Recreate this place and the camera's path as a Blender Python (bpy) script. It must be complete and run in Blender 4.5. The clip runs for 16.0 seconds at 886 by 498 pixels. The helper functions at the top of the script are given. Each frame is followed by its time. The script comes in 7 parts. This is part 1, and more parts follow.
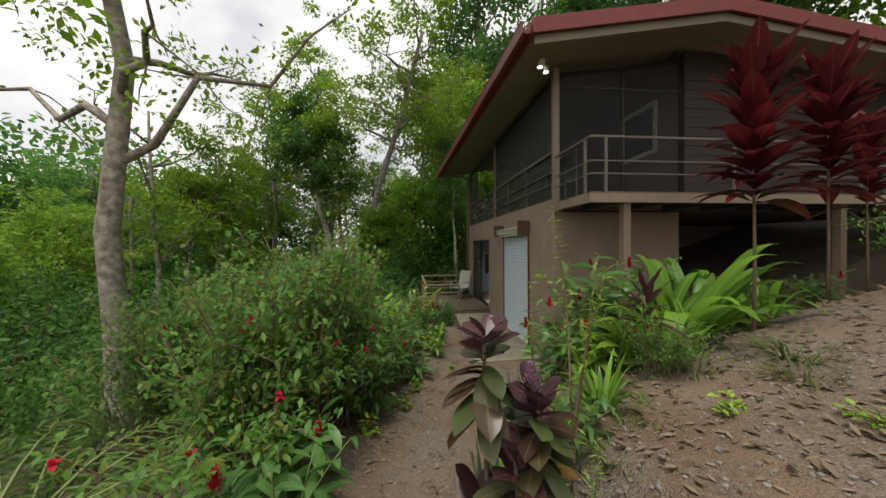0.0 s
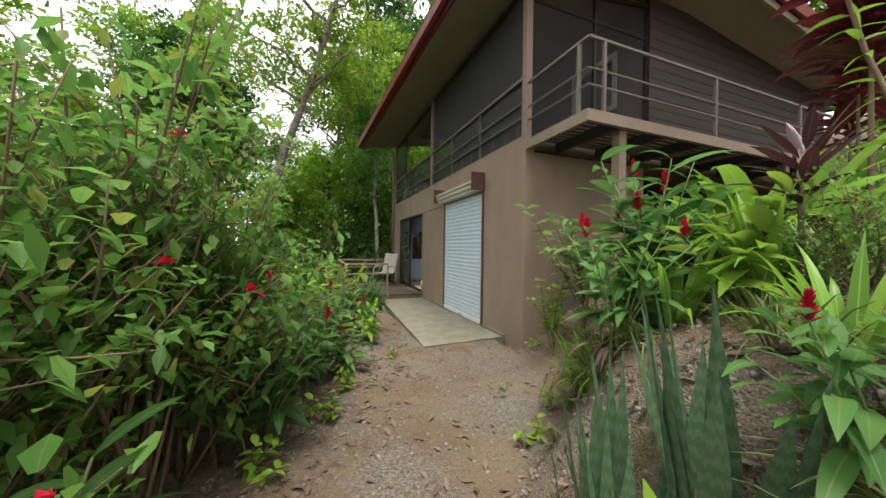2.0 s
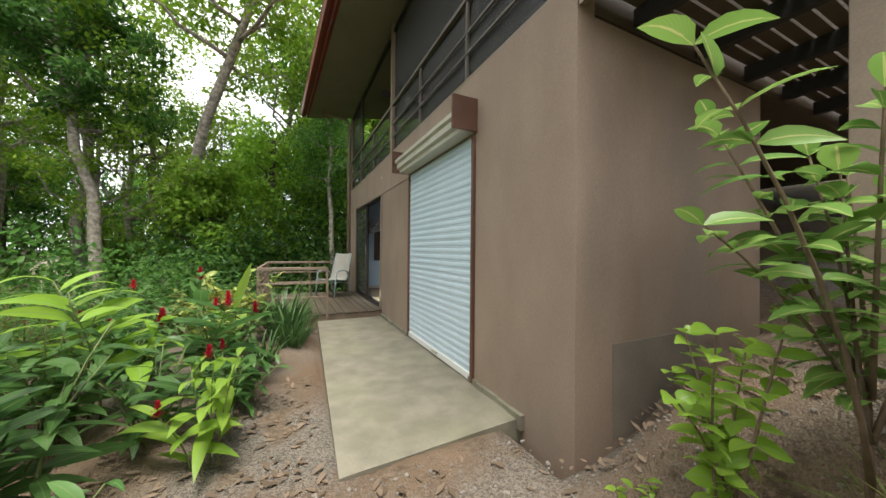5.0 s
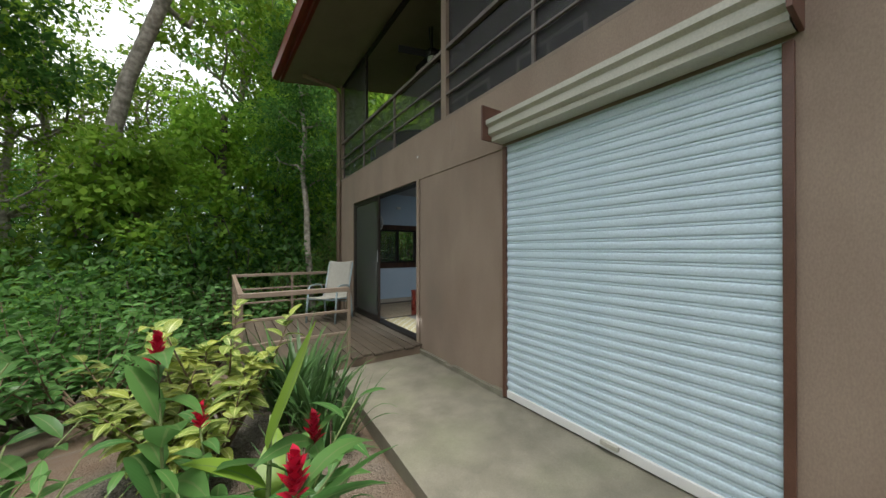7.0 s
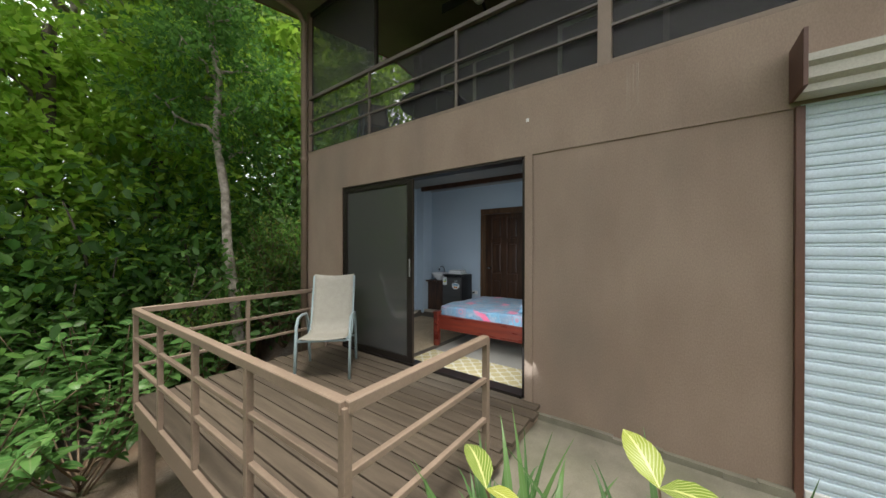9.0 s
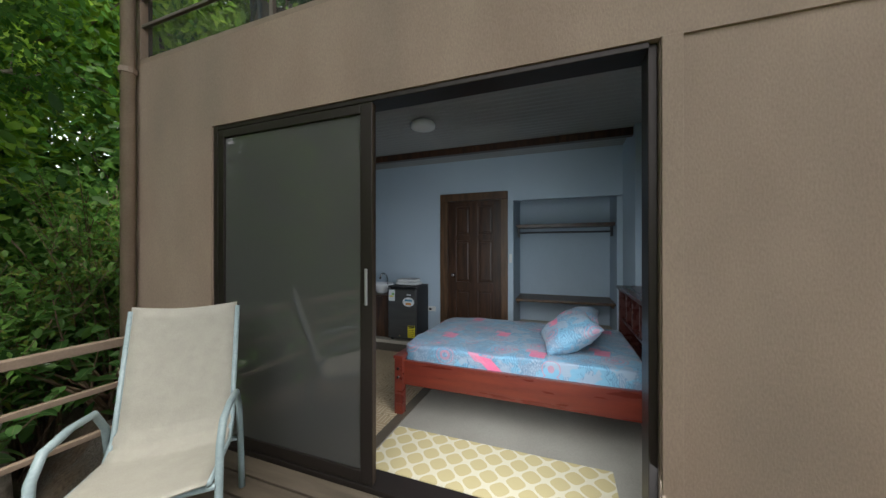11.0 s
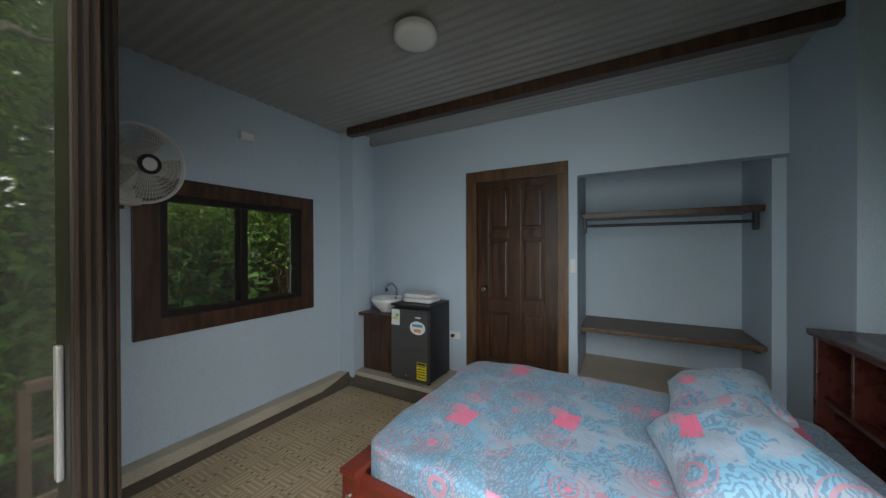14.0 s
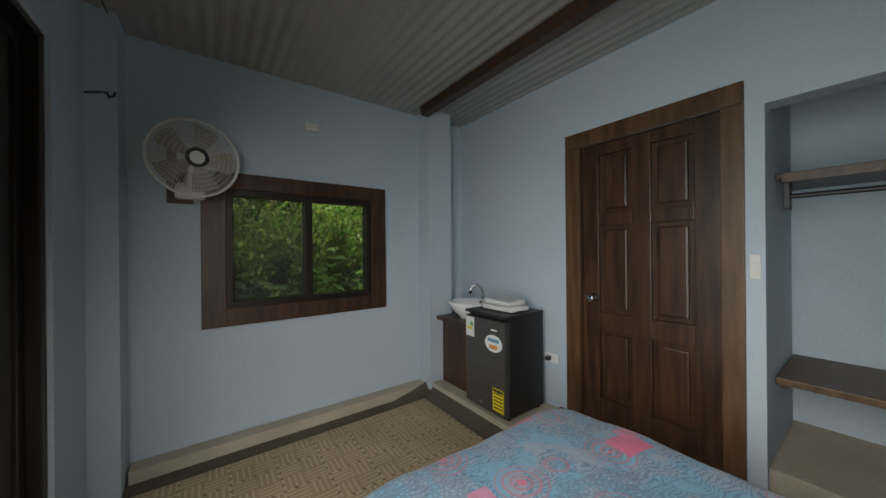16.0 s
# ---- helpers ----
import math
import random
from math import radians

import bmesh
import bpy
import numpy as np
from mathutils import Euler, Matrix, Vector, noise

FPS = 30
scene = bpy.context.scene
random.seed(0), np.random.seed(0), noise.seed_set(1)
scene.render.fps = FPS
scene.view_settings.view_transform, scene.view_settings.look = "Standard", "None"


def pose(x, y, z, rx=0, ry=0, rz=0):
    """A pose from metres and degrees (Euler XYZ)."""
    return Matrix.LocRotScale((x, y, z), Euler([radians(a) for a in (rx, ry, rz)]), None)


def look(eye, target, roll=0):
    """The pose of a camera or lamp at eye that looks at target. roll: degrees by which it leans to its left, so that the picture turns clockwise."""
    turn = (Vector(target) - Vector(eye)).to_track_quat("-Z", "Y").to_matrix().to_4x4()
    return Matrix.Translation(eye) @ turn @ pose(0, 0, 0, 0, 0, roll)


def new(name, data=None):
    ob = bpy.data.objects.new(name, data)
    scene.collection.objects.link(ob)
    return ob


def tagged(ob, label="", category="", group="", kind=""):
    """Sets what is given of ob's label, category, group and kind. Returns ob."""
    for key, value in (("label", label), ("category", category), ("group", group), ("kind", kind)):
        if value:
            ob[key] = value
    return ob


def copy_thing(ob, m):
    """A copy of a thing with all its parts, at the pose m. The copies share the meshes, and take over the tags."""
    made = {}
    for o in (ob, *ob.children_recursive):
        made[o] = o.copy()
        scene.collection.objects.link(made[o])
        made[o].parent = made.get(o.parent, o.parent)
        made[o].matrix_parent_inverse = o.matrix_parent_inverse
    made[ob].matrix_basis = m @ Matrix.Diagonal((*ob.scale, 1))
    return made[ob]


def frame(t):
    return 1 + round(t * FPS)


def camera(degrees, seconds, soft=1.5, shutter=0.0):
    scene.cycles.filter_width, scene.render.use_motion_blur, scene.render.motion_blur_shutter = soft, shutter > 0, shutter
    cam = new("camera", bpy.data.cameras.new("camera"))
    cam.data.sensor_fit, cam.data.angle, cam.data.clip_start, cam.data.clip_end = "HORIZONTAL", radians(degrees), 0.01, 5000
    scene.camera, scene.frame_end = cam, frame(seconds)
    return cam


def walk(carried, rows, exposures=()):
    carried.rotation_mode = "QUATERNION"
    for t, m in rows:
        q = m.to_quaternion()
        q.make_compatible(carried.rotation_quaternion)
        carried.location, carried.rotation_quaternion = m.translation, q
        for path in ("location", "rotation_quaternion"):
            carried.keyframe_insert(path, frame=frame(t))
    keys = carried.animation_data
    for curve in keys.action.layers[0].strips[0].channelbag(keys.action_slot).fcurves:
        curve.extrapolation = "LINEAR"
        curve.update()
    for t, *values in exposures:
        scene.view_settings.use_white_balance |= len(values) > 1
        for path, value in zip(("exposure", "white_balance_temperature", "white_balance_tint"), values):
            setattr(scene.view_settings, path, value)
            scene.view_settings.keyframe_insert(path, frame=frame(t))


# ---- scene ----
cam = camera(108.6, 16.0)
PATH = [
    (0, (0.167, -0.292, 2.039), (0.364, 1.698, 2.013), -0.4),
    (0.5, (-0.01, 0.164, 1.702), (0.4, 2.122, 1.69), 0.7),
    (1, (-0.116, 0.544, 1.412), (0.443, 2.464, 1.407), 1.1),
    (1.5, (-0.133, 0.877, 1.292), (0.527, 2.764, 1.285), 1.0),
    (2, (-0.033, 1.305, 1.214), (0.695, 3.168, 1.212), 0.8),
    (2.5, (0.138, 1.724, 1.165), (0.904, 3.571, 1.164), 0.8),
    (3, (0.318, 2.115, 1.123), (1.112, 3.95, 1.127), 0.7),
    (3.5, (0.523, 2.462, 1.111), (1.329, 4.293, 1.115), 0.6),
    (4, (0.728, 2.817, 1.115), (1.54, 4.645, 1.12), 0.6),
    (4.5, (0.919, 3.222, 1.11), (1.751, 5.041, 1.12), 0.7),
    (5, (1.083, 3.641, 1.118), (1.943, 5.446, 1.129), 0.5),
    (5.2, (1.118, 3.809, 1.119), (1.996, 5.606, 1.134), 0.7),
    (7.3, (0.333, 6.349, 1.283), (1.512, 7.964, 1.28), 0.1),
    (7.5, (0.23, 6.644, 1.311), (1.451, 8.228, 1.302), 0.3),
    (8, (-0.013, 7.362, 1.338), (1.326, 8.847, 1.337), 0.4),
    (8.5, (-0.16, 8.05, 1.361), (1.319, 9.396, 1.356), 0.3),
    (9, (-0.12, 8.643, 1.362), (1.499, 9.818, 1.357), 0.1),
    (9.5, (0.087, 9.153, 1.346), (1.818, 10.154, 1.348), 0.1),
    (10, (0.422, 9.55, 1.341), (2.227, 10.413, 1.347), 0.4),
    (10.2, (0.568, 9.687, 1.333), (2.397, 10.497, 1.346), 0.4),
    (12.3, (1.882, 10.388, 1.371), (3.771, 11.047, 1.364), -0.2),
    (12.5, (1.97, 10.39, 1.372), (3.85, 11.073, 1.365), -0.2),
    (13, (2.168, 10.389, 1.376), (4.018, 11.149, 1.368), -0.2),
    (13.5, (2.35, 10.389, 1.384), (4.155, 11.25, 1.372), -0.3),
    (14, (2.516, 10.394, 1.381), (4.263, 11.369, 1.373), -0.2),
    (14.5, (2.691, 10.376, 1.385), (4.348, 11.496, 1.377), -0.3),
    (15, (2.879, 10.365, 1.369), (4.418, 11.642, 1.367), -0.4),
    (15.5, (3.102, 10.355, 1.34), (4.478, 11.807, 1.342), -0.5),
    (16, (3.336, 10.401, 1.319), (4.515, 12.016, 1.319), -0.5),
]
# seconds, stops, kelvin, tint
EXPOSURES = [(0.0, -0.55, 6600, 13), (1.0, 0.0, 6500, 13), (2.5, 0.3, 6500, 10), (3.5, 0.5, 6500, 10), (5.0, 0.5, 6400, 12), (7.5, 0.1, 6100, 12), (8.5, 0.4, 6300, 14), (10.2, 0.55, 6400, 14), (12.3, 0.88, 6050, 12), (14.0, 1.0, 6700, 13), (15.0, 1.08, 7100, 14), (16.0, 1.25, 7200, 15)]
walk(cam, [(t, look(eye, target, roll)) for t, eye, target, roll in PATH], EXPOSURES)

# ---- world and sun: bright, thinly clouded sky ----
world = bpy.data.worlds.new("world")
scene.world = world
world.use_nodes = True
wn, wl = world.node_tree.nodes, world.node_tree.links
wn.clear()
w_out, w_bg, w_sky = wn.new("ShaderNodeOutputWorld"), wn.new("ShaderNodeBackground"), wn.new("ShaderNodeTexSky")
w_sky.sky_type, w_sky.sun_disc = "NISHITA", False
w_bg2, w_mix = wn.new("ShaderNodeBackground"), wn.new("ShaderNodeMixShader")
w_co, w_noise, w_ramp = wn.new("ShaderNodeTexCoord"), wn.new("ShaderNodeTexNoise"), wn.new("ShaderNodeValToRGB")
w_noise.inputs["Scale"].default_value, w_noise.inputs["Detail"].default_value = 3.0, 6.0
w_ramp.color_ramp.elements[0].position, w_ramp.color_ramp.elements[1].position = 0.30, 0.52
w_ramp.color_ramp.elements[0].color, w_ramp.color_ramp.elements[1].color = (0.45, 0.45, 0.45, 1), (1, 1, 1, 1)
w_bg.inputs["Strength"].default_value = 0.12
w_bg2.inputs["Color"].default_value, w_bg2.inputs["Strength"].default_value = (0.98, 0.98, 0.97, 1), 1.6
wl.new(w_co.outputs["Generated"], w_noise.inputs["Vector"])
wl.new(w_noise.outputs["Fac"], w_ramp.inputs["Fac"])
wl.new(w_ramp.outputs["Color"], w_mix.inputs["Fac"])
wl.new(w_sky.outputs["Color"], w_bg.inputs["Color"])
wl.new(w_bg.outputs["Background"], w_mix.inputs[1])
wl.new(w_bg2.outputs["Background"], w_mix.inputs[2])
wl.new(w_mix.outputs["Shader"], w_out.inputs["Surface"])
sun = new("sun", bpy.data.lights.new("sun", "SUN"))
sun.data.energy, sun.data.angle, sun.data.color = 4.0, radians(22.0), (1.0, 0.95, 0.84)
# a veiled sun, nearly overhead
sun_dir = Vector((-0.1, -0.24, 1.0)).normalized()
sun.matrix_world = look(sun_dir * 50, (0, 0, 0))
w_sky.sun_elevation = math.asin(sun_dir.z)
w_sky.sun_rotation = math.atan2(sun_dir.x, sun_dir.y)
# daylight that the open half of the sliding door lets into the bedroom
door_light = new("door_daylight", bpy.data.lights.new("door_daylight", "AREA"))
door_light.data.shape, door_light.data.size, door_light.data.size_y = "RECTANGLE", 1.2, 2.1
door_light.data.energy, door_light.data.color = 13.0, (0.86, 0.96, 1.0)
door_light.matrix_world = look((2.84, 10.38, 1.15), (4.65, 11.2, 0.0))
door_light.data.spread = radians(145)


# ---- materials ----
def nodes_of(name):
    m = bpy.data.materials.new(name)
    m.use_nodes = True
    return m, m.node_tree.nodes, m.node_tree.links, m.node_tree.nodes["Principled BSDF"]


def surface(name, c1, c2, scale=8.0, rough=0.7, bump=0.15, metal=0.0, fine=90.0, stain=0.35, stain_color=None, stain_scale=1.3, stretch=(1, 1, 1), random_mix=0.0, spec=0.5, depth=0.01):
    """A surface with coarse blotches, fine grain and relief, in metres."""
    m, n, l, b = nodes_of(name)
    co, mp = n.new("ShaderNodeTexCoord"), n.new("ShaderNodeMapping")
    mp.inputs["Scale"].default_value = stretch
    info, add = n.new("ShaderNodeObjectInfo"), n.new("ShaderNodeVectorMath")
    mul = n.new("ShaderNodeMath")
    mul.operation, mul.inputs[1].default_value = "MULTIPLY", 37.0 if random_mix else 0.0
    l.new(info.outputs["Random"], mul.inputs[0])
    l.new(co.outputs["Object"], add.inputs[0])
    l.new(mul.outputs[0], add.inputs[1])
    l.new(add.outputs[0], mp.inputs["Vector"])
    a, f, s = (n.new("ShaderNodeTexNoise") for _ in range(3))
    for tex, sc, det in ((a, scale, 5.0), (f, fine, 3.0), (s, stain_scale, 6.0)):
        tex.inputs["Scale"].default_value, tex.inputs["Detail"].default_value = sc, det
        l.new(mp.outputs["Vector"], tex.inputs["Vector"])
    mix1, mix2, mix3 = (n.new("ShaderNodeMix") for _ in range(3))
    for x in (mix1, mix2, mix3):
        x.data_type = "RGBA"
    r = n.new("ShaderNodeValToRGB")
    r.color_ramp.elements[0].position, r.color_ramp.elements[1].position = 0.35, 0.65
    l.new(a.outputs["Fac"], r.inputs["Fac"])
    l.new(r.outputs["Color"], mix1.inputs["Factor"])
    mix1.inputs["A"].default_value, mix1.inputs["B"].default_value = (*c1, 1), (*c2, 1)
    r2 = n.new("ShaderNodeValToRGB")
    r2.color_ramp.elements[0].position, r2.color_ramp.elements[1].position = 0.48, 0.72
    r2.color_ramp.elements[1].color = (stain, stain, stain, 1)
    l.new(s.outputs["Fac"], r2.inputs["Fac"])
    l.new(r2.outputs["Color"], mix2.inputs["Factor"])
    l.new(mix1.outputs["Result"], mix2.inputs["A"])
    sc2 = stain_color or tuple(v * 0.62 for v in c1)
    mix2.inputs["B"].default_value = (*sc2, 1)
    mix3.blend_type = "MULTIPLY"
    mix3.inputs["Factor"].default_value = 0.35
    l.new(mix2.outputs["Result"], mix3.inputs["A"])
    l.new(f.outputs["Fac"], mix3.inputs["B"])
    gain = n.new("ShaderNodeMix")
    gain.data_type, gain.blend_type = "RGBA", "MULTIPLY"
    gain.inputs["Factor"].default_value = 1.0
    g = n.new("ShaderNodeMapRange")
    g.inputs["To Min"].default_value, g.inputs["To Max"].default_value = 1.2 - random_mix, 1.2 + random_mix
    l.new(info.outputs["Random"], g.inputs["Value"])
    l.new(mix3.outputs["Result"], gain.inputs["A"])
    l.new(g.outputs["Result"], gain.inputs["B"])
    l.new(gain.outputs["Result"], b.inputs["Base Color"])
    rr = n.new("ShaderNodeMapRange")
    rr.inputs["To Min"].default_value, rr.inputs["To Max"].default_value = max(0.02, rough - 0.12), min(1, rough + 0.12)
    l.new(a.outputs["Fac"], rr.inputs["Value"])
    l.new(rr.outputs["Result"], b.inputs["Roughness"])
    b.inputs["Metallic"].default_value = metal
    b.inputs["Specular IOR Level"].default_value = spec
    if bump:
        bp, ad = n.new("ShaderNodeBump"), n.new("ShaderNodeMath")
        ad.operation = "ADD"
        l.new(a.outputs["Fac"], ad.inputs[0])
        l.new(f.outputs["Fac"], ad.inputs[1])
        l.new(ad.outputs[0], bp.inputs["Height"])
        bp.inputs["Strength"].default_value, bp.inputs["Distance"].default_value = bump, depth
        l.new(bp.outputs["Normal"], b.inputs["Normal"])
    return m


def leafy(name, dark, light, rib=None, trans=0.3, gloss=0.42, veins=0.0, vein_color=None, bands=0.0, edge=None, spread=0.25, warm=None):
    """A leaf: colour varied leaf by leaf, with a midrib and veins along the blade; light passes through in part."""
    m, n, l, b = nodes_of(name)
    geo, info, uv = n.new("ShaderNodeNewGeometry"), n.new("ShaderNodeObjectInfo"), n.new("ShaderNodeUVMap")
    mix = n.new("ShaderNodeMix")
    mix.data_type = "RGBA"
    mix.inputs["A"].default_value, mix.inputs["B"].default_value = (*dark, 1), (*light, 1)
    pick, pick2 = n.new("ShaderNodeMath"), n.new("ShaderNodeMath")
    pick.operation, pick2.operation = "ADD", "FRACT"
    l.new(geo.outputs["Random Per Island"], pick.inputs[0])
    l.new(info.outputs["Random"], pick.inputs[1])
    l.new(pick.outputs[0], pick2.inputs[0])
    l.new(pick2.outputs[0], mix.inputs["Factor"])
    cur = mix.outputs["Result"]
    sep = n.new("ShaderNodeSeparateXYZ")
    l.new(uv.outputs["UV"], sep.inputs[0])

    def over(fac, color):
        nonlocal cur
        x = n.new("ShaderNodeMix")
        x.data_type = "RGBA"
        l.new(fac, x.inputs["Factor"])
        l.new(cur, x.inputs["A"])
        x.inputs["B"].default_value = (*color, 1)
        cur = x.outputs["Result"]

    def math_node(op, a, b2=None, c=None):
        x = n.new("ShaderNodeMath")
        x.operation = op
        for i, v in enumerate((a, b2, c)):
            if v is None:
                continue
            if isinstance(v, (int, float)):
                x.inputs[i].default_value = v
            else:
                l.new(v, x.inputs[i])
        return x.outputs[0]

    across = math_node("ABSOLUTE", math_node("SUBTRACT", sep.outputs[0], 0.5))
    if warm:
        x5 = math_node("FRACT", math_node("MULTIPLY", pick2.outputs[0], 7.31))
        over(math_node("MULTIPLY", math_node("GREATER_THAN", x5, 0.84), 0.75), warm)
    if bands:
        tex = n.new("ShaderNodeTexNoise")
        tex.inputs["Scale"].default_value = 6.0
        l.new(uv.outputs["UV"], tex.inputs["Vector"])
        w = math_node("SINE", math_node("MULTIPLY_ADD", sep.outputs[1], 70.0, math_node("MULTIPLY", tex.outputs["Fac"], 9.0)))
        over(math_node("MULTIPLY", math_node("GREATER_THAN", w, 0.1), bands), vein_color or light)
    if veins:
        w = math_node("SINE", math_node("MULTIPLY_ADD", across, -55.0, math_node("MULTIPLY", sep.outputs[1], 62.0)))
        over(math_node("MULTIPLY", math_node("GREATER_THAN", w, 0.62), veins), vein_color or light)
    if edge:
        over(math_node("GREATER_THAN", across, 0.36), edge)
    if rib:
        over(math_node("LESS_THAN", across, 0.045), rib)
    tone = n.new("ShaderNodeHueSaturation")
    l.new(cur, tone.inputs["Color"])
    mr = n.new("ShaderNodeMapRange")
    mr.inputs["To Min"].default_value, mr.inputs["To Max"].default_value = 1 - spread, 1 + spread
    l.new(info.outputs["Random"], mr.inputs["Value"])
    l.new(mr.outputs["Result"], tone.inputs["Value"])
    l.new(tone.outputs["Color"], b.inputs["Base Color"])
    b.inputs["Roughness"].default_value = gloss
    b.inputs["Specular IOR Level"].default_value = 0.3
    tr, mx, out = n.new("ShaderNodeBsdfTranslucent"), n.new("ShaderNodeMixShader"), n["Material Output"]
    l.new(tone.outputs["Color"], tr.inputs["Color"])
    mx.inputs["Fac"].default_value = trans
    l.new(b.outputs["BSDF"], mx.inputs[1])
    l.new(tr.outputs["BSDF"], mx.inputs[2])
    l.new(mx.outputs["Shader"], out.inputs["Surface"])
    return m


def plain(name, color, rough=0.5, metal=0.0, emit=0.0):
    m, n, l, b = nodes_of(name)
    tex, mr = n.new("ShaderNodeTexNoise"), n.new("ShaderNodeMapRange")
    tex.inputs["Scale"].default_value = 30.0
    mr.inputs["To Min"].default_value, mr.inputs["To Max"].default_value = max(0.03, rough - 0.08), min(1, rough + 0.08)
    l.new(tex.outputs["Fac"], mr.inputs["Value"])
    l.new(mr.outputs["Result"], b.inputs["Roughness"])
    b.inputs["Base Color"].default_value, b.inputs["Metallic"].default_value = (*color, 1), metal
    if emit:
        b.inputs["Emission Color"].default_value, b.inputs["Emission Strength"].default_value = (1, 0.98, 0.94, 1), emit
    return m


def sheer(name, color, clear, gloss=0.0, rough=0.05):
    """A see-through sheet: part open, part dark thread, with an optional gloss of glass."""
    m, n, l, b = nodes_of(name)
    b.inputs["Base Color"].default_value, b.inputs["Roughness"].default_value = (*color, 1), 0.6
    t, mx, out = n.new("ShaderNodeBsdfTransparent"), n.new("ShaderNodeMixShader"), n["Material Output"]
    mx.inputs["Fac"].default_value = clear
    l.new(b.outputs["BSDF"], mx.inputs[1])
    l.new(t.outputs["BSDF"], mx.inputs[2])
    last = mx.outputs["Shader"]
    if gloss:
        g, f, mg = n.new("ShaderNodeBsdfGlossy"), n.new("ShaderNodeFresnel"), n.new("ShaderNodeMixShader")
        g.inputs["Roughness"].default_value = rough
        f.inputs["IOR"].default_value = gloss
        l.new(f.outputs["Fac"], mg.inputs["Fac"])
        l.new(last, mg.inputs[1])
        l.new(g.outputs["BSDF"], mg.inputs[2])
        last = mg.outputs["Shader"]
    l.new(last, out.inputs["Surface"])
    return m


M_WALL = surface("tan_stucco", (0.247, 0.179, 0.130), (0.296, 0.222, 0.165), 2.6, 0.8, 0.16, fine=140, stain=0.7, stain_color=(0.2, 0.156, 0.118), stain_scale=1.4, stretch=(1, 1, 0.45))
M_SIDING = surface("dark_siding", (0.034, 0.024, 0.019), (0.046, 0.032, 0.025), 6, 0.7, 0.1, stretch=(1, 6, 6))
M_ROOM = surface("pale_blue_paint", (0.46, 0.55, 0.625), (0.49, 0.575, 0.65), 1.6, 0.75, 0.08, fine=160, stain=0.2, stain_color=(0.37, 0.45, 0.51))
M_RED = surface("red_roof_metal", (0.16, 0.018, 0.015), (0.20, 0.025, 0.019), 5, 0.4, 0.04, fine=60, stain=0.3)
M_SOFFIT = surface("soffit_paint", (0.235, 0.20, 0.145), (0.26, 0.22, 0.162), 3, 0.75, 0.05)
M_TRIM = surface("tan_steel", (0.21, 0.155, 0.11), (0.24, 0.18, 0.13), 9, 0.55, 0.05)
M_STEEL = surface("grey_rail_steel", (0.11, 0.09, 0.073), (0.135, 0.11, 0.09), 9, 0.5, 0.05)
M_BRONZE = plain("dark_bronze_aluminium", (0.028, 0.022, 0.019), 0.4, 0.5)
M_DARKWOOD = surface("dark_stained_wood", (0.034, 0.016, 0.009), (0.085, 0.038, 0.018), 4, 0.36, 0.12, fine=50, stretch=(6, 6, 0.7), stain=0.4)
M_TRIMWOOD = surface("brown_stained_trim", (0.075, 0.038, 0.018), (0.15, 0.078, 0.037), 4, 0.42, 0.12, fine=50, stretch=(6, 6, 0.7), stain=0.4, random_mix=0.12)
M_BEDWOOD = surface("red_brown_varnish", (0.105, 0.017, 0.011), (0.165, 0.028, 0.014), 3, 0.3, 0.06, fine=40, stretch=(6, 0.7, 6), stain=0.35)
M_HEADWOOD = surface("mahogany_varnish", (0.045, 0.010, 0.008), (0.065, 0.016, 0.011), 3, 0.28, 0.05, fine=40, stretch=(0.7, 6, 6))
M_DECK = surface("weathered_deck_board", (0.064, 0.048, 0.031), (0.104, 0.08, 0.054), 4, 0.75, 0.25, fine=70, stretch=(7, 0.6, 7), stain=0.4, random_mix=0.14)
M_SLAB = surface("worn_concrete", (0.155, 0.143, 0.105), (0.225, 0.208, 0.157), 5, 0.85, 0.3, fine=120, stain=0.55, stain_color=(0.22, 0.23, 0.14))
M_FLOOR = surface("smooth_concrete_floor", (0.30, 0.27, 0.225), (0.34, 0.31, 0.26), 2.5, 0.6, 0.08, fine=120)
M_CURB = surface("dark_floor_border", (0.085, 0.065, 0.045), (0.11, 0.085, 0.06), 5, 0.55, 0.08)
M_LEDGE = surface("beige_cement", (0.44, 0.385, 0.30), (0.49, 0.43, 0.34), 4, 0.75, 0.12)
M_CEIL = surface("grey_ceiling_metal", (0.33, 0.325, 0.305), (0.36, 0.355, 0.335), 3, 0.5, 0.04)
M_SHUTTER = surface("white_shutter_enamel", (0.52, 0.63, 0.69), (0.57, 0.68, 0.74), 3, 0.38, 0.03, stain=0.2, stain_color=(0.52, 0.58, 0.6))
M_HOODW = surface("cream_hood_metal", (0.45, 0.43, 0.35), (0.50, 0.48, 0.40), 4, 0.45, 0.05, stain=0.4)
M_HOODB = surface("brown_hood_plate", (0.10, 0.045, 0.028), (0.125, 0.058, 0.036), 5, 0.5, 0.06)
M_SCREEN = sheer("dark_insect_screen", (0.035, 0.033, 0.031), 0.4)
M_SCREEN_OPEN = sheer("light_insect_screen", (0.035, 0.035, 0.035), 0.62)
M_DOORGLASS = sheer("smoked_glass_with_screen", (0.055, 0.055, 0.052), 0.07, 1.85, 0.03)
M_GLASS = sheer("window_glass", (0.02, 0.02, 0.02), 0.9, 1.35, 0.02)
M_WINSCREEN = sheer("window_screen", (0.03, 0.03, 0.028), 0.6, 1.3, 0.05)
M_BLACK = plain("black_plastic", (0.018, 0.018, 0.02), 0.45)
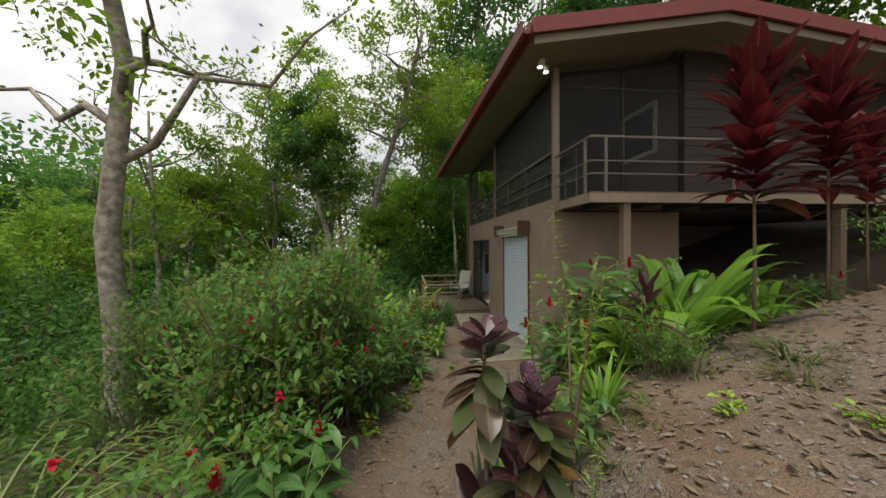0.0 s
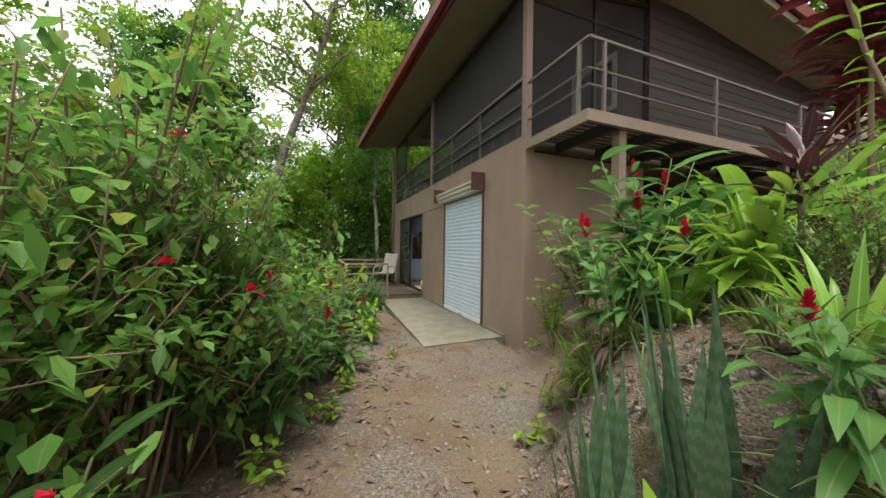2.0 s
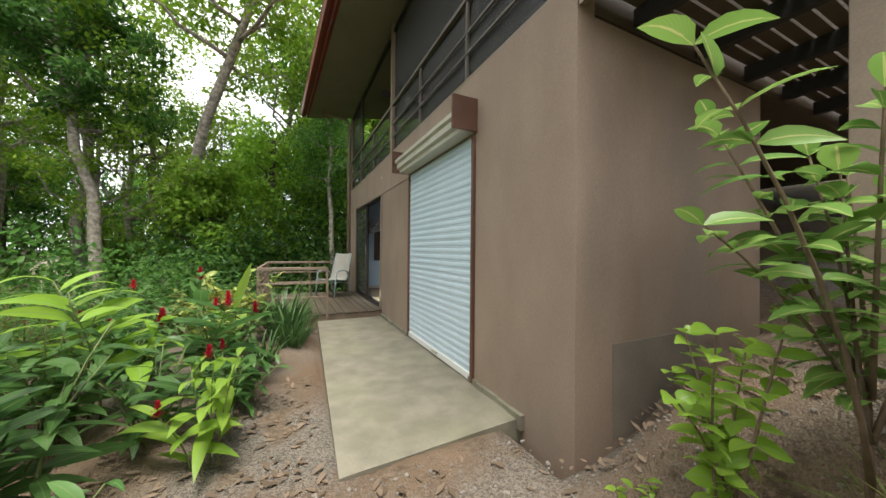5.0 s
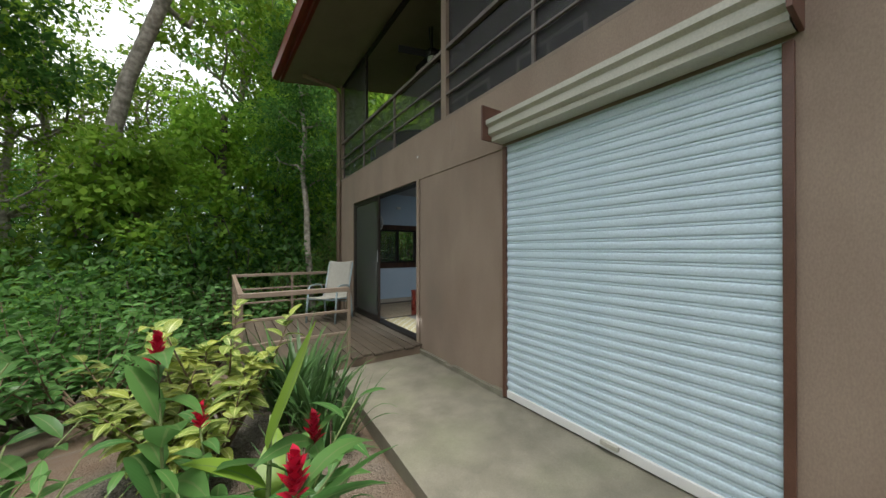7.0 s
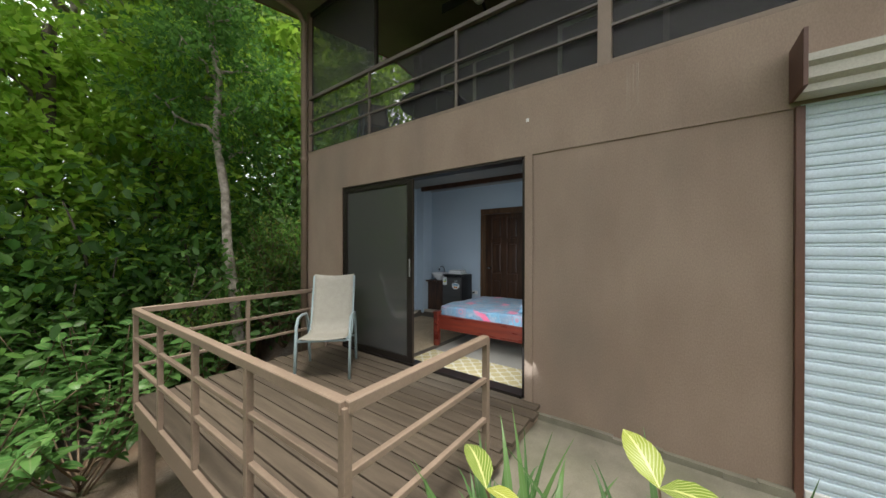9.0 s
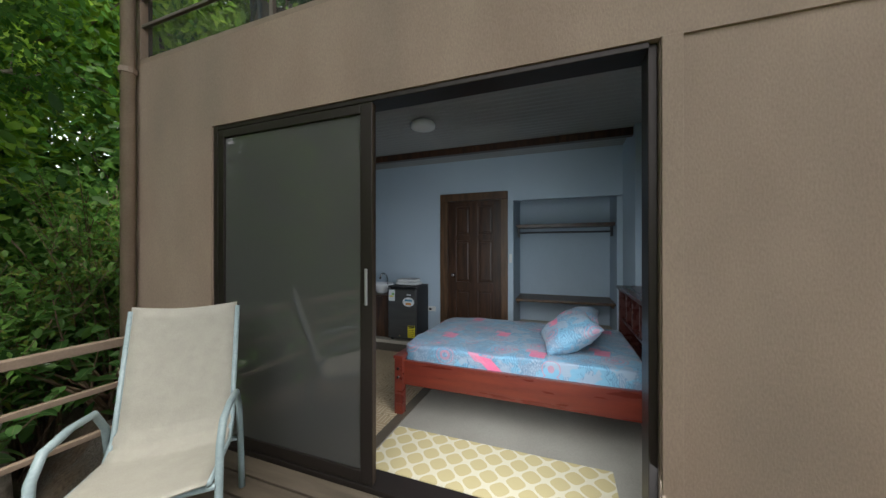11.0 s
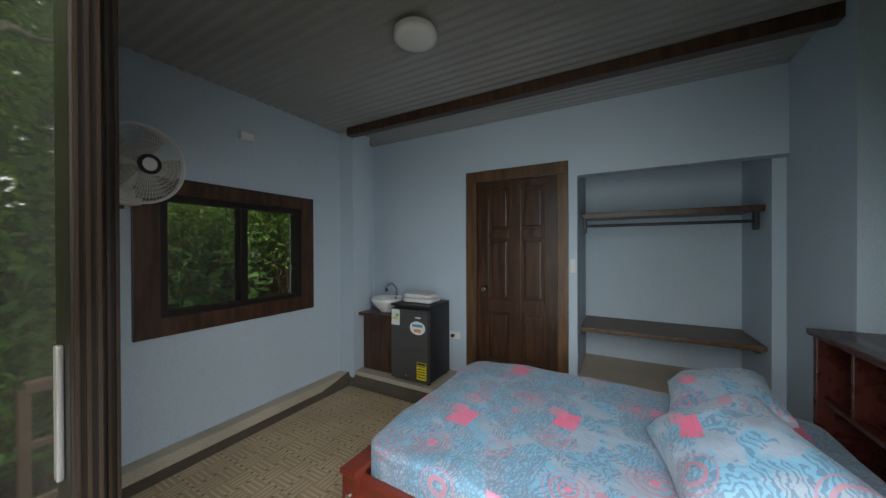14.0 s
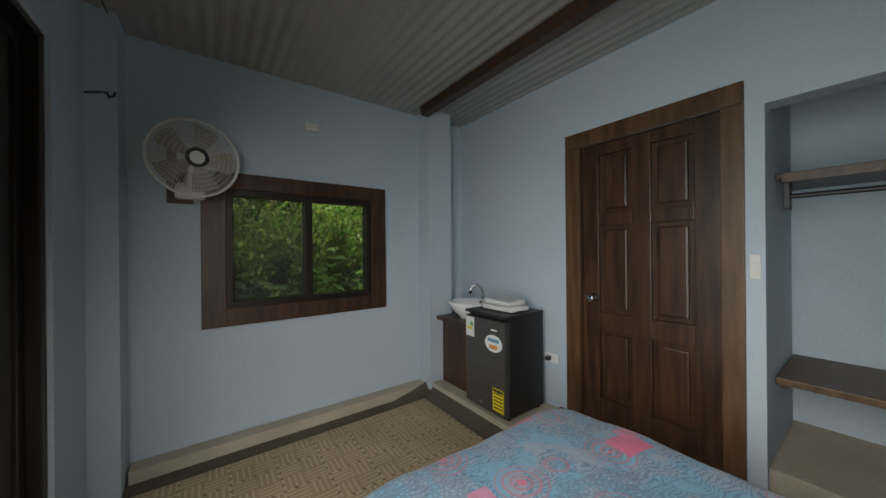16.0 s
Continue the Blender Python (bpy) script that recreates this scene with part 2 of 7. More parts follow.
M_FRIDGE = surface("dark_grey_steel_sheet", (0.11, 0.108, 0.105), (0.125, 0.122, 0.118), 3, 0.38, 0.02, metal=0.6, stretch=(1, 1, 9))
M_WHITE = plain("white_plastic", (0.72, 0.71, 0.68), 0.4)
M_CERAMIC = plain("white_ceramic", (0.82, 0.82, 0.81), 0.12)
M_CHROME = plain("chrome", (0.75, 0.75, 0.76), 0.15, 1.0)
M_TOWEL = surface("white_towel", (0.74, 0.74, 0.73), (0.80, 0.80, 0.79), 30, 0.95, 0.6, fine=260)
M_YELLOW = plain("yellow_sticker", (0.75, 0.62, 0.02), 0.5)
M_STICKER = plain("white_sticker", (0.72, 0.74, 0.74), 0.5)
M_STICKB = plain("blue_sticker", (0.12, 0.30, 0.42), 0.5)
M_STICKG = plain("green_sticker", (0.20, 0.45, 0.12), 0.5)
M_STICKO = plain("orange_sticker", (0.7, 0.3, 0.08), 0.5)
M_INK = plain("dark_print", (0.03, 0.03, 0.035), 0.6)
M_LAMP = plain("opal_lamp_cover", (0.74, 0.73, 0.70), 0.45)
M_BULB = plain("lit_bulb", (0.9, 0.9, 0.9), 0.3, 0.0, 6.0)
M_CHAIRMETAL = surface("blue_grey_powder_coat", (0.23, 0.30, 0.31), (0.26, 0.33, 0.34), 12, 0.45, 0.03)
M_SLING = surface("beige_sling_mesh", (0.33, 0.315, 0.265), (0.36, 0.345, 0.29), 20, 0.85, 0.4, fine=300)
M_UPFLOOR = surface("upper_floor_boards", (0.10, 0.075, 0.055), (0.13, 0.098, 0.072), 4, 0.7, 0.1)
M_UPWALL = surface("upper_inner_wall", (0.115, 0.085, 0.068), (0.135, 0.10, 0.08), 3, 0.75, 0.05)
M_JOIST = plain("dark_joist_steel", (0.035, 0.032, 0.034), 0.6)
M_WHITEFRAME = plain("cream_window_frame", (0.60, 0.58, 0.50), 0.5)


# ---- mesh tools ----
def thing(name, at=(0, 0, 0), label="", category="", group="", kind="", turn=0.0):
    ob = tagged(new(name), label, category, group, kind)
    ob.location, ob.rotation_euler = at, (0, 0, radians(turn))
    ob.empty_display_size = 0.1
    return ob


def finish(ob, bm, material, smooth=False):
    me = bpy.data.meshes.new(ob)
    bmesh.ops.recalc_face_normals(bm, faces=bm.faces)
    bm.to_mesh(me)
    bm.free()
    me.materials.append(material)
    if smooth:
        me.polygons.foreach_set("use_smooth", [True] * len(me.polygons))
    return me


def part(name, bm, material, parent, label="", smooth=False, at=None):
    """Links a bmesh as ONE mesh object under a thing or a part."""
    ob = new(name, finish(name, bm, material, smooth))
    ob.parent = parent
    if at:
        ob.location = at
    return tagged(ob, label)


def solid(name, bm, material, label="", category="", kind="", group="", smooth=False):
    """A top-level mesh."""
    return tagged(new(name, finish(name, bm, material, smooth)), label, category, group, kind)


def box(bm, x0, x1, y0, y1, z0, z1, bevel=0.0):
    m = Matrix.Translation(((x0 + x1) / 2, (y0 + y1) / 2, (z0 + z1) / 2)) @ Matrix.Diagonal((abs(x1 - x0), abs(y1 - y0), abs(z1 - z0), 1))
    r = bmesh.ops.create_cube(bm, size=1, matrix=m)
    if bevel:
        edges = list({e for v in r["verts"] for e in v.link_edges})
        bmesh.ops.bevel(bm, geom=edges, offset=bevel, segments=2, profile=0.6, affect="EDGES")
    return bm


def bx(x0, x1, y0, y1, z0, z1, bevel=0.0):
    return box(bmesh.new(), x0, x1, y0, y1, z0, z1, bevel)


def bar(bm, a, b, w, h=None, bevel=0.0):
    """A straight bar of a rectangular section between two points."""
    a, b = Vector(a), Vector(b)
    d = b - a
    q = d.to_track_quat("Z", "Y").to_matrix().to_4x4()
    m = Matrix.Translation((a + b) / 2) @ q @ Matrix.Diagonal((w, h or w, d.length, 1))
    r = bmesh.ops.create_cube(bm, size=1, matrix=m)
    if bevel:
        bmesh.ops.bevel(bm, geom=list({e for v in r["verts"] for e in v.link_edges}), offset=bevel, segments=1, affect="EDGES")
    return bm


def rod(bm, points, radius, sides=8, cap=True):
    """A round tube along points; radius is a number or one a point."""
    pts = [Vector(p) for p in points]
    rad = [radius] * len(pts) if isinstance(radius, (int, float)) else radius
    rings = []
    ref = Vector((0.13, 0.31, 0.94)).normalized()
    for i, p in enumerate(pts):
        d = (pts[min(i + 1, len(pts) - 1)] - pts[max(i - 1, 0)]).normalized()
        u = d.cross(ref)
        if u.length < 0.05:
            u = d.cross(Vector((1, 0, 0)))
        u.normalize()
        v = d.cross(u)
        rings.append([bm.verts.new(p + (u * math.cos(2 * math.pi * k / sides) + v * math.sin(2 * math.pi * k / sides)) * rad[i]) for k in range(sides)])
    for r0, r1 in zip(rings, rings[1:]):
        for k in range(sides):
            bm.faces.new((r0[k], r0[(k + 1) % sides], r1[(k + 1) % sides], r1[k]))
    if cap:
        bm.faces.new(rings[0][::-1])
        bm.faces.new(rings[-1])
    return bm


def lathe(bm, profile, at=(0, 0, 0), sides=24):
    """A turned shape about the z axis from (radius, height) pairs."""
    rings = [[bm.verts.new((at[0] + r * math.cos(2 * math.pi * k / sides), at[1] + r * math.sin(2 * math.pi * k / sides), at[2] + z)) for k in range(sides)] for r, z in profile]
    for r0, r1 in zip(rings, rings[1:]):
        for k in range(sides):
            bm.faces.new((r0[k], r0[(k + 1) % sides], r1[(k + 1) % sides], r1[k]))
    return bm


def sheet(bm, fn, nu, nv):
    """A grid surface fn(u, v) over 0..1."""
    g = [[bm.verts.new(fn(i / nu, j / nv)) for j in range(nv + 1)] for i in range(nu + 1)]
    for i in range(nu):
        for j in range(nv):
            bm.faces.new((g[i][j], g[i + 1][j], g[i + 1][j + 1], g[i][j + 1]))
    return bm


def ease(a, b, x):
    t = min(1, max(0, (x - a) / (b - a)))
    return t * t * (3 - 2 * t)


def steps(x, pairs):
    """Piecewise straight line through (x, value) pairs."""
    if x <= pairs[0][0]:
        return pairs[0][1]
    for (x0, v0), (x1, v1) in zip(pairs, pairs[1:]):
        if x <= x1:
            return v0 + (v1 - v0) * (x - x0) / (x1 - x0)
    return pairs[-1][1]


# ---- ground ----
FX, Y0, Y1 = 2.645, 5.04, 13.3


def path_right(y):
    return steps(y, [(0.5, 0.5), (2.0, 0.6), (2.6, 0.85), (3.5, 2.0), (4.2, 2.7), (30, 2.7)])


def path_left(y):
    return steps(y, [(0.5, -0.5), (2.2, -0.35), (2.8, -0.35), (4.2, 0.45), (5.4, 1.2), (9, 1.2)])


def ground_z(x, y):
    base = steps(y, [(-1.5, 0.8), (-0.3, 0.62), (0.5, 0.22), (1.3, 0.05), (2.2, -0.06), (4.2, -0.14), (9.0, -0.16), (10.5, -0.7), (16, -1.4), (60, -1.0)])
    left = base - 0.05 * ease(-0.4, -3.0, x) * 1.0 - 0.2 * max(0, -1.0 - x) - 0.42 * max(0, -2.7 - x) if x < 0 else base
    left = max(left, -2.6)
    drive = 0.72 + 0.25 * (x - 0.5) if x < 7 else 2.345 + 0.18 * (x - 7)
    byhouse = 0.0 + 0.15 * (x - 2.645)
    right = drive + (byhouse - drive) * ease(1.7, 4.6, y)
    if y > 5.04:
        if 2.5 < x < 5.05 and y < 9.3 or 2.5 < x < 6.75 and 9.0 < y < 13.4:
            return -0.45
        right = 0.38 + 0.32 * (x - 5) + 0.08 * (y - 5)
        if y > 13.2:
            right = steps(x, [(2.6, -1.0), (7, 0.6), (20, 4)])
    if 1.36 < x < 2.7 and 5.6 < y < 9.7:
        return -0.26
    e = path_right(y)
    k = ease(e - 0.15, e + 0.85, x)
    if y > 4.9 and x < 2.645:
        k = 0
    z = left * (1 - k) + right * k
    if y < 5.04:
        z += 0.52 * ease(2.15, 3.0, x) * ease(2.7, 3.7, y) * ease(5.0, 4.45, y) * ease(5.2, 3.6, x)
    if -1 < y < 5.2 and path_left(y) - 0.4 < x < e:
        return z + 0.012 * noise.noise((x * 4, y * 4, 0))
    return z + 0.05 * noise.noise((x * 0.9, y * 0.9, 3)) + 0.02 * noise.noise((x * 3.1, y * 3.1, 7))


def axis_steps(lo, fine_lo, fine_hi, hi, step):
    vals, v = [], fine_lo
    while v <= fine_hi:
        vals.append(v)
        v += step
    s, v = step, fine_hi
    while v < hi:
        s *= 1.22
        v += s
        vals.append(v)
    s, v = step, fine_lo
    while v > lo:
        s *= 1.22
        v -= s
        vals.insert(0, v)
    return vals


gx, gy = axis_steps(-400, -3.5, 7.2, 400, 0.11), axis_steps(-400, -2.2, 10.5, 400, 0.11)
gverts = [(x, y, ground_z(x, y)) for x in gx for y in gy]
ny = len(gy)
gfaces = [(i * ny + j, (i + 1) * ny + j, (i + 1) * ny + j + 1, i * ny + j + 1) for i in range(len(gx) - 1) for j in range(ny - 1)]
gme = bpy.data.meshes.new("ground")
gme.from_pydata(gverts, [], gfaces)
gme.polygons.foreach_set("use_smooth", [True] * len(gme.polygons))


def ground_material():
    m, n, l, b = nodes_of("gravelly_earth")
    co = n.new("ShaderNodeTexCoord")

    def noise_node(scale, detail=5):
        t = n.new("ShaderNodeTexNoise")
        t.inputs["Scale"].default_value, t.inputs["Detail"].default_value = scale, detail
        l.new(co.outputs["Object"], t.inputs["Vector"])
        return t.outputs["Fac"]

    def mixed(fac, a, c, lo=0.4, hi=0.6):
        r, x = n.new("ShaderNodeMapRange"), n.new("ShaderNodeMix")
        r.inputs["From Min"].default_value, r.inputs["From Max"].default_value = lo, hi
        x.data_type = "RGBA"
        l.new(fac, r.inputs["Value"])
        l.new(r.outputs["Result"], x.inputs["Factor"])
        for k, v in (("A", a), ("B", c)):
            if isinstance(v, tuple):
                x.inputs[k].default_value = (*v, 1)
            else:
                l.new(v, x.inputs[k])
        return x.outputs["Result"]

    earth = mixed(noise_node(1.1), (0.155, 0.103, 0.066), (0.21, 0.153, 0.104))
    vor = n.new("ShaderNodeTexVoronoi")
    vor.inputs["Scale"].default_value = 95.0
    l.new(co.outputs["Object"], vor.inputs["Vector"])
    hsv = n.new("ShaderNodeSeparateColor")
    l.new(vor.outputs["Color"], hsv.inputs["Color"])
    gravel = mixed(hsv.outputs[0], (0.095, 0.083, 0.07), (0.25, 0.22, 0.18), 0.0, 1.0)
    col = mixed(noise_node(0.9, 8), earth, gravel, 0.38, 0.6)
    litter = mixed(noise_node(26, 2), (0.11, 0.08, 0.054), (0.21, 0.16, 0.112), 0.3, 0.7)
    col = mixed(noise_node(2.3, 9), col, litter, 0.56, 0.63)
    mossy = mixed(noise_node(0.55, 8), col, (0.09, 0.11, 0.035), 0.62, 0.72)
    l.new(mossy, b.inputs["Base Color"])
    b.inputs["Roughness"].default_value = 0.95
    b.inputs["Specular IOR Level"].default_value = 0.2
    bp, ad, fine = n.new("ShaderNodeBump"), n.new("ShaderNodeMath"), noise_node(40, 6)
    ad.operation = "SUBTRACT"
    l.new(fine, ad.inputs[0])
    l.new(vor.outputs["Distance"], ad.inputs[1])
    l.new(ad.outputs[0], bp.inputs["Height"])
    bp.inputs["Strength"].default_value, bp.inputs["Distance"].default_value = 0.9, 0.013
    l.new(bp.outputs["Normal"], b.inputs["Normal"])
    return m


gme.materials.append(ground_material())
tagged(new("ground", gme), "brown gravelly earth path and sloping garden ground", "ground", kind="structure")

# ---- lower storey ----
bm = bmesh.new()
for y0, y1, z0, z1, out in ((5.04, 6.225, -0.5, 2.8, 0), (6.225, 8.06, 2.2, 2.8, 0), (8.06, 9.735, -0.5, 2.2, 0.012), (8.06, 9.735, 2.2, 2.8, 0), (9.735, 12.39, 2.2, 2.8, 0), (12.39, 13.3, -1.6, 2.8, 0), (9.735, 12.39, -0.6, -0.02, 0)):
    box(bm, FX + out, FX + 0.15, y0, y1, z0, z1)
solid("wall_west", bm, M_WALL, "tan painted stucco facade wall with door openings", "wall", "structure")
bm = bmesh.new()
box(bm, FX + 0.15, 5.0, 5.04, 5.19, -0.5, 2.6)
box(bm, 4.85, 5.0, 5.19, 9.1, -0.5, 2.6)
solid("wall_south", bm, M_WALL, "tan painted stucco side wall of the storeroom", "wall", "structure")
solid("slab", sheet(bmesh.new(), lambda u, v: (1.33 + (0.2 - 0.02) * v + (FX - 1.33 - 0.18 * v) * u, 5.45 + 4.17 * v + 0.1 * (1 - v) * u, -0.13 + 0.004 * noise.noise((u * 5, v * 9, 0))), 14, 40), M_SLAB, "worn concrete walkway slab along the house wall", "walkway", "structure")
bpy.data.objects["slab"].modifiers.new("thick", "SOLIDIFY").thickness = -0.22
bm = bmesh.new()
for i in range(26):
    y = 5.5 + i * 0.16
    if 6.15 < y < 8.0:
        continue
    box(bm, FX - 0.03 - 0.02 * noise.noise((y * 3, 0, 0)), FX + 0.01, y, y + 0.16, -0.2, -0.085 + 0.025 * noise.noise((y * 5, 2, 0)))
solid("baseboard_outer", bm, M_SLAB, "rough cement strip at the wall's foot", "cement strip", "structure")

# roller shutter
sh = thing("roller_shutter", (FX, 7.14, -0.1), "closed white ribbed roller shutter under a metal hood", "roller shutter")


SLAT = 0.0747
slat_profile = [(0.004, 0.0), (-0.003, 0.03), (-0.0065, 0.12), (-0.0085, 0.3), (-0.0085, 0.46), (-0.0065, 0.6), (-0.002, 0.69), (0.004, 0.715), (0.004, 0.745), (-0.002, 0.765), (-0.003, 0.86), (-0.002, 0.955), (0.004, 0.975), (0.004, 1.0)]
slat_bm = bmesh.new()
slat_rows = [[slat_bm.verts.new((x, y, z * SLAT)) for x, z in slat_profile] for y in (-0.9, 0.9)]
for k in range(len(slat_profile) - 1):
    slat_bm.faces.new((slat_rows[0][k], slat_rows[0][k + 1], slat_rows[1][k + 1], slat_rows[1][k]))
slat_mesh = finish("slat", slat_bm, M_SHUTTER)
for i in range(31):
    o = new("slat", slat_mesh)
    o.parent, o.location = sh, (0, 0, SLAT * i)
for y in (-0.925, 0.885):
    part("side_channel", bx(-0.03, 0.05, y, y + 0.04, -0.02, 2.3, 0.004), M_HOODB, sh, "red-brown steel channel")
part("bottom_bar", bx(-0.02, 0.03, -0.88, 0.88, -0.015, 0.05, 0.005), M_WHITE, sh)
hood = bmesh.new()
prof = [(-0.02, 2.44), (-0.16, 2.44), (-0.16, 2.48), (-0.20, 2.50), (-0.20, 2.56), (-0.23, 2.58), (-0.23, 2.62), (-0.02, 2.66), (-0.02, 2.44)]
rows2 = [[hood.verts.new((x, y, z - 0.11)) for x, z in prof] for y in (-0.93, 0.93)]
for i in range(len(prof) - 1):
    hood.faces.new((rows2[0][i], rows2[0][i + 1], rows2[1][i + 1], rows2[1][i]))
part("hood", hood, M_HOODW, sh, "cream moulded metal hood")
for y in (-0.955, 0.93):
    part("hood_plate", bx(-0.27, -0.002, y, y + 0.02, 2.33, 2.64, 0.004), M_HOODB, sh, "square brown end plate")
part("drum", rod(bmesh.new(), [(-0.09, -0.9, 2.46), (-0.09, 0.9, 2.46)], 0.06, 14), M_SHUTTER, sh)
part("latch", bx(-0.05, -0.02, -0.14, -0.02, 0.02, 0.05, 0.004), M_HOODW, sh, "small rusty latch")

# downpipe, wall light box
dp = thing("downpipe", (FX - 0.06, 13.25, -1.2), "tan rainwater downpipe at the wall's end", "downpipe")
part("pipe", rod(bmesh.new(), [(0, 0, 0), (0, 0, 6.0), (-0.1, 0, 6.12), (-0.75, 0.1, 6.25)], 0.045, 12), M_TRIM, dp, smooth=True)
for z in (1.6, 3.9):
    part("clip", rod(bmesh.new(), [(0, 0, z), (0, 0, z + 0.04)], 0.055, 12), M_TRIM, dp)

# ---- deck ----
deck = thing("deck", (1.62, 11.1, -0.5), "weathered brown timber deck on posts beside the sliding door", "deck", kind="structure")
bw, n_b = 0.137, 15
board = bmesh.new()
box(board, -bw / 2 + 0.006, bw / 2 - 0.006, -1.53, 1.53, 0.462, 0.492, 0.004)
bme = finish("deck_board", board, M_DECK)
for i in range(n_b):
    o = new("deck_board", bme)
    o.parent, o.location = deck, (-0.96 + bw * i, 0.02 * math.sin(i * 3.7), 0.002 * math.sin(i * 5.1))
for x0, x1, y0, y1 in ((-1.05, -1.0, -1.52, 1.52), (-1.0, 1.0, -1.5, -1.45), (-1.0, 1.0, 1.45, 1.5)):
    part("rim_beam", bx(x0, x1, y0, y1, 0.3, 0.46, 0.004), M_TRIM, deck)
for x, y in ((-0.98, -1.42), (-0.98, 0.0), (-0.98, 1.42), (0.5, 1.42), (0.5, -1.42)):
    part("deck_post", bx(x - 0.05, x + 0.05, y - 0.05, y + 0.05, -1.6, 0.31, 0.004), M_TRIM, deck)

rail = thing("deck_railing", (1.62, 11.1, -0.01), "tan steel railing round the deck", "railing")
c = [(0.04, -1.5), (-1.02, -1.5), (-1.04, 1.5), (0.9, 1.5)]
TOPZ = 0.80
for (xa, ya), (xb, yb) in zip(c, c[1:]):
    part("top_rail", bar(bmesh.new(), (xa, ya, TOPZ), (xb, yb, TOPZ), 0.05, 0.05, 0.004), M_TRIM, rail)
    for z in (0.30, 0.55):
        part("mid_rail", bar(bmesh.new(), (xa, ya, z), (xb, yb, z), 0.03, 0.03, 0.003), M_TRIM, rail)
for x, y in ((0.04, -1.5), (-1.02, -1.5), (-1.03, -0.75), (-1.03, 0.0), (-1.035, 0.75), (-1.04, 1.5), (-0.1, 1.5), (0.9, 1.5)):
    part("rail_post", bx(x - 0.018, x + 0.018, y - 0.018, y + 0.018, -0.12, TOPZ, 0.003), M_TRIM, rail)

# ---- upper storey ----
UF = 2.8
solid("upper_floor", bx(FX + 0.15, 11.0, Y0, Y1, 2.62, UF - 0.004), M_UPFLOOR, "upper floor of dark boards", "floor", "structure")
bm = bmesh.new()
box(bm, 5.08, 5.2, 5.16, 5.65, UF, 5.6)
box(bm, 5.08, 5.2, 6.75, 13.0, UF, 5.6)
box(bm, 5.08, 5.2, 5.65, 6.75, UF, 3.87)
box(bm, 5.08, 5.2, 5.65, 6.75, 4.92, 5.6)
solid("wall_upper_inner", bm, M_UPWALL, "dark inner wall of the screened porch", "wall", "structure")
sid = thing("siding_wall", (5.1, Y0, UF), "dark brown horizontal board siding wall", "wall", kind="structure")
part("backing", bx(0, 5.9, 0.02, 0.12, 0, 2.7), M_SIDING, sid)
plank = finish("siding_board", bx(0, 5.9, -0.002, 0.02, 0.004, 0.165, 0.004), M_SIDING)
for i in range(16):
    o = new("siding_board", plank)
    o.parent, o.location = sid, (0, 0, 0.168 * i)
pw = thing("porch_window", (5.075, 6.2, 3.87), "cream-framed window in the dark porch wall", "window")
for a in ((-0.55, -0.47, 0, 1.05), (0.47, 0.55, 0, 1.05), (-0.47, 0.47, 0, 0.08), (-0.47, 0.47, 0.97, 1.05)):
    part("frame", bx(-0.03, 0.04, *a, 0.005), M_WHITEFRAME, pw)
part("pane", bx(0.02, 0.026, -0.47, 0.47, 0.08, 0.97), M_GLASS, pw)
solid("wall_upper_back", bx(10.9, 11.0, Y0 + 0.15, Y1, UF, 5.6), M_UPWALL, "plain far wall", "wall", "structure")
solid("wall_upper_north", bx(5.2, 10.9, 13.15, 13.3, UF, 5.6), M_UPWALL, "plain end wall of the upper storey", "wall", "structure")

# porch posts and screens along the facade
UT = 5.0
porch = thing("screened_porch", (FX, 9.1, UF), "screened porch front of tan steel and dark insect screen", "porch")
for y in (5.09, 9.09):
    part("post", bx(0.0, 0.1, y - 9.1 - 0.05, y - 9.1 + 0.05, 0, UT - UF + 0.1, 0.004), M_TRIM, porch, "tan square post")
part("post", bx(0.0, 0.08, 13.25 - 9.1 - 0.04, 13.25 - 9.1 + 0.04, 0, UT - UF, 0.004), M_TRIM, porch, "tan square post")
part("mullion", bx(0.02, 0.06, 11.74 - 9.1 - 0.02, 11.74 - 9.1 + 0.02, 0.9, UT - UF, 0.003), M_BRONZE, porch)
for y0, y1 in ((5.14, 9.04), (9.14, 13.21)):
    part("top_plate", bx(0.02, 0.08, y0 - 9.1, y1 - 9.1, UT - UF - 0.06, UT - UF, 0.003), M_BRONZE, porch)
    part("sill", bx(0.0, 0.09, y0 - 9.1, y1 - 9.1, 0.0, 0.035, 0.003), M_TRIM, porch)
    part("top_rail", bx(0.0, 0.05, y0 - 9.1, y1 - 9.1, 0.84, 0.885, 0.003), M_STEEL, porch)
    for z in (0.29, 0.50):
        part("bar", bx(0.005, 0.03, y0 - 9.1, y1 - 9.1, z, z + 0.022, 0.003), M_STEEL, porch)
    k = 3
    for i in range(1, k):
        y = y0 + (y1 - y0) * i / k - 9.1
        part("baluster", bx(0.01, 0.04, y - 0.015, y + 0.015, 0.03, 0.85, 0.003), M_STEEL, porch)
part("screen", bx(0.05, 0.052, 5.14 - 9.1, 9.04 - 9.1, 0.9, UT - UF - 0.06), M_SCREEN, porch, "dark fine insect screen")
part("screen", bx(0.05, 0.052, 5.14 - 9.1, 9.04 - 9.1, 0.035, 0.84), M_SCREEN, porch, "dark fine insect screen")
part("screen", bx(0.05, 0.052, 11.76 - 9.1, 13.21 - 9.1, 0.9, UT - UF - 0.06), M_SCREEN, porch, "dark fine insect screen")
part("screen", bx(0.05, 0.052, 9.14 - 9.1, 13.21 - 9.1, 0.035, 0.84), M_SCREEN_OPEN, porch, "thin insect screen")
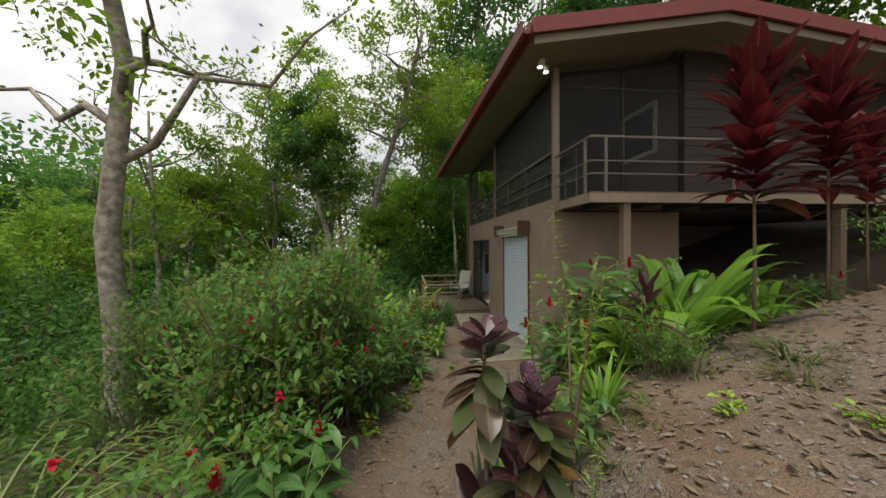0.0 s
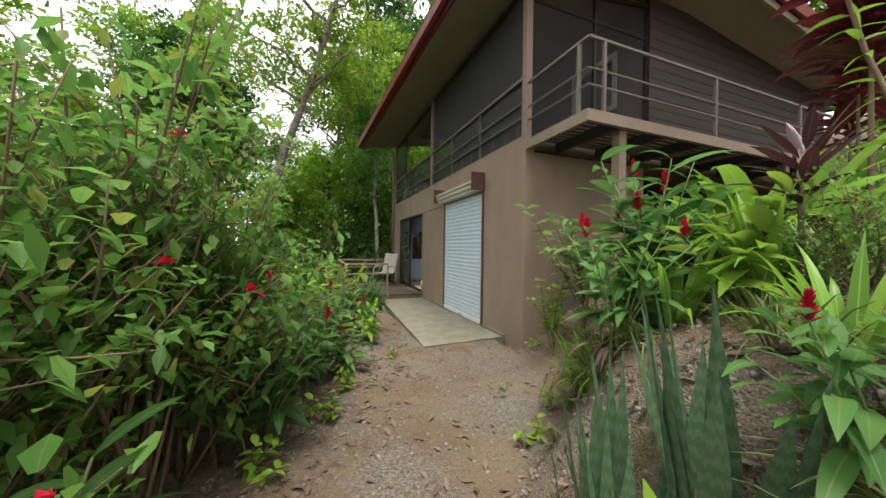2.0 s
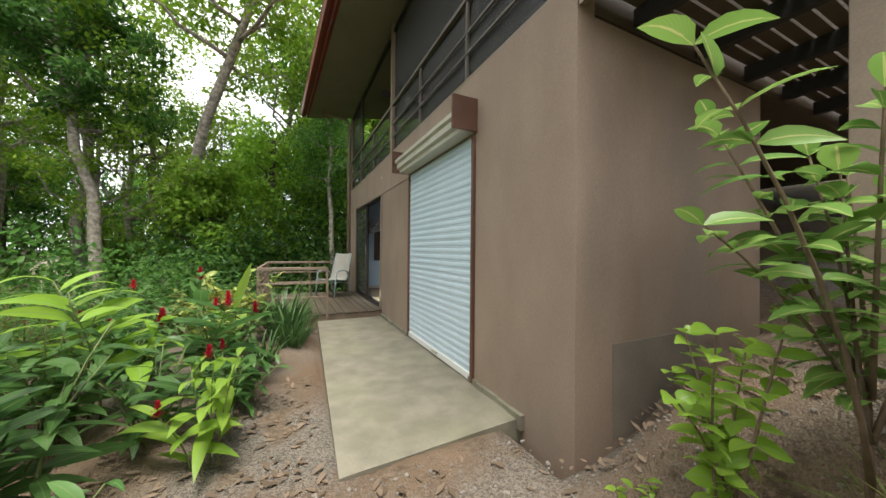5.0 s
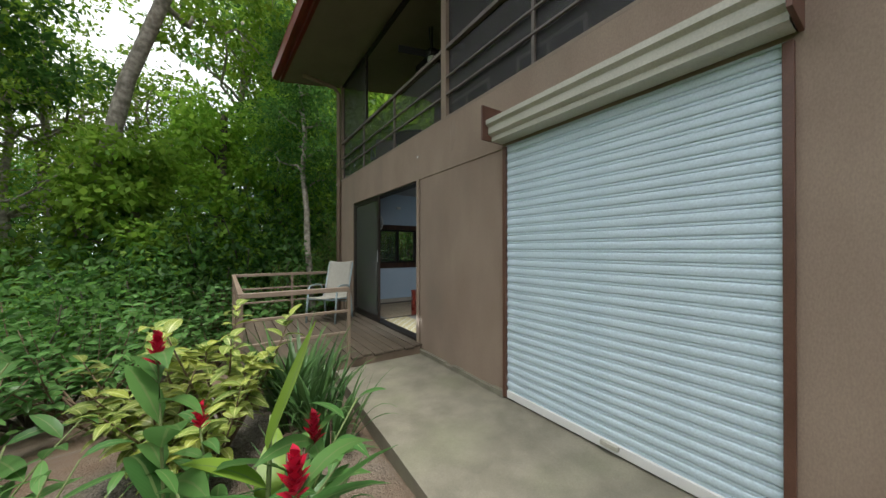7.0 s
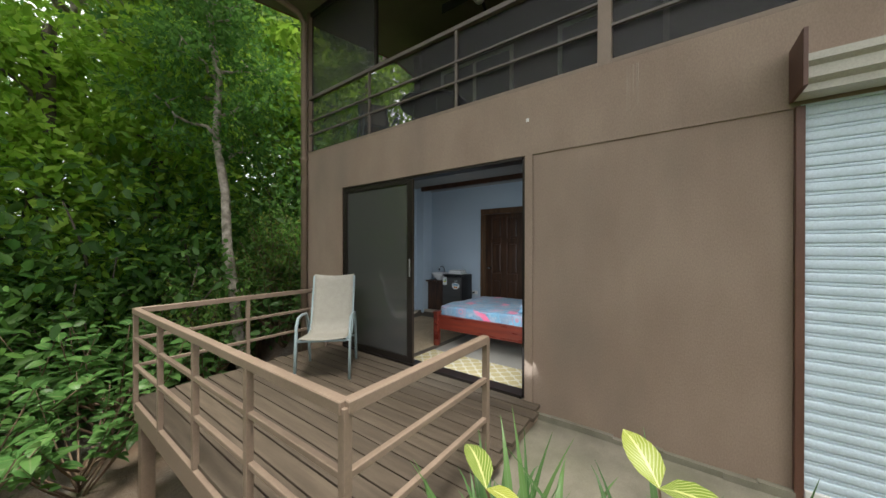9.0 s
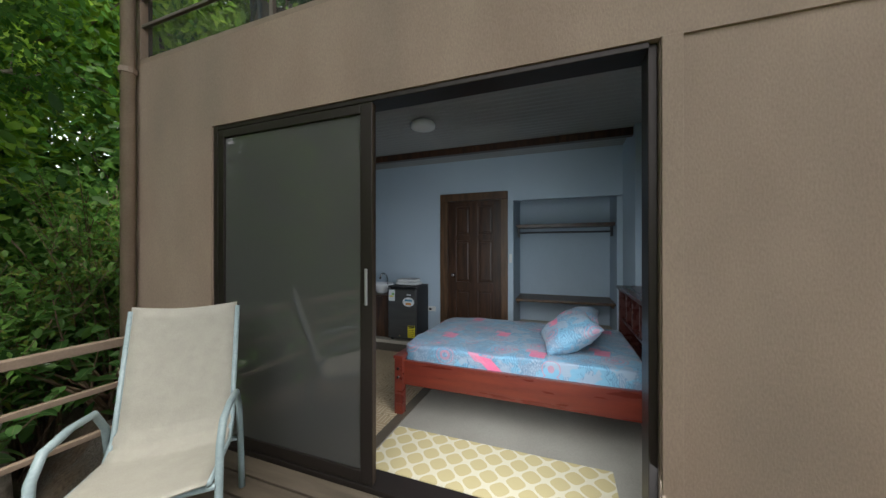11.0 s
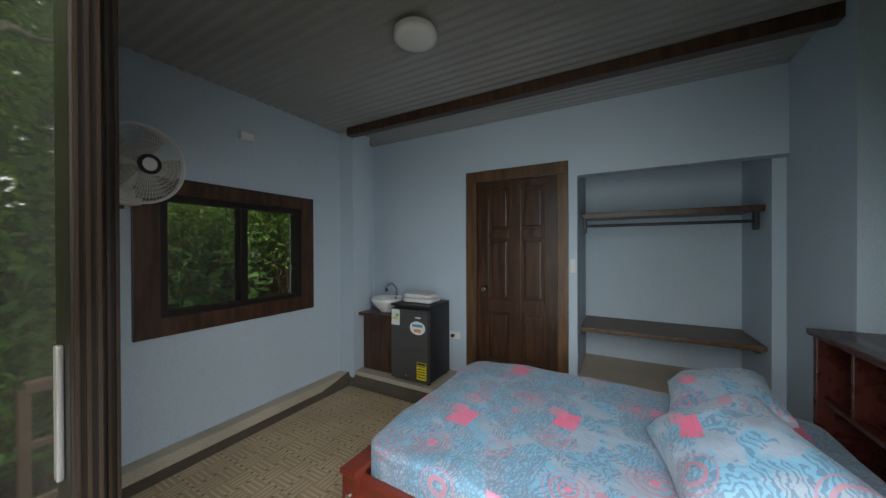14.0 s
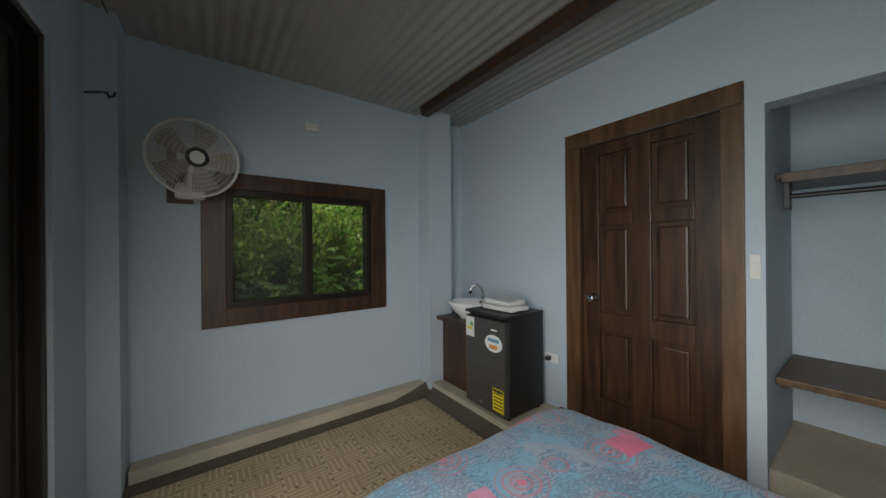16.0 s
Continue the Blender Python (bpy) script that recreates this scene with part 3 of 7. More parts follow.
# screens on the gable side
gs = thing("porch_screen", (FX, Y0, UF), "dark insect screen wall on the balcony side", "porch screen")
bm = bmesh.new()
q = [bm.verts.new(p) for p in ((0.1, 0.06, 0.02), (2.42, 0.06, 0.02), (2.42, 0.06, 2.56), (0.1, 0.06, 2.2))]
bm.faces.new(q)
part("screen", bm, M_SCREEN_OPEN, gs)
part("top_rail", bar(bmesh.new(), (0.1, 0.06, 2.2), (2.45, 0.06, 2.56), 0.05), M_BRONZE, gs)
for x, z in ((1.3, 2.38), (2.44, 2.55)):
    part("mullion", bx(x - 0.02, x + 0.02, 0.04, 0.08, 0, z, 0.003), M_BRONZE, gs)
part("cross_rail", bx(0.1, 2.42, 0.045, 0.075, 1.98, 2.02, 0.003), M_BRONZE, gs)

# ---- balcony ----
BY = 3.93
bal = thing("balcony", (FX, BY, 2.55), "slatted timber balcony on a tan steel frame", "balcony", kind="structure")
part("fascia", bx(0, 7.4, 0.0, 0.05, 0.07, 0.2, 0.004), M_TRIM, bal)
part("fascia", bx(0, 0.05, 0.05, 1.1, 0.07, 0.2, 0.004), M_TRIM, bal)
slat = finish("slat", bx(0.0, 7.3, 0, 0.085, 0, 0.03), M_UPFLOOR)
for i in range(10):
    o = new("slat", slat)
    o.parent, o.location = bal, (0.05, 0.06 + i * 0.103, 0.205)
for i in range(7):
    part("joist", bx(0.5 + i * 0.75, 0.56 + i * 0.75, 0.05, 1.09, 0.07, 0.2), M_JOIST, bal)
for x in (0.62, 4.2):
    part("post", bx(x - 0.055, x + 0.055, 0.08, 0.19, -3.0 if x < 1 else -1.5, 0.07, 0.005), M_TRIM, bal, "tan square steel post")
br = thing("balcony_railing", (FX, BY, 2.75), "grey steel balcony railing with three bars", "railing")
for (xa, ya), (xb, yb) in (((0.03, 1.1), (0.03, 0.03)), ((0.03, 0.03), (7.3, 0.03))):
    for z, w in ((0.80, 0.032), (0.46, 0.02), (0.28, 0.02)):
        part("bar", bar(bmesh.new(), (xa, ya, z), (xb, yb, z), w, w, 0.003), M_STEEL, br)
for x, y in ((0.03, 0.17), (0.255, 0.03), (2.25, 0.03), (4.4, 0.03), (6.5, 0.03)):
    part("rail_post", bx(x - 0.018, x + 0.018, y - 0.018, y + 0.018, -0.02, 0.80, 0.003), M_STEEL, br)
solid("crawl_wall", bx(5.0, 11.0, 9.1, 9.2, -0.5, 2.6), M_WALL, "plain wall under the house", "wall", "structure")

# ---- roof ----
roof = thing("roof", (FX, 9.0, 5.0), "low gabled roof with red metal sheets and fascia", "roof", kind="structure")
RX = 5.05
def rz(x):
    return 5.17 + (x - 1.8) * 0.17 if x < RX else 5.17 + (RX - 1.8) * 0.17 - (x - RX) * 0.12
def ex(y):
    return 1.93 + (1.45 - 1.93) * (y - 4.2) / (13.8 - 4.2)
def roof_sheet(up, name, mat, inset=0.0):
    bm = bmesh.new()
    rows3 = []
    for y in (4.2 + inset, 9.0, 13.8 - inset):
        rows3.append([bm.verts.new((x - FX, y - 9.0, rz(x) - 5.0 + up)) for x in (ex(y) + inset, RX, 11.6)])
    for a, b2 in zip(rows3, rows3[1:]):
        for i in range(2):
            bm.faces.new((a[i], a[i + 1], b2[i + 1], b2[i]))
    return part(name, bm, mat, roof)
roof_sheet(0.06, "roof_sheet", M_RED)
roof_sheet(-0.12, "soffit", M_SOFFIT, 0.03)
def fascia(a, b2, h0, h1, name="fascia", mat=M_RED, w=0.05):
    bm = bmesh.new()
    a, b2 = Vector(a), Vector(b2)
    s = (b2 - a).cross(Vector((0, 0, 1))).normalized() * w
    vs = [bm.verts.new(p) for p in (a + Vector((0, 0, h0)), b2 + Vector((0, 0, h0)), b2 + Vector((0, 0, h1)), a + Vector((0, 0, h1)))]
    vt = [bm.verts.new(v.co + s) for v in vs]
    bm.faces.new(vs), bm.faces.new(vt[::-1])
    for i in range(4):
        bm.faces.new((vs[i], vs[(i + 1) % 4], vt[(i + 1) % 4], vt[i]))
    return part(name, bm, mat, roof)
def rp(x, y):
    return (x - FX, y - 9.0, rz(x) - 5.0)
fascia(rp(ex(4.2), 4.2), rp(ex(13.8), 13.8), -0.12, 0.09)
fascia(rp(ex(4.2), 4.2), rp(RX, 4.2), -0.12, 0.1)
fascia(rp(RX, 4.2), rp(11.6, 4.2), -0.12, 0.1)
fascia(rp(ex(13.8), 13.8), rp(RX, 13.8), -0.12, 0.1)
fascia(rp(RX, 13.8), rp(11.6, 13.8), -0.12, 0.1)
fascia(rp(ex(4.2) + 0.06, 4.28), rp(RX, 4.28), -0.24, -0.11, "trim_board", M_SOFFIT)
fascia(rp(RX, 4.28), rp(11.5, 4.28), -0.24, -0.11, "trim_board", M_SOFFIT)
gut = bmesh.new()
ga, gb = Vector(rp(ex(4.2) - 0.02, 4.2)), Vector(rp(ex(13.8) - 0.02, 13.8))
gp = [(0.0, 0.06), (0.0, -0.09), (-0.06, -0.11), (-0.12, -0.09), (-0.14, 0.05), (-0.15, 0.07), (-0.13, 0.07), (-0.105, -0.07), (-0.02, -0.07), (-0.02, 0.06)]
ra, rb = [gut.verts.new(ga + Vector((x, 0, z))) for x, z in gp], [gut.verts.new(gb + Vector((x, 0, z))) for x, z in gp]
for i in range(len(gp) - 1):
    gut.faces.new((ra[i], ra[i + 1], rb[i + 1], rb[i]))
gut.faces.new(ra), gut.faces.new(rb)
part("gutter", gut, M_RED, roof, "red half-round gutter")
solid("upper_roof", bx(4.4, 9.4, 6.6, 11.0, 6.15, 6.3, 0.02), M_RED, "small red raised roof at the ridge", "roof", "structure")
# twin eave lamps
el = thing("eave_floodlight", (2.35, 4.85, 5.0), "twin white floodlight under the eave corner", "floodlight")
part("mount", bx(-0.04, 0.04, -0.04, 0.04, 0.0, 0.1, 0.005), M_WHITE, el)
for dx, dz in ((-0.05, -0.02), (0.05, -0.1)):
    part("head", lathe(bmesh.new(), [(0.0, -0.04), (0.045, -0.04), (0.04, 0.02), (0.02, 0.06), (0, 0.06)], (dx, -0.04, dz + 0.02), 14), M_WHITE, el)
    part("bulb", lathe(bmesh.new(), [(0.0, -0.052), (0.03, -0.05), (0.042, -0.041)], (dx, -0.04, dz + 0.02), 14), M_BULB, el, "lit white lens")
# cream-framed glass doors in the porch's inner wall
for y0, y1 in ((10.9, 12.45), (8.7, 10.15)):
    pd = thing("porch_door", (5.075, (y0 + y1) / 2, UF), "cream-framed glass door in the dark porch wall", "door")
    w = (y1 - y0) / 2
    for a in ((-w, -w + 0.07, 0, 2.1), (w - 0.07, w, 0, 2.1), (-0.035, 0.035, 0, 2.03), (-w + 0.07, w - 0.07, 2.03, 2.1)):
        part("frame", bx(-0.03, 0.0, *a, 0.004), M_WHITEFRAME, pd)
    part("pane", bx(-0.012, -0.006, -w + 0.07, w - 0.07, 0.02, 2.03), M_DOORGLASS, pd)
# porch ceiling fan, table and chairs seen through the screens
cf = thing("ceiling_fan", (3.5, 10.7, 4.72), "dark ceiling fan with a round light over the porch", "ceiling fan")
part("rod", rod(bmesh.new(), [(0, 0, 0), (0, 0, 0.5)], 0.015, 8), M_BLACK, cf)
part("motor", lathe(bmesh.new(), [(0, -0.06), (0.1, -0.05), (0.12, 0.0), (0.1, 0.06), (0, 0.07)], sides=20), M_BLACK, cf)
part("light", lathe(bmesh.new(), [(0, -0.17), (0.05, -0.16), (0.085, -0.11), (0.08, -0.06)], sides=18), M_LAMP, cf, smooth=True)
for i in range(5):
    a = 2 * math.pi * i / 5 + 0.3
    part("blade", bar(bmesh.new(), (0.1 * math.cos(a), 0.1 * math.sin(a), 0.0), (0.6 * math.cos(a), 0.6 * math.sin(a), 0.01), 0.012, 0.13, 0.004), M_BLACK, cf)
pt = thing("porch_table", (3.7, 11.6, UF), "round dark patio table on the porch", "table")
part("tabletop", lathe(bmesh.new(), [(0, 0.7), (0.5, 0.7), (0.51, 0.715), (0.5, 0.73), (0, 0.73)], sides=28), M_BLACK, pt)
for i in range(4):
    a = math.pi / 4 + i * math.pi / 2
    part("leg", rod(bmesh.new(), [(0.35 * math.cos(a), 0.35 * math.sin(a), 0), (0.3 * math.cos(a), 0.3 * math.sin(a), 0.7)], 0.015, 8), M_BLACK, pt)

# patches and chips on the stucco
M_PATCH = surface("grey_cement_patch", (0.20, 0.165, 0.13), (0.235, 0.195, 0.15), 4, 0.85, 0.2, stain=0.5)
M_PALE = surface("pale_water_stain", (0.30, 0.235, 0.185), (0.275, 0.207, 0.155), 5, 0.85, 0.1, stretch=(1, 6, 1))
solid("wall_patch", bx(2.98, 3.95, 5.036, 5.041, -0.1, 0.52, 0.002), M_PATCH, "grey cement patch low on the side wall", "plaster patch", "structure")
for k, (ya, yb, za) in enumerate(((8.86, 8.876, 2.44), (8.89, 8.90, 2.52), (8.914, 8.938, 2.40))):
    solid("wall_stain" if not k else "wall_stain_%d" % (k + 1), bx(FX - 0.003, FX + 0.002, ya, yb, za, 2.74, 0.001), M_PALE, "pale run of water stain on the wall", "stain", "structure")
solid("paint_chip", bx(FX - 0.004, FX + 0.002, 9.70, 9.725, 2.50, 2.53, 0.001), M_WHITE, "small white chip in the wall paint", "paint chip", "structure")
solid("wall_edge_trim", bx(FX - 0.012, FX + 0.002, 9.66, 9.733, -0.02, 2.2, 0.003), M_WALL, "narrow stucco margin beside the sliding door", "trim", "structure")


def sling_chair(at, turn, label):
    ch = thing("patio_chair", at, label, "chair", turn=turn)
    # seat faces +y in its own space
    for s in (-1, 1):
        x = 0.27 * s
        part("arm_frame", rod(bmesh.new(), [(x, 0.32, 0.0), (x, 0.29, 0.3), (x, 0.26, 0.55), (x, 0.20, 0.62), (x, 0.05, 0.63), (x, -0.12, 0.61), (x, -0.21, 0.5), (x, -0.27, 0.2), (x, -0.3, 0.0)], 0.016, 8), M_CHAIRMETAL, ch, "blue-grey bent tube", True)
        part("back_tube", rod(bmesh.new(), [(x * 0.88, 0.30, 0.42), (x * 0.88, -0.12, 0.37), (x * 0.88, -0.2, 0.44), (x * 0.88, -0.38, 1.02)], 0.013, 8), M_CHAIRMETAL, ch, smooth=True)
    part("crossbar", rod(bmesh.new(), [(-0.26, 0.29, 0.4), (0.26, 0.29, 0.4)], 0.012, 8), M_CHAIRMETAL, ch)
    part("crossbar", rod(bmesh.new(), [(-0.26, -0.26, 0.3), (0.26, -0.26, 0.3)], 0.012, 8), M_CHAIRMETAL, ch)
    pts = [(0.32, 0.42), (0.1, 0.395), (-0.1, 0.375), (-0.17, 0.40), (-0.215, 0.47), (-0.3, 0.75), (-0.385, 1.03)]

    def sling(u, v):
        f = v * (len(pts) - 1)
        i = min(int(f), len(pts) - 2)
        k = f - i
        return (-0.235 + 0.47 * u, pts[i][0] + (pts[i + 1][0] - pts[i][0]) * k, pts[i][1] + (pts[i + 1][1] - pts[i][1]) * k + 0.012 - 0.02 * math.sin(math.pi * u))

    o = part("sling", sheet(bmesh.new(), sling, 8, 30), M_SLING, ch, "beige woven sling", True)
    o.modifiers.new("thick", "SOLIDIFY").thickness = 0.006
    return ch


sling_chair((2.03, 11.8, -0.005), 135, "beige sling patio chair with blue-grey frame on the deck")
sling_chair((3.4, 12.5, 2.8), 150, "patio chair behind the porch screen")


# ---- bedroom shell ----
solid("floor", bx(FX + 0.15, 6.4, 9.1, 13.2, -0.25, -0.02), M_FLOOR, "bare smooth concrete bedroom floor", "floor", "structure")
bm = bmesh.new()
box(bm, FX + 0.15, 3.42, 13.01, 13.16, -0.2, 2.75)
box(bm, 4.46, 6.4, 13.01, 13.16, -0.2, 2.75)
box(bm, 3.42, 4.46, 13.01, 13.16, -0.2, 0.93)
box(bm, 3.42, 4.46, 13.01, 13.16, 1.74, 2.75)
box(bm, 4.95, 5.2, 12.82, 13.01, -0.02, 2.7)
box(bm, FX + 0.15, 2.94, 12.8, 13.01, -0.02, 2.7)
solid("wall_north", bm, M_ROOM, "pale blue painted wall with corner columns", "wall", "structure")
solid("wall_north_outer", bx(FX + 0.15, 3.34, 13.16, 13.3, -1.6, 2.62), M_WALL, "tan outer face of the end wall", "wall", "structure")
bm = bmesh.new()
box(bm, 4.66, 6.6, 13.16, 13.3, -1.6, 2.62)
box(bm, 3.34, 4.66, 13.16, 13.3, -1.6, 0.88)
box(bm, 3.34, 4.66, 13.16, 13.3, 1.78, 2.62)
solid("wall_north_outer_2", bm, M_WALL, "tan outer face of the end wall round the window", "wall", "structure")
bm = bmesh.new()
box(bm, 5.474, 5.6, 11.66, 13.01, -0.2, 2.75)
box(bm, 5.474, 5.6, 10.72, 10.87, -0.2, 2.75)
box(bm, 5.474, 5.6, 10.87, 11.66, 2.03, 2.75)
box(bm, 5.474, 5.6, 9.2, 10.72, 2.0, 2.75)
box(bm, 5.474, 5.6, 9.2, 9.39, -0.2, 2.0)
box(bm, 5.6, 6.3, 10.72, 10.82, -0.2, 2.4)
box(bm, 5.6, 6.3, 9.29, 9.465, -0.2, 2.4)
box(bm, 6.235, 6.35, 9.39, 10.72, -0.2, 2.4)
box(bm, 5.6, 6.3, 9.39, 10.72, 2.3, 2.4)
solid("wall_east", bm, M_ROOM, "pale blue painted back wall with an open closet niche", "wall", "structure")
solid("closet_step", bx(5.5, 6.235, 9.39, 10.72, -0.1, 0.25, 0.01), M_LEDGE, "raised beige cement closet floor", "step", "structure")
bm = bmesh.new()
box(bm, FX + 0.15, 5.474, 9.1, 9.25, -0.2, 2.75)
box(bm, 4.78, 5.474, 9.25, 9.42, -0.02, 2.7)
solid("wall_room_south", bm, M_ROOM, "pale blue painted side wall with a pilaster", "wall", "structure")
bm = bmesh.new()
box(bm, FX + 0.152, FX + 0.17, 9.25, 9.735, -0.02, 2.7)
box(bm, FX + 0.152, FX + 0.17, 12.39, 12.8, -0.02, 2.7)
box(bm, FX + 0.152, FX + 0.17, 9.735, 12.39, 2.2, 2.7)
solid("wall_room_west", bm, M_ROOM, "pale blue inner face of the door wall", "wall", "structure")


def ceiling_point(u, v):
    x = 2.8 + 2.68 * u
    return (x, 9.25 + 3.76 * v, 2.60 + 0.0036 * math.sin(2 * math.pi * x / 0.076))


solid("ceiling", sheet(bmesh.new(), ceiling_point, 420, 1), M_CEIL, "corrugated grey metal ceiling", "ceiling", "structure", smooth=True)
solid("ceiling_joint", bx(2.9, 2.906, 9.3, 13.0, 2.58, 2.586), M_BLACK, "thin dark joint between ceiling sheets", "joint", "structure")
solid("ceiling_beam", bx(4.865, 4.945, 9.42, 12.82, 2.518, 2.60, 0.004), M_DARKWOOD, "dark stained timber ceiling batten", "trim", "structure")
solid("ceiling_trim", bx(2.82, 4.78, 9.252, 9.28, 2.55, 2.61, 0.004), M_TRIMWOOD, "dark timber trim under the ceiling", "trim", "structure")
# raised ledge by the walls with its dark rim
solid("ledge", bx(4.97, 5.474, 10.9, 12.82, -0.1, 0.10, 0.008), M_LEDGE, "raised beige cement ledge along the back wall", "ledge", "structure")
solid("ledge_2", bx(2.95, 4.95, 12.90, 13.01, -0.1, 0.075, 0.008), M_LEDGE, "low beige cement ledge at the wall's foot", "ledge", "structure")


# patterned floor covering
def vinyl_material():
    m, n, l, b = nodes_of("patterned_vinyl")
    co, mp = n.new("ShaderNodeTexCoord"), n.new("ShaderNodeMapping")
    l.new(co.outputs["Object"], mp.inputs["Vector"])
    sep = n.new("ShaderNodeSeparateXYZ")
    l.new(mp.outputs["Vector"], sep.inputs[0])

    def mt(op, a, b2=0.0):
        x = n.new("ShaderNodeMath")
        x.operation = op
        for i, v in enumerate((a, b2)):
            if isinstance(v, (int, float)):
                x.inputs[i].default_value = v
            else:
                l.new(v, x.inputs[i])
        return x.outputs[0]

    S = 0.24
    fu = mt("FRACT", mt("DIVIDE", sep.outputs[0], S))
    fv = mt("FRACT", mt("DIVIDE", sep.outputs[1], S))
    cu, cv = mt("ABSOLUTE", mt("SUBTRACT", fu, 0.5)), mt("ABSOLUTE", mt("SUBTRACT", fv, 0.5))
    flip = mt("GREATER_THAN", mt("MULTIPLY", mt("SUBTRACT", fu, 0.5), mt("SUBTRACT", fv, 0.5)), 0.0)
    ring = mt("MAXIMUM", cu, cv)
    stripes_a = mt("GREATER_THAN", mt("FRACT", mt("MULTIPLY", cu, 8.0)), 0.62)
    stripes_b = mt("GREATER_THAN", mt("FRACT", mt("MULTIPLY", cv, 8.0)), 0.62)
    mixs = mt("ADD", mt("MULTIPLY", stripes_a, flip), mt("MULTIPLY", stripes_b, mt("SUBTRACT", 1.0, flip)))
    # dots at the crossings
    du, dv = mt("ABSOLUTE", mt("SUBTRACT", mt("FRACT", mt("ADD", mt("MULTIPLY", fu, 4.0), 0.5)), 0.5)), mt("ABSOLUTE", mt("SUBTRACT", mt("FRACT", mt("ADD", mt("MULTIPLY", fv, 4.0), 0.5)), 0.5))
    dots = mt("MULTIPLY", mt("LESS_THAN", mt("MAXIMUM", du, dv), 0.15), mt("GREATER_THAN", ring, 0.34))
    m1, m2, m3 = (n.new("ShaderNodeMix") for _ in range(3))
    for x in (m1, m2, m3):
        x.data_type = "RGBA"
    m1.inputs["A"].default_value, m1.inputs["B"].default_value = (0.53, 0.38, 0.22, 1), (0.70, 0.56, 0.38, 1)
    l.new(mixs, m1.inputs["Factor"])
    l.new(m1.outputs["Result"], m2.inputs["A"])
    m2.inputs["B"].default_value = (0.30, 0.21, 0.10, 1)
    l.new(dots, m2.inputs["Factor"])
    wear = n.new("ShaderNodeTexNoise")
    wear.inputs["Scale"].default_value, wear.inputs["Detail"].default_value = 3.0, 8.0
    l.new(co.outputs["Object"], wear.inputs["Vector"])
    m3.blend_type, m3.inputs["Factor"].default_value = "MULTIPLY", 0.5
    l.new(m2.outputs["Result"], m3.inputs["A"])
    l.new(wear.outputs["Fac"], m3.inputs["B"])
    l.new(m3.outputs["Result"], b.inputs["Base Color"])
    b.inputs["Roughness"].default_value = 0.55
    return m


M_VINYL = vinyl_material()
vin = thing("vinyl_mat", (3.9, 12.1, -0.02), "tan patterned vinyl floor mat with a dark border", "floor mat")
part("sheet", bx(-0.97, 0.97, -0.72, 0.7, 0.002, 0.006), M_VINYL, vin)


part("border", sheet(bmesh.new(), lambda u, v: (0.97 + 0.1 * u, -1.2 + 2.0 * v, 0.008 + 0.07 * u * u), 4, 12), M_CURB, vin, "dark brown border turned up at the ledge")
part("border", sheet(bmesh.new(), lambda u, v: (-1.1 + 2.17 * v, 0.7 + 0.1 * u, 0.008 + (0.012 + 0.09 * ease(0.85, 1.0, v)) * u * u), 4, 12), M_CURB, vin, "dark brown border turned up at the wall")
part("border", bx(-1.05, 0.97, -0.8, -0.72, 0.002, 0.009), M_CURB, vin, "dark brown border")


def rug_material():
    m, n, l, b = nodes_of("yellow_lattice_rug")
    co, sep = n.new("ShaderNodeTexCoord"), n.new("ShaderNodeSeparateXYZ")
    l.new(co.outputs["Object"], sep.inputs[0])

    def mt(op, a, b2=0.0):
        x = n.new("ShaderNodeMath")
        x.operation = op
        for i, v in enumerate((a, b2)):
            if isinstance(v, (int, float)):
                x.inputs[i].default_value = v
            else:
                l.new(v, x.inputs[i])
        return x.outputs[0]

    k = 2 * math.pi / 0.16
    w = mt("ABSOLUTE", mt("ADD", mt("SINE", mt("MULTIPLY", sep.outputs[0], k)), mt("SINE", mt("MULTIPLY", sep.outputs[1], k))))
    mx = n.new("ShaderNodeMix")
    mx.data_type = "RGBA"
    mx.inputs["A"].default_value, mx.inputs["B"].default_value = (0.64, 0.58, 0.42, 1), (0.52, 0.42, 0.21, 1)
    l.new(mt("GREATER_THAN", w, 0.42), mx.inputs["Factor"])
    l.new(mx.outputs["Result"], b.inputs["Base Color"])
    b.inputs["Roughness"].default_value = 0.95
    tex, bp = n.new("ShaderNodeTexNoise"), n.new("ShaderNodeBump")
    tex.inputs["Scale"].default_value = 300.0
    l.new(co.outputs["Object"], tex.inputs["Vector"])
    l.new(tex.outputs["Fac"], bp.inputs["Height"])
    bp.inputs["Strength"].default_value, bp.inputs["Distance"].default_value = 0.5, 0.004
    l.new(bp.outputs["Normal"], b.inputs["Normal"])
    return m


solid("rug", bx(2.83, 3.3, 9.82, 11.28, -0.018, -0.006, 0.003), rug_material(), "yellow lattice-patterned rug inside the sliding door", "rug")

# ---- sliding door ----
sd = thing("door_1", (FX + 0.05, 11.06, 0.0), "dark bronze sliding door, one leaf slid open", "sliding door", kind="structure")
part("jamb", bx(-0.04, 0.1, 1.29, 1.328, -0.01, 2.198, 0.004), M_BRONZE, sd)
part("jamb", bx(-0.02, 0.1, -1.322, -1.288, -0.01, 2.198, 0.004), M_BRONZE, sd)
part("head", bx(-0.04, 0.1, -1.288, 1.29, 2.172, 2.199, 0.004), M_BRONZE, sd)
part("track", bx(-0.05, 0.1, -1.288, 1.29, -0.02, 0.018, 0.003), M_BRONZE, sd)
M_FLUTE = plain("brown_anodised_rib", (0.085, 0.062, 0.046), 0.35, 0.6)
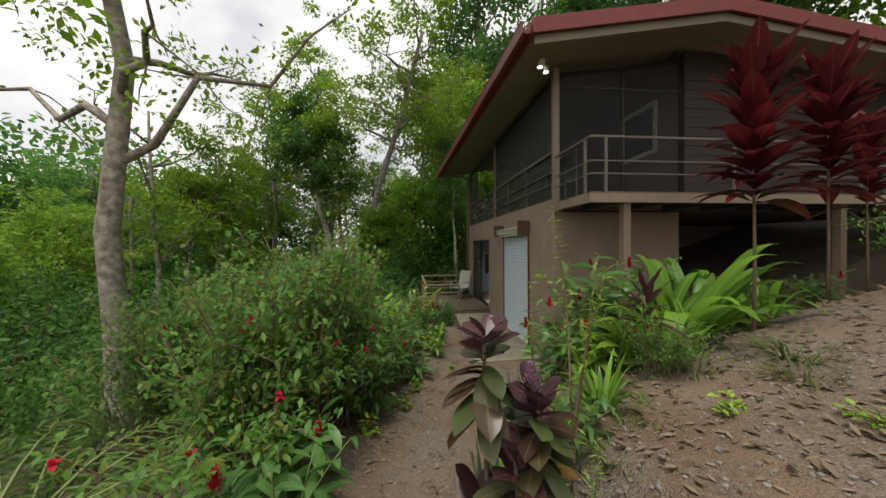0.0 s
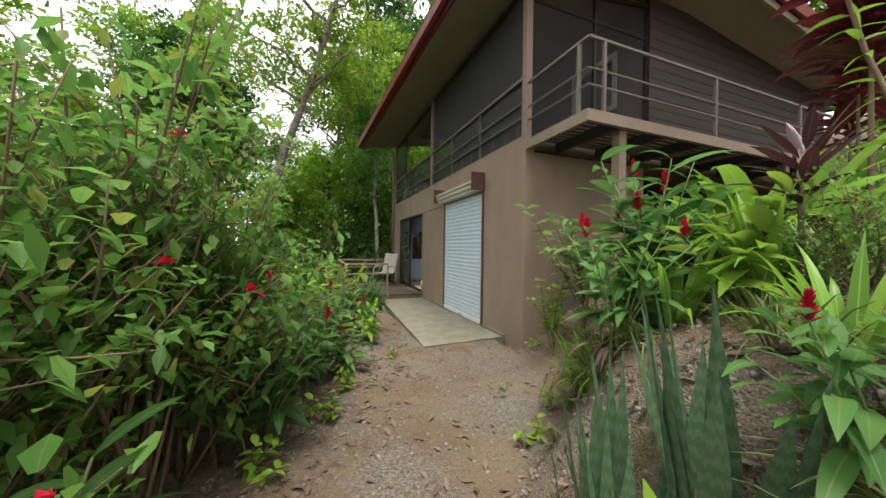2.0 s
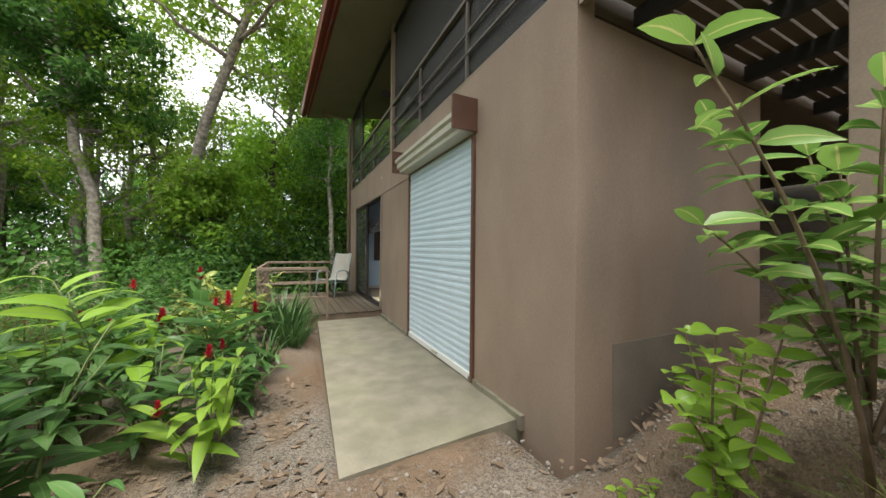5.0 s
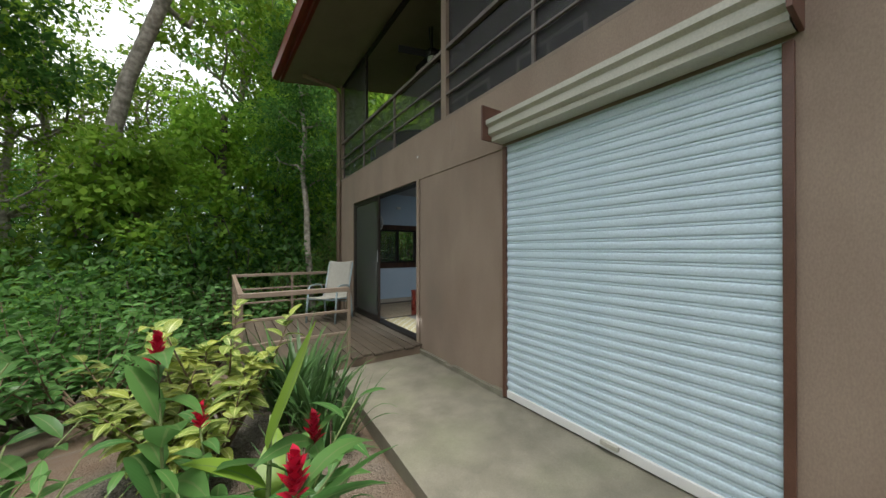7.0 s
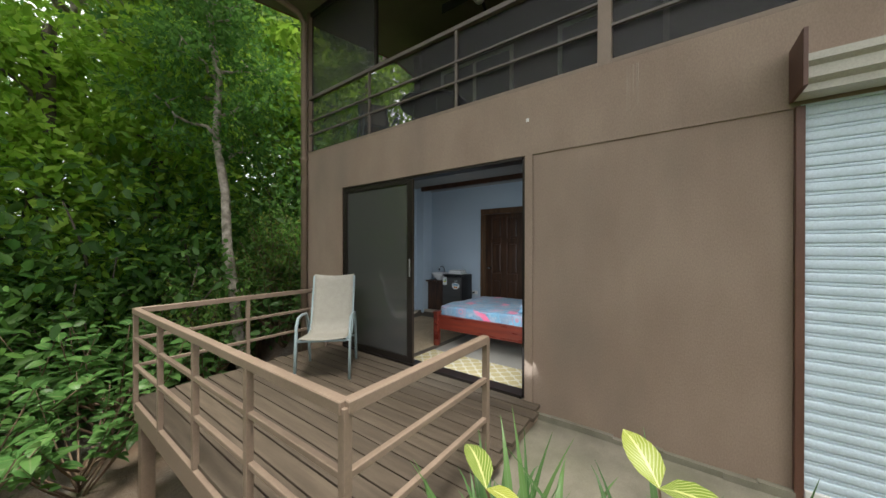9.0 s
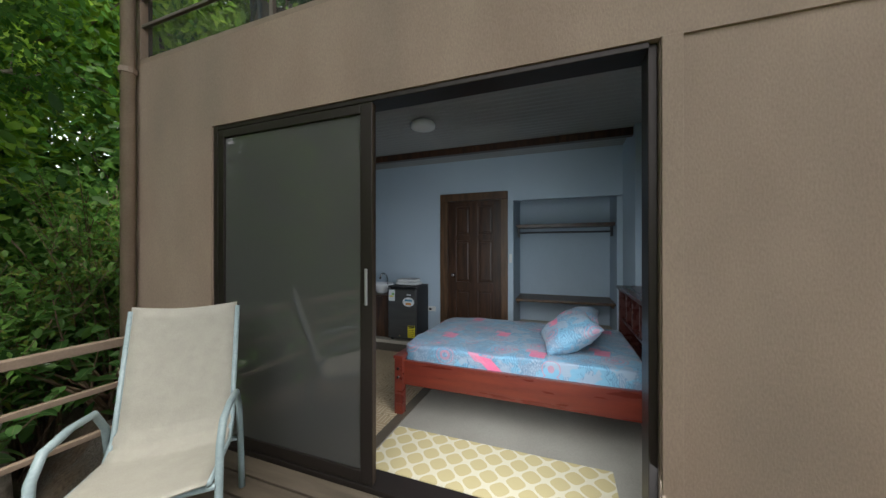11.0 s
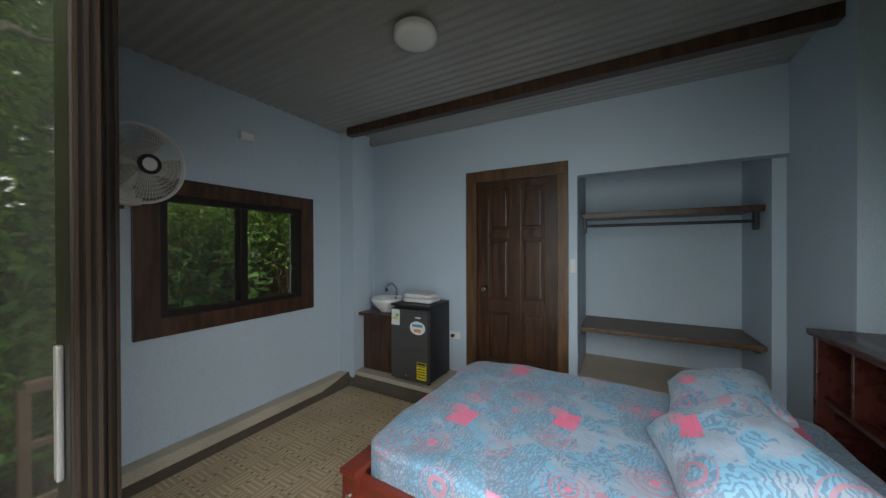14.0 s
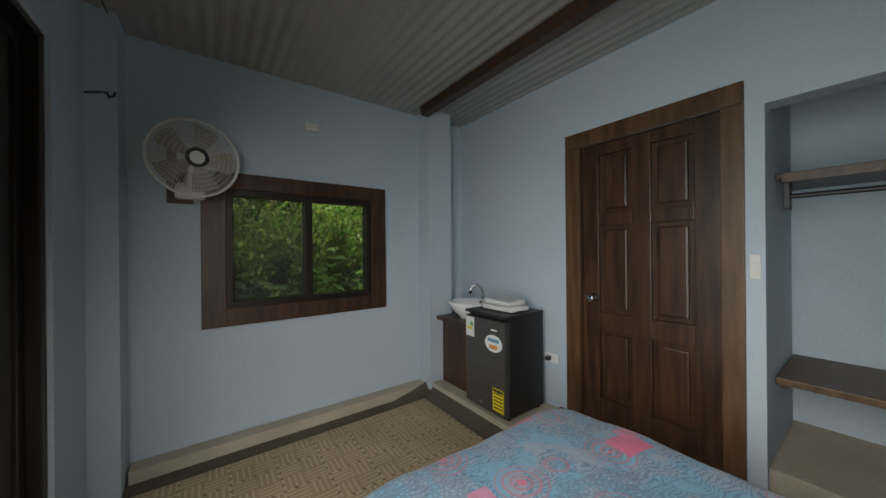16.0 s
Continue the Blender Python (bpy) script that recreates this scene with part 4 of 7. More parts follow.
for x, y0, y1 in ((-0.02, 0.042, 1.285), (0.04, 0.19, 1.285)):
    lf = part("leaf", bx(x - 0.018, x + 0.018, y0, y0 + 0.078, 0.02, 2.168, 0.004), M_BRONZE, sd)
    part("stile", bx(x - 0.018, x + 0.018, y1 - 0.055, y1, 0.02, 2.168, 0.004), M_BRONZE, lf)
    part("rail", bx(x - 0.018, x + 0.018, y0 + 0.078, y1 - 0.055, 0.02, 0.09, 0.004), M_BRONZE, lf)
    part("rail", bx(x - 0.018, x + 0.018, y0 + 0.078, y1 - 0.055, 2.115, 2.168, 0.004), M_BRONZE, lf)
    for dx in (-0.012, 0.0, 0.012):
        part("rib", bx(x + dx - 0.0025, x + dx + 0.0025, y0 - 0.005, y0 - 0.0002, 0.03, 2.16), M_FLUTE, lf)
    part("pane", bx(x - 0.003, x + 0.003, y0 + 0.078, y1 - 0.055, 0.09, 2.115), M_DOORGLASS, lf, "smoked glass with screen")
part("handle", bx(-0.047, -0.0385, 0.07, 0.086, 1.03, 1.235, 0.003), plain("satin_aluminium", (0.42, 0.42, 0.42), 0.5, 0.7), sd, "silver pull handle")

# ---- window ----
wd = thing("window_1", (3.94, 13.01, 0.81), "sliding window in a wide brown timber frame", "window", kind="structure")
for x0, x1, z0, z1 in ((-0.655, -0.52, 0, 1.04), (0.52, 0.65, 0, 1.04), (-0.52, 0.52, 0, 0.12), (-0.52, 0.52, 0.93, 1.04)):
    part("window_frame", bx(x0, x1, -0.03, -0.001, z0, z1, 0.004), M_DARKWOOD, wd, "brown stained board")
for x0, x1, z0, z1 in ((-0.52, -0.48, 0.12, 0.93), (0.475, 0.52, 0.12, 0.93), (-0.48, 0.475, 0.12, 0.16), (-0.48, 0.475, 0.885, 0.93), (-0.02, 0.035, 0.16, 0.885)):
    part("sash", bx(x0, x1, -0.02, 0.07, z0, z1, 0.003), M_BRONZE, wd, "black aluminium bar")
part("pane", bx(-0.48, -0.02, 0.05, 0.054, 0.16, 0.885), M_WINSCREEN, wd)
part("pane", bx(0.035, 0.475, 0.06, 0.064, 0.16, 0.885), M_GLASS, wd)

# ---- panelled door ----
dr = thing("door_2", (5.474, 11.265, 0.1), "closed dark brown six-panel wooden door", "door", kind="structure")
part("leaf", bx(0.045, 0.07, -0.38, 0.385, 0.01, 1.925), M_DARKWOOD, dr)
for y0, y1 in ((-0.3945, -0.381), (0.386, 0.3945)):
    part("jamb", bx(0.0, 0.1, y0, y1, 0.0, 1.928), M_DARKWOOD, dr)
part("jamb", bx(0.0, 0.1, -0.381, 0.386, 1.9255, 1.929), M_DARKWOOD, dr)
for y0, y1 in ((-0.38, -0.265), (-0.05, 0.06), (0.27, 0.385)):
    part("stile", bx(0.015, 0.045, y0, y1, 0.01, 1.925, 0.004), M_DARKWOOD, dr)
for y0, y1 in ((-0.265, -0.05), (0.06, 0.27)):
    for z0, z1 in ((0.01, 0.19), (0.66, 0.78), (1.37, 1.45), (1.85, 1.925)):
        part("rail", bx(0.015, 0.045, y0, y1, z0, z1, 0.004), M_DARKWOOD, dr)
    for z0, z1 in ((0.19, 0.66), (0.78, 1.37), (1.45, 1.85)):
        part("panel", bx(0.022, 0.05, y0 + 0.03, y1 - 0.03, z0 + 0.03, z1 - 0.03, 0.012), M_DARKWOOD, dr, "raised panel")
for y0, y1, z0, z1 in ((-0.475, -0.385, 0.0, 2.03), (0.39, 0.5, 0.0, 2.03), (-0.475, 0.5, 1.93, 2.035)):
    part("casing", bx(-0.022, -0.001, y0, y1, z0, z1 if z0 else 1.928, 0.004), M_TRIMWOOD, dr, "brown stained casing")
kn = part("knob", rod(bmesh.new(), [(0.015, 0.3, 0.875), (-0.02, 0.3, 0.875), (-0.03, 0.3, 0.875), (-0.055, 0.3, 0.875), (-0.06, 0.3, 0.875)], [0.032, 0.012, 0.02, 0.026, 0.014], 14), M_CHROME, dr, "round steel knob", True)

# ---- closet ----
def board(name, at, size, mat, label, cat):
    o = solid(name, bx(-size[0] / 2, size[0] / 2, -size[1] / 2, size[1] / 2, -size[2] / 2, size[2] / 2, 0.004), mat, label, cat)
    o.location = at
    return o


cs = thing("closet_shelf", (5.98, 10.055, 1.66), "dark wooden closet shelf with a hanging rail", "shelf")
part("board", bx(-0.29, 0.252, -0.585, 0.66, 0.0, 0.03, 0.004), M_DARKWOOD, cs)
part("front_strip", bx(-0.30, -0.288, -0.58, 0.64, -0.02, 0.028, 0.003), M_DARKWOOD, cs)
for y in (-0.55, 0.66 - 0.035):
    part("bracket", bx(-0.26, -0.18, y - 0.012, y + 0.012, -0.15, 0.0, 0.003), M_BLACK, cs)
part("hanging_rail", rod(bmesh.new(), [(-0.22, -0.55, -0.085), (-0.22, 0.62, -0.085)], 0.013, 10), M_BLACK, cs)
cl = thing("closet_bench", (5.98, 10.055, 0.62), "brown wooden bench board in the closet", "shelf")
part("board", bx(-0.33, 0.252, -0.585, 0.66, 0.0, 0.035, 0.005), M_TRIMWOOD, cl)
part("cleat", bx(-0.2, 0.24, 0.63, 0.66, -0.05, -0.001), M_TRIMWOOD, cl)
part("cleat", bx(-0.2, 0.24, -0.585, -0.555, -0.05, -0.001), M_TRIMWOOD, cl)


# ---- bed ----
def bedding_material():
    """Printed cotton: pale blue-grey ground, blue and grey scrolls, pink squares."""
    m, n, l, b = nodes_of("printed_bedding")
    co = n.new("ShaderNodeTexCoord")
    mp = n.new("ShaderNodeMapping")
    mp.inputs["Rotation"].default_value = (0, 0, radians(8))
    l.new(co.outputs["Object"], mp.inputs["Vector"])
    sep = n.new("ShaderNodeSeparateXYZ")
    l.new(mp.outputs["Vector"], sep.inputs[0])

    def mt(op, a, b2=0.0):
        x = n.new("ShaderNodeMath")
        x.operation = op
        for i, v in enumerate((a, b2)):
            if isinstance(v, (int, float)):
                x.inputs[i].default_value = v
            else:
                l.new(v, x.inputs[i])
        return x.outputs[0]

    along, down = mt("ADD", sep.outputs[0], sep.outputs[2]), mt("SUBTRACT", sep.outputs[1], sep.outputs[2])

    def lay(fac, color, cur):
        x = n.new("ShaderNodeMix")
        x.data_type = "RGBA"
        l.new(fac, x.inputs["Factor"])
        if isinstance(cur, tuple):
            x.inputs["A"].default_value = (*cur, 1)
        else:
            l.new(cur, x.inputs["A"])
        x.inputs["B"].default_value = (*color, 1)
        return x.outputs["Result"]

    def tex(kind, scale, **kw):
        t = n.new(kind)
        t.inputs["Scale"].default_value = scale
        for k, v in kw.items():
            t.inputs[k].default_value = v
        l.new(mp.outputs["Vector"], t.inputs["Vector"])
        return t

    area = tex("ShaderNodeTexNoise", 9.0, Detail=4.0).outputs["Fac"]
    cur = lay(mt("MULTIPLY", mt("GREATER_THAN", area, 0.5), 0.75), (0.13, 0.36, 0.51), (0.27, 0.34, 0.42))
    swirl = tex("ShaderNodeTexWave", 19.0, Distortion=16.0, Detail=3.0)
    swirl.wave_type = "RINGS"
    gate = mt("GREATER_THAN", tex("ShaderNodeTexNoise", 8.0, Detail=2.0).outputs["Fac"], 0.47)
    cur = lay(mt("MULTIPLY", mt("MULTIPLY", mt("GREATER_THAN", swirl.outputs["Fac"], 0.66), gate), 0.8), (0.09, 0.19, 0.29), cur)
    vor = tex("ShaderNodeTexVoronoi", 55.0)
    vor.feature = "DISTANCE_TO_EDGE"
    gate2 = mt("GREATER_THAN", tex("ShaderNodeTexNoise", 3.1, Detail=2.0).outputs["Fac"], 0.52)
    cur = lay(mt("MULTIPLY", mt("MULTIPLY", mt("LESS_THAN", vor.outputs["Distance"], 0.14), gate2), 0.7), (0.14, 0.20, 0.27), cur)
    # paisley drops with a pink heart
    d = tex("ShaderNodeTexVoronoi", 3.6, Randomness=0.8)
    rings = mt("MULTIPLY", mt("LESS_THAN", d.outputs["Distance"], 0.33), mt("GREATER_THAN", mt("SINE", mt("MULTIPLY", d.outputs["Distance"], 62.0)), 0.35))
    cur = lay(mt("MULTIPLY", rings, 0.85), (0.42, 0.20, 0.26), cur)
    cur = lay(mt("LESS_THAN", d.outputs["Distance"], 0.07), (0.66, 0.16, 0.25), cur)
    # pink squares in rows
    P, Q = 0.42, 0.72
    row = mt("FLOOR", mt("DIVIDE", down, P))
    off = mt("MULTIPLY", row, 0.37)
    fu = mt("FRACT", mt("ADD", mt("DIVIDE", along, Q), off))
    fv = mt("FRACT", mt("DIVIDE", down, P))
    sq = mt("MULTIPLY", mt("LESS_THAN", fu, 0.2), mt("LESS_THAN", fv, 0.26))
    cur = lay(mt("MULTIPLY", sq, mt("ADD", 0.55, mt("MULTIPLY", area, 0.6))), (0.78, 0.12, 0.24), cur)
    sq2 = mt("MULTIPLY", mt("MULTIPLY", mt("GREATER_THAN", fu, 0.13), mt("LESS_THAN", fu, 0.24)), mt("MULTIPLY", mt("GREATER_THAN", fv, 0.17), mt("LESS_THAN", fv, 0.36)))
    cur = lay(mt("MULTIPLY", sq2, 0.7), (0.70, 0.20, 0.30), cur)
    l.new(cur, b.inputs["Base Color"])
    b.inputs["Roughness"].default_value = 0.5
    b.inputs["Sheen Weight"].default_value = 0.2
    wr, bp = tex("ShaderNodeTexNoise", 14.0, Detail=5.0), n.new("ShaderNodeBump")
    l.new(wr.outputs["Fac"], bp.inputs["Height"])
    bp.inputs["Strength"].default_value, bp.inputs["Distance"].default_value = 0.55, 0.02
    l.new(bp.outputs["Normal"], b.inputs["Normal"])
    return m


M_BEDDING = bedding_material()
bed = thing("bed", (4.16, 10.48, -0.02), "low red-brown varnished wooden bed frame", "bed")
for s in (-1, 1):
    part("side_rail", bx(0.64 * s - 0.018, 0.64 * s + 0.018, -0.9, 0.91, 0.24, 0.44, 0.005), M_BEDWOOD, bed)
    leg = part("leg", bx(0.66 * s - 0.035, 0.66 * s + 0.035, 0.86, 0.93, 0.0, 0.46, 0.005), M_BEDWOOD, bed)
    for z in (0.38, 0.31):
        part("bolt", rod(bmesh.new(), [(0.66 * s + 0.034 * s, 0.895, z), (0.66 * s + 0.042 * s, 0.895, z)], 0.012, 10), M_CHROME, leg)
part("foot_board", bx(-0.62, 0.62, 0.885, 0.92, 0.24, 0.44, 0.005), M_BEDWOOD, bed)
part("foot_cap", bx(-0.70, 0.70, 0.855, 0.94, 0.46, 0.485, 0.006), M_BEDWOOD, bed)
for i in range(7):
    part("slat", bx(-0.62, 0.62, -0.8 + i * 0.26, -0.72 + i * 0.26, 0.36, 0.38), M_BEDWOOD, bed)


def rounded(w, d, h, seg, sag, seed, r=0.09, power=5.0):
    """A soft cushion block: a grid box pushed to a super-ellipsoid with folds."""
    bm = bmesh.new()
    bmesh.ops.create_cube(bm, size=2)
    bmesh.ops.subdivide_edges(bm, edges=bm.edges, cuts=seg, use_grid_fill=True)
    for v in bm.verts:
        x, y, z = v.co
        k = (abs(x) ** power + abs(y) ** power + abs(z) ** power) ** (1 / power)
        x, y, z = x / k, y / k, z / k
        n1 = noise.noise((x * 2.3 + seed, y * 2.7, z)) * sag + noise.noise((x * 6 + seed, y * 7, z * 3)) * sag * 0.4
        v.co = (x * w / 2 + n1 * 0.4, y * d / 2 + n1 * 0.4, z * h / 2 + n1 * (1 if z > 0 else 0.3))
    return bm


mt_ = thing("mattress", (4.155, 10.47, 0.445), "mattress under a printed blue and pink sheet", "mattress")
part("sheet_cover", rounded(1.25, 1.82, 0.2, 26, 0.018, 1.0, power=14.0), M_BEDDING, mt_, "crumpled printed sheet", True)


def pillow(at, turn, tilt, size, seed, label):
    p = thing("pillow", at, label, "pillow", "pillows on the bed")
    bm = bmesh.new()
    bmesh.ops.create_cube(bm, size=2)
    bmesh.ops.subdivide_edges(bm, edges=bm.edges, cuts=14, use_grid_fill=True)
    w, d, h = size
    for v in bm.verts:
        x, y, z = v.co
        k = max(0.0, (1 - abs(x) ** 2.6)) ** 0.5 * max(0.0, (1 - abs(y) ** 2.6)) ** 0.5
        n1 = 0.022 * noise.noise((x * 2 + seed, y * 2, z)) + 0.012 * noise.noise((x * 6 + seed, y * 6, z))
        pinch = 1 - 0.07 * (1 - abs(x)) * abs(y) - 0.05 * (1 - abs(y)) * abs(x)
        v.co = (x * w / 2 * pinch, y * d / 2 * pinch, z * (0.012 + h / 2 * k) + n1 * (0.3 + k))
    bmesh.ops.transform(bm, matrix=pose(0, 0, 0, tilt, 0, turn), verts=bm.verts)
    part("cover", bm, M_BEDDING, p, "printed pillow case", True)
    return p


pillow((3.95, 10.06, 0.66), 8, -28, (0.58, 0.44, 0.2), 5.0, "printed pillow propped on the bed")
pillow((4.5, 9.98, 0.645), -6, -18, (0.54, 0.42, 0.20), 9.0, "printed pillow lying at the head of the bed")

hb = thing("headboard", (4.02, 9.265, -0.02), "dark mahogany bookcase headboard with open compartments", "headboard")
part("back_panel", bx(-0.72, 0.72, 0.0, 0.015, 0.0, 0.97), M_HEADWOOD, hb)
part("top_board", bx(-0.745, 0.745, 0.0, 0.33, 0.97, 1.0, 0.006), M_HEADWOOD, hb)
for x in (-0.73, 0.70):
    part("side_panel", bx(x, x + 0.03, 0.015, 0.31, 0.0, 0.97, 0.004), M_HEADWOOD, hb)
for z0, z1 in ((0.40, 0.42), (0.66, 0.68)):
    part("shelf", bx(-0.70, 0.70, 0.015, 0.29, z0, z1, 0.003), M_HEADWOOD, hb)
for x in (-0.42, -0.06, 0.22, 0.49):
    part("divider", bx(x - 0.009, x + 0.009, 0.015, 0.285, 0.68 if x != -0.42 else 0.42, 0.97, 0.003), M_HEADWOOD, hb)
part("kick_panel", bx(-0.70, 0.70, 0.25, 0.27, 0.0, 0.40), M_HEADWOOD, hb)

# ---- fridge, basin and towels ----
fr = thing("mini_fridge", (5.19, 12.14, 0.10), "small dark grey fridge with black sides and stickers", "fridge")
part("body", bx(-0.16, 0.21, -0.21, 0.21, 0.02, 0.72, 0.008), M_BLACK, fr, "black cabinet")
door = part("door", bx(-0.215, -0.165, -0.208, 0.208, 0.03, 0.70, 0.008), M_FRIDGE, fr, "dark brushed grey door")
part("top", bx(-0.215, 0.21, -0.213, 0.213, 0.721, 0.742, 0.006), M_BLACK, fr)
for x in (-0.15, 0.17):
    for y in (-0.18, 0.18):
        part("foot", rod(bmesh.new(), [(x, y, 0), (x, y, 0.025)], 0.018, 8), M_BLACK, fr)
part("energy_label", bx(-0.2175, -0.2155, -0.195, -0.09, 0.06, 0.22), M_YELLOW, door, "yellow energy label")
for i in range(5):
    part("print_line", bx(-0.2192, -0.218, -0.185, -0.10, 0.08 + i * 0.025, 0.088 + i * 0.025), M_INK, door)
part("print_line", bx(-0.2192, -0.218, -0.19, -0.095, 0.195, 0.215), M_INK, door)
part("rating_label", bx(-0.2175, -0.2155, 0.105, 0.2, 0.54, 0.69), M_STICKER, door, "white rating label")
part("print_line", bx(-0.2192, -0.218, 0.115, 0.15, 0.62, 0.65), M_STICKG, door)
part("print_line", bx(-0.2192, -0.218, 0.125, 0.19, 0.595, 0.612), M_YELLOW, door)
st = lathe(bmesh.new(), [(0.0, 0.0), (1.0, 0.0), (1.0, 0.2), (0.0, 0.2)], sides=24)
bmesh.ops.transform(st, matrix=pose(-0.2155, -0.1, 0.535, 0, -90, 0) @ Matrix.Diagonal((0.062, 0.085, 0.01, 1)), verts=st.verts)
part("oval_sticker", st, M_STICKER, door, "oval white and blue sticker")
part("sticker_bar", bx(-0.2195, -0.218, -0.155, -0.045, 0.545, 0.57), M_STICKB, door)
part("sticker_bar", bx(-0.2195, -0.218, -0.14, -0.06, 0.495, 0.525), M_STICKO, door)
part("badge", bx(-0.2175, -0.2155, -0.135, -0.075, 0.625, 0.637), M_STICKER, door)
part("lock", rod(bmesh.new(), [(-0.214, 0.03, 0.075), (-0.221, 0.03, 0.075)], 0.012, 10), M_CHROME, door)

tw = thing("folded_towels", (5.2, 12.14, 0.845), "folded white towels stacked on the fridge", "towel")
part("towel", rounded(0.24, 0.34, 0.045, 8, 0.01, 2.0, power=6), M_TOWEL, tw, smooth=True, at=(0.0, 0.0, 0.022))
part("towel", rounded(0.22, 0.30, 0.04, 8, 0.012, 7.0, power=6), M_TOWEL, tw, smooth=True, at=(0.02, 0.02, 0.06))

vc = thing("vanity_cabinet", (5.25, 12.59, 0.10), "dark wooden corner stand for the basin", "cabinet")
part("body", bx(-0.17, 0.22, -0.2, 0.215, 0.0, 0.57, 0.005), M_DARKWOOD, vc)
part("worktop", bx(-0.235, 0.22, -0.21, 0.225, 0.572, 0.605, 0.006), M_DARKWOOD, vc, "dark shaped top")
bs = thing("basin", (5.2, 12.58, 0.705), "round white ceramic bowl basin on the stand", "basin")
part("bowl", lathe(bmesh.new(), [(0.0, 0.0), (0.075, 0.0), (0.085, 0.02), (0.13, 0.06), (0.165, 0.115), (0.175, 0.145), (0.168, 0.147), (0.15, 0.11), (0.10, 0.055), (0.0, 0.035)], sides=32), M_CERAMIC, bs, smooth=True)
part("drain", rod(bmesh.new(), [(0, 0, 0.036), (0, 0, 0.042)], 0.02, 12), M_CHROME, bs)
part("overflow", rod(bmesh.new(), [(0.155, 0.0, 0.12), (0.148, 0.0, 0.12)], 0.012, 10), M_BLACK, bs)
fa = thing("faucet", (5.42, 12.62, 0.705), "chrome gooseneck tap beside the basin", "faucet")
part("spout", rod(bmesh.new(), [(0, 0, 0), (0, 0, 0.2), (-0.012, 0.01, 0.245), (-0.045, 0.03, 0.275), (-0.08, 0.05, 0.265), (-0.1, 0.06, 0.235), (-0.103, 0.062, 0.215)], 0.011, 10), M_CHROME, fa, smooth=True)
part("base", lathe(bmesh.new(), [(0, 0), (0.025, 0.0), (0.024, 0.02), (0.013, 0.03)], sides=14), M_CHROME, fa)
part("aerator", rod(bmesh.new(), [(-0.103, 0.062, 0.22), (-0.104, 0.063, 0.19)], 0.015, 10), M_BLACK, fa)

# ---- wall fan ----
wf = thing("wall_fan", (3.25, 13.0, 1.72), "white wall-mounted oscillating fan with wire guard", "fan")
part("mount_board", bx(-0.13, 0.0, -0.02, 0.0, -0.1, 0.25, 0.004), M_HOODB, wf, "red-brown mounting board")
part("bracket", bx(-0.09, 0.06, -0.1, -0.021, -0.08, 0.02, 0.02), M_WHITE, wf)
part("neck", rod(bmesh.new(), [(-0.02, -0.07, 0.0), (0.0, -0.12, 0.07), (0.01, -0.15, 0.13)], 0.03, 12), M_WHITE, wf, smooth=True)
fm = pose(0.015, -0.22, 0.145, 90 + 6, 0, 10)
def fan_ring(profile, sides=36):
    bm = lathe(bmesh.new(), profile, sides=sides)
    bmesh.ops.transform(bm, matrix=fm, verts=bm.verts)
    return bm
part("motor_housing", fan_ring([(0.0, -0.12), (0.05, -0.12), (0.075, -0.09), (0.08, -0.02), (0.0, -0.02)], 20), M_WHITE, wf, smooth=True)
guard = part("guard", fan_ring([(0.215, -0.012), (0.225, -0.01), (0.228, 0.0), (0.225, 0.012), (0.215, 0.012)]), M_WHITE, wf, "white guard rim")
for k in range(1, 7):
    bm = bmesh.new()
    r = 0.06 + 0.025 * k
    z = 0.072 - 0.055 * (r / 0.22) ** 3
    rod(bm, [(r * math.cos(t), r * math.sin(t), z) for t in [2 * math.pi * i / 30 for i in range(31)]], 0.0012, 4, False)
    bmesh.ops.transform(bm, matrix=fm, verts=bm.verts)
    part("wire_ring", bm, M_WHITE, guard)
spokes = bmesh.new()
for i in range(72):
    a = 2 * math.pi * i / 72
    for s in (1, -1):
        rod(spokes, [(0.055 * math.cos(a), 0.055 * math.sin(a), 0.074 * s), (0.15 * math.cos(a + 0.1), 0.15 * math.sin(a + 0.1), 0.062 * s), (0.205 * math.cos(a + 0.16), 0.205 * math.sin(a + 0.16), 0.03 * s), (0.222 * math.cos(a + 0.18), 0.222 * math.sin(a + 0.18), 0.0)], 0.0013, 3, False)
bmesh.ops.transform(spokes, matrix=fm, verts=spokes.verts)
tagged(part("wire_grille", spokes, M_WHITE, guard, "fine white guard wires"), kind="stuff")
hubc = part("hub_cap", fan_ring([(0.0, 0.08), (0.036, 0.08), (0.036, 0.06)], 20), M_WHITE, guard, "white badge")
part("hub_ring", fan_ring([(0.037, 0.081), (0.056, 0.08), (0.056, 0.066), (0.037, 0.066), (0.037, 0.081)], 24), M_BLACK, guard, "dark ring round the badge")
part("print_line", fan_ring([(0.0, 0.0805), (0.02, 0.0805), (0.02, 0.082), (0.0, 0.082)], 4), M_STICKER, hubc)
for i in range(5):
    a0 = 2 * math.pi * i / 5
    bm = sheet(bmesh.new(), lambda u, v: ((0.03 + 0.165 * u) * math.cos(a0 + (v - 0.5) * (0.9 - 0.2 * u)), (0.03 + 0.165 * u) * math.sin(a0 + (v - 0.5) * (0.9 - 0.2 * u)), (v - 0.5) * 0.045), 6, 6)
    bmesh.ops.transform(bm, matrix=fm, verts=bm.verts)
    part("blade", bm, M_SLING, wf, "pale translucent blade", True)

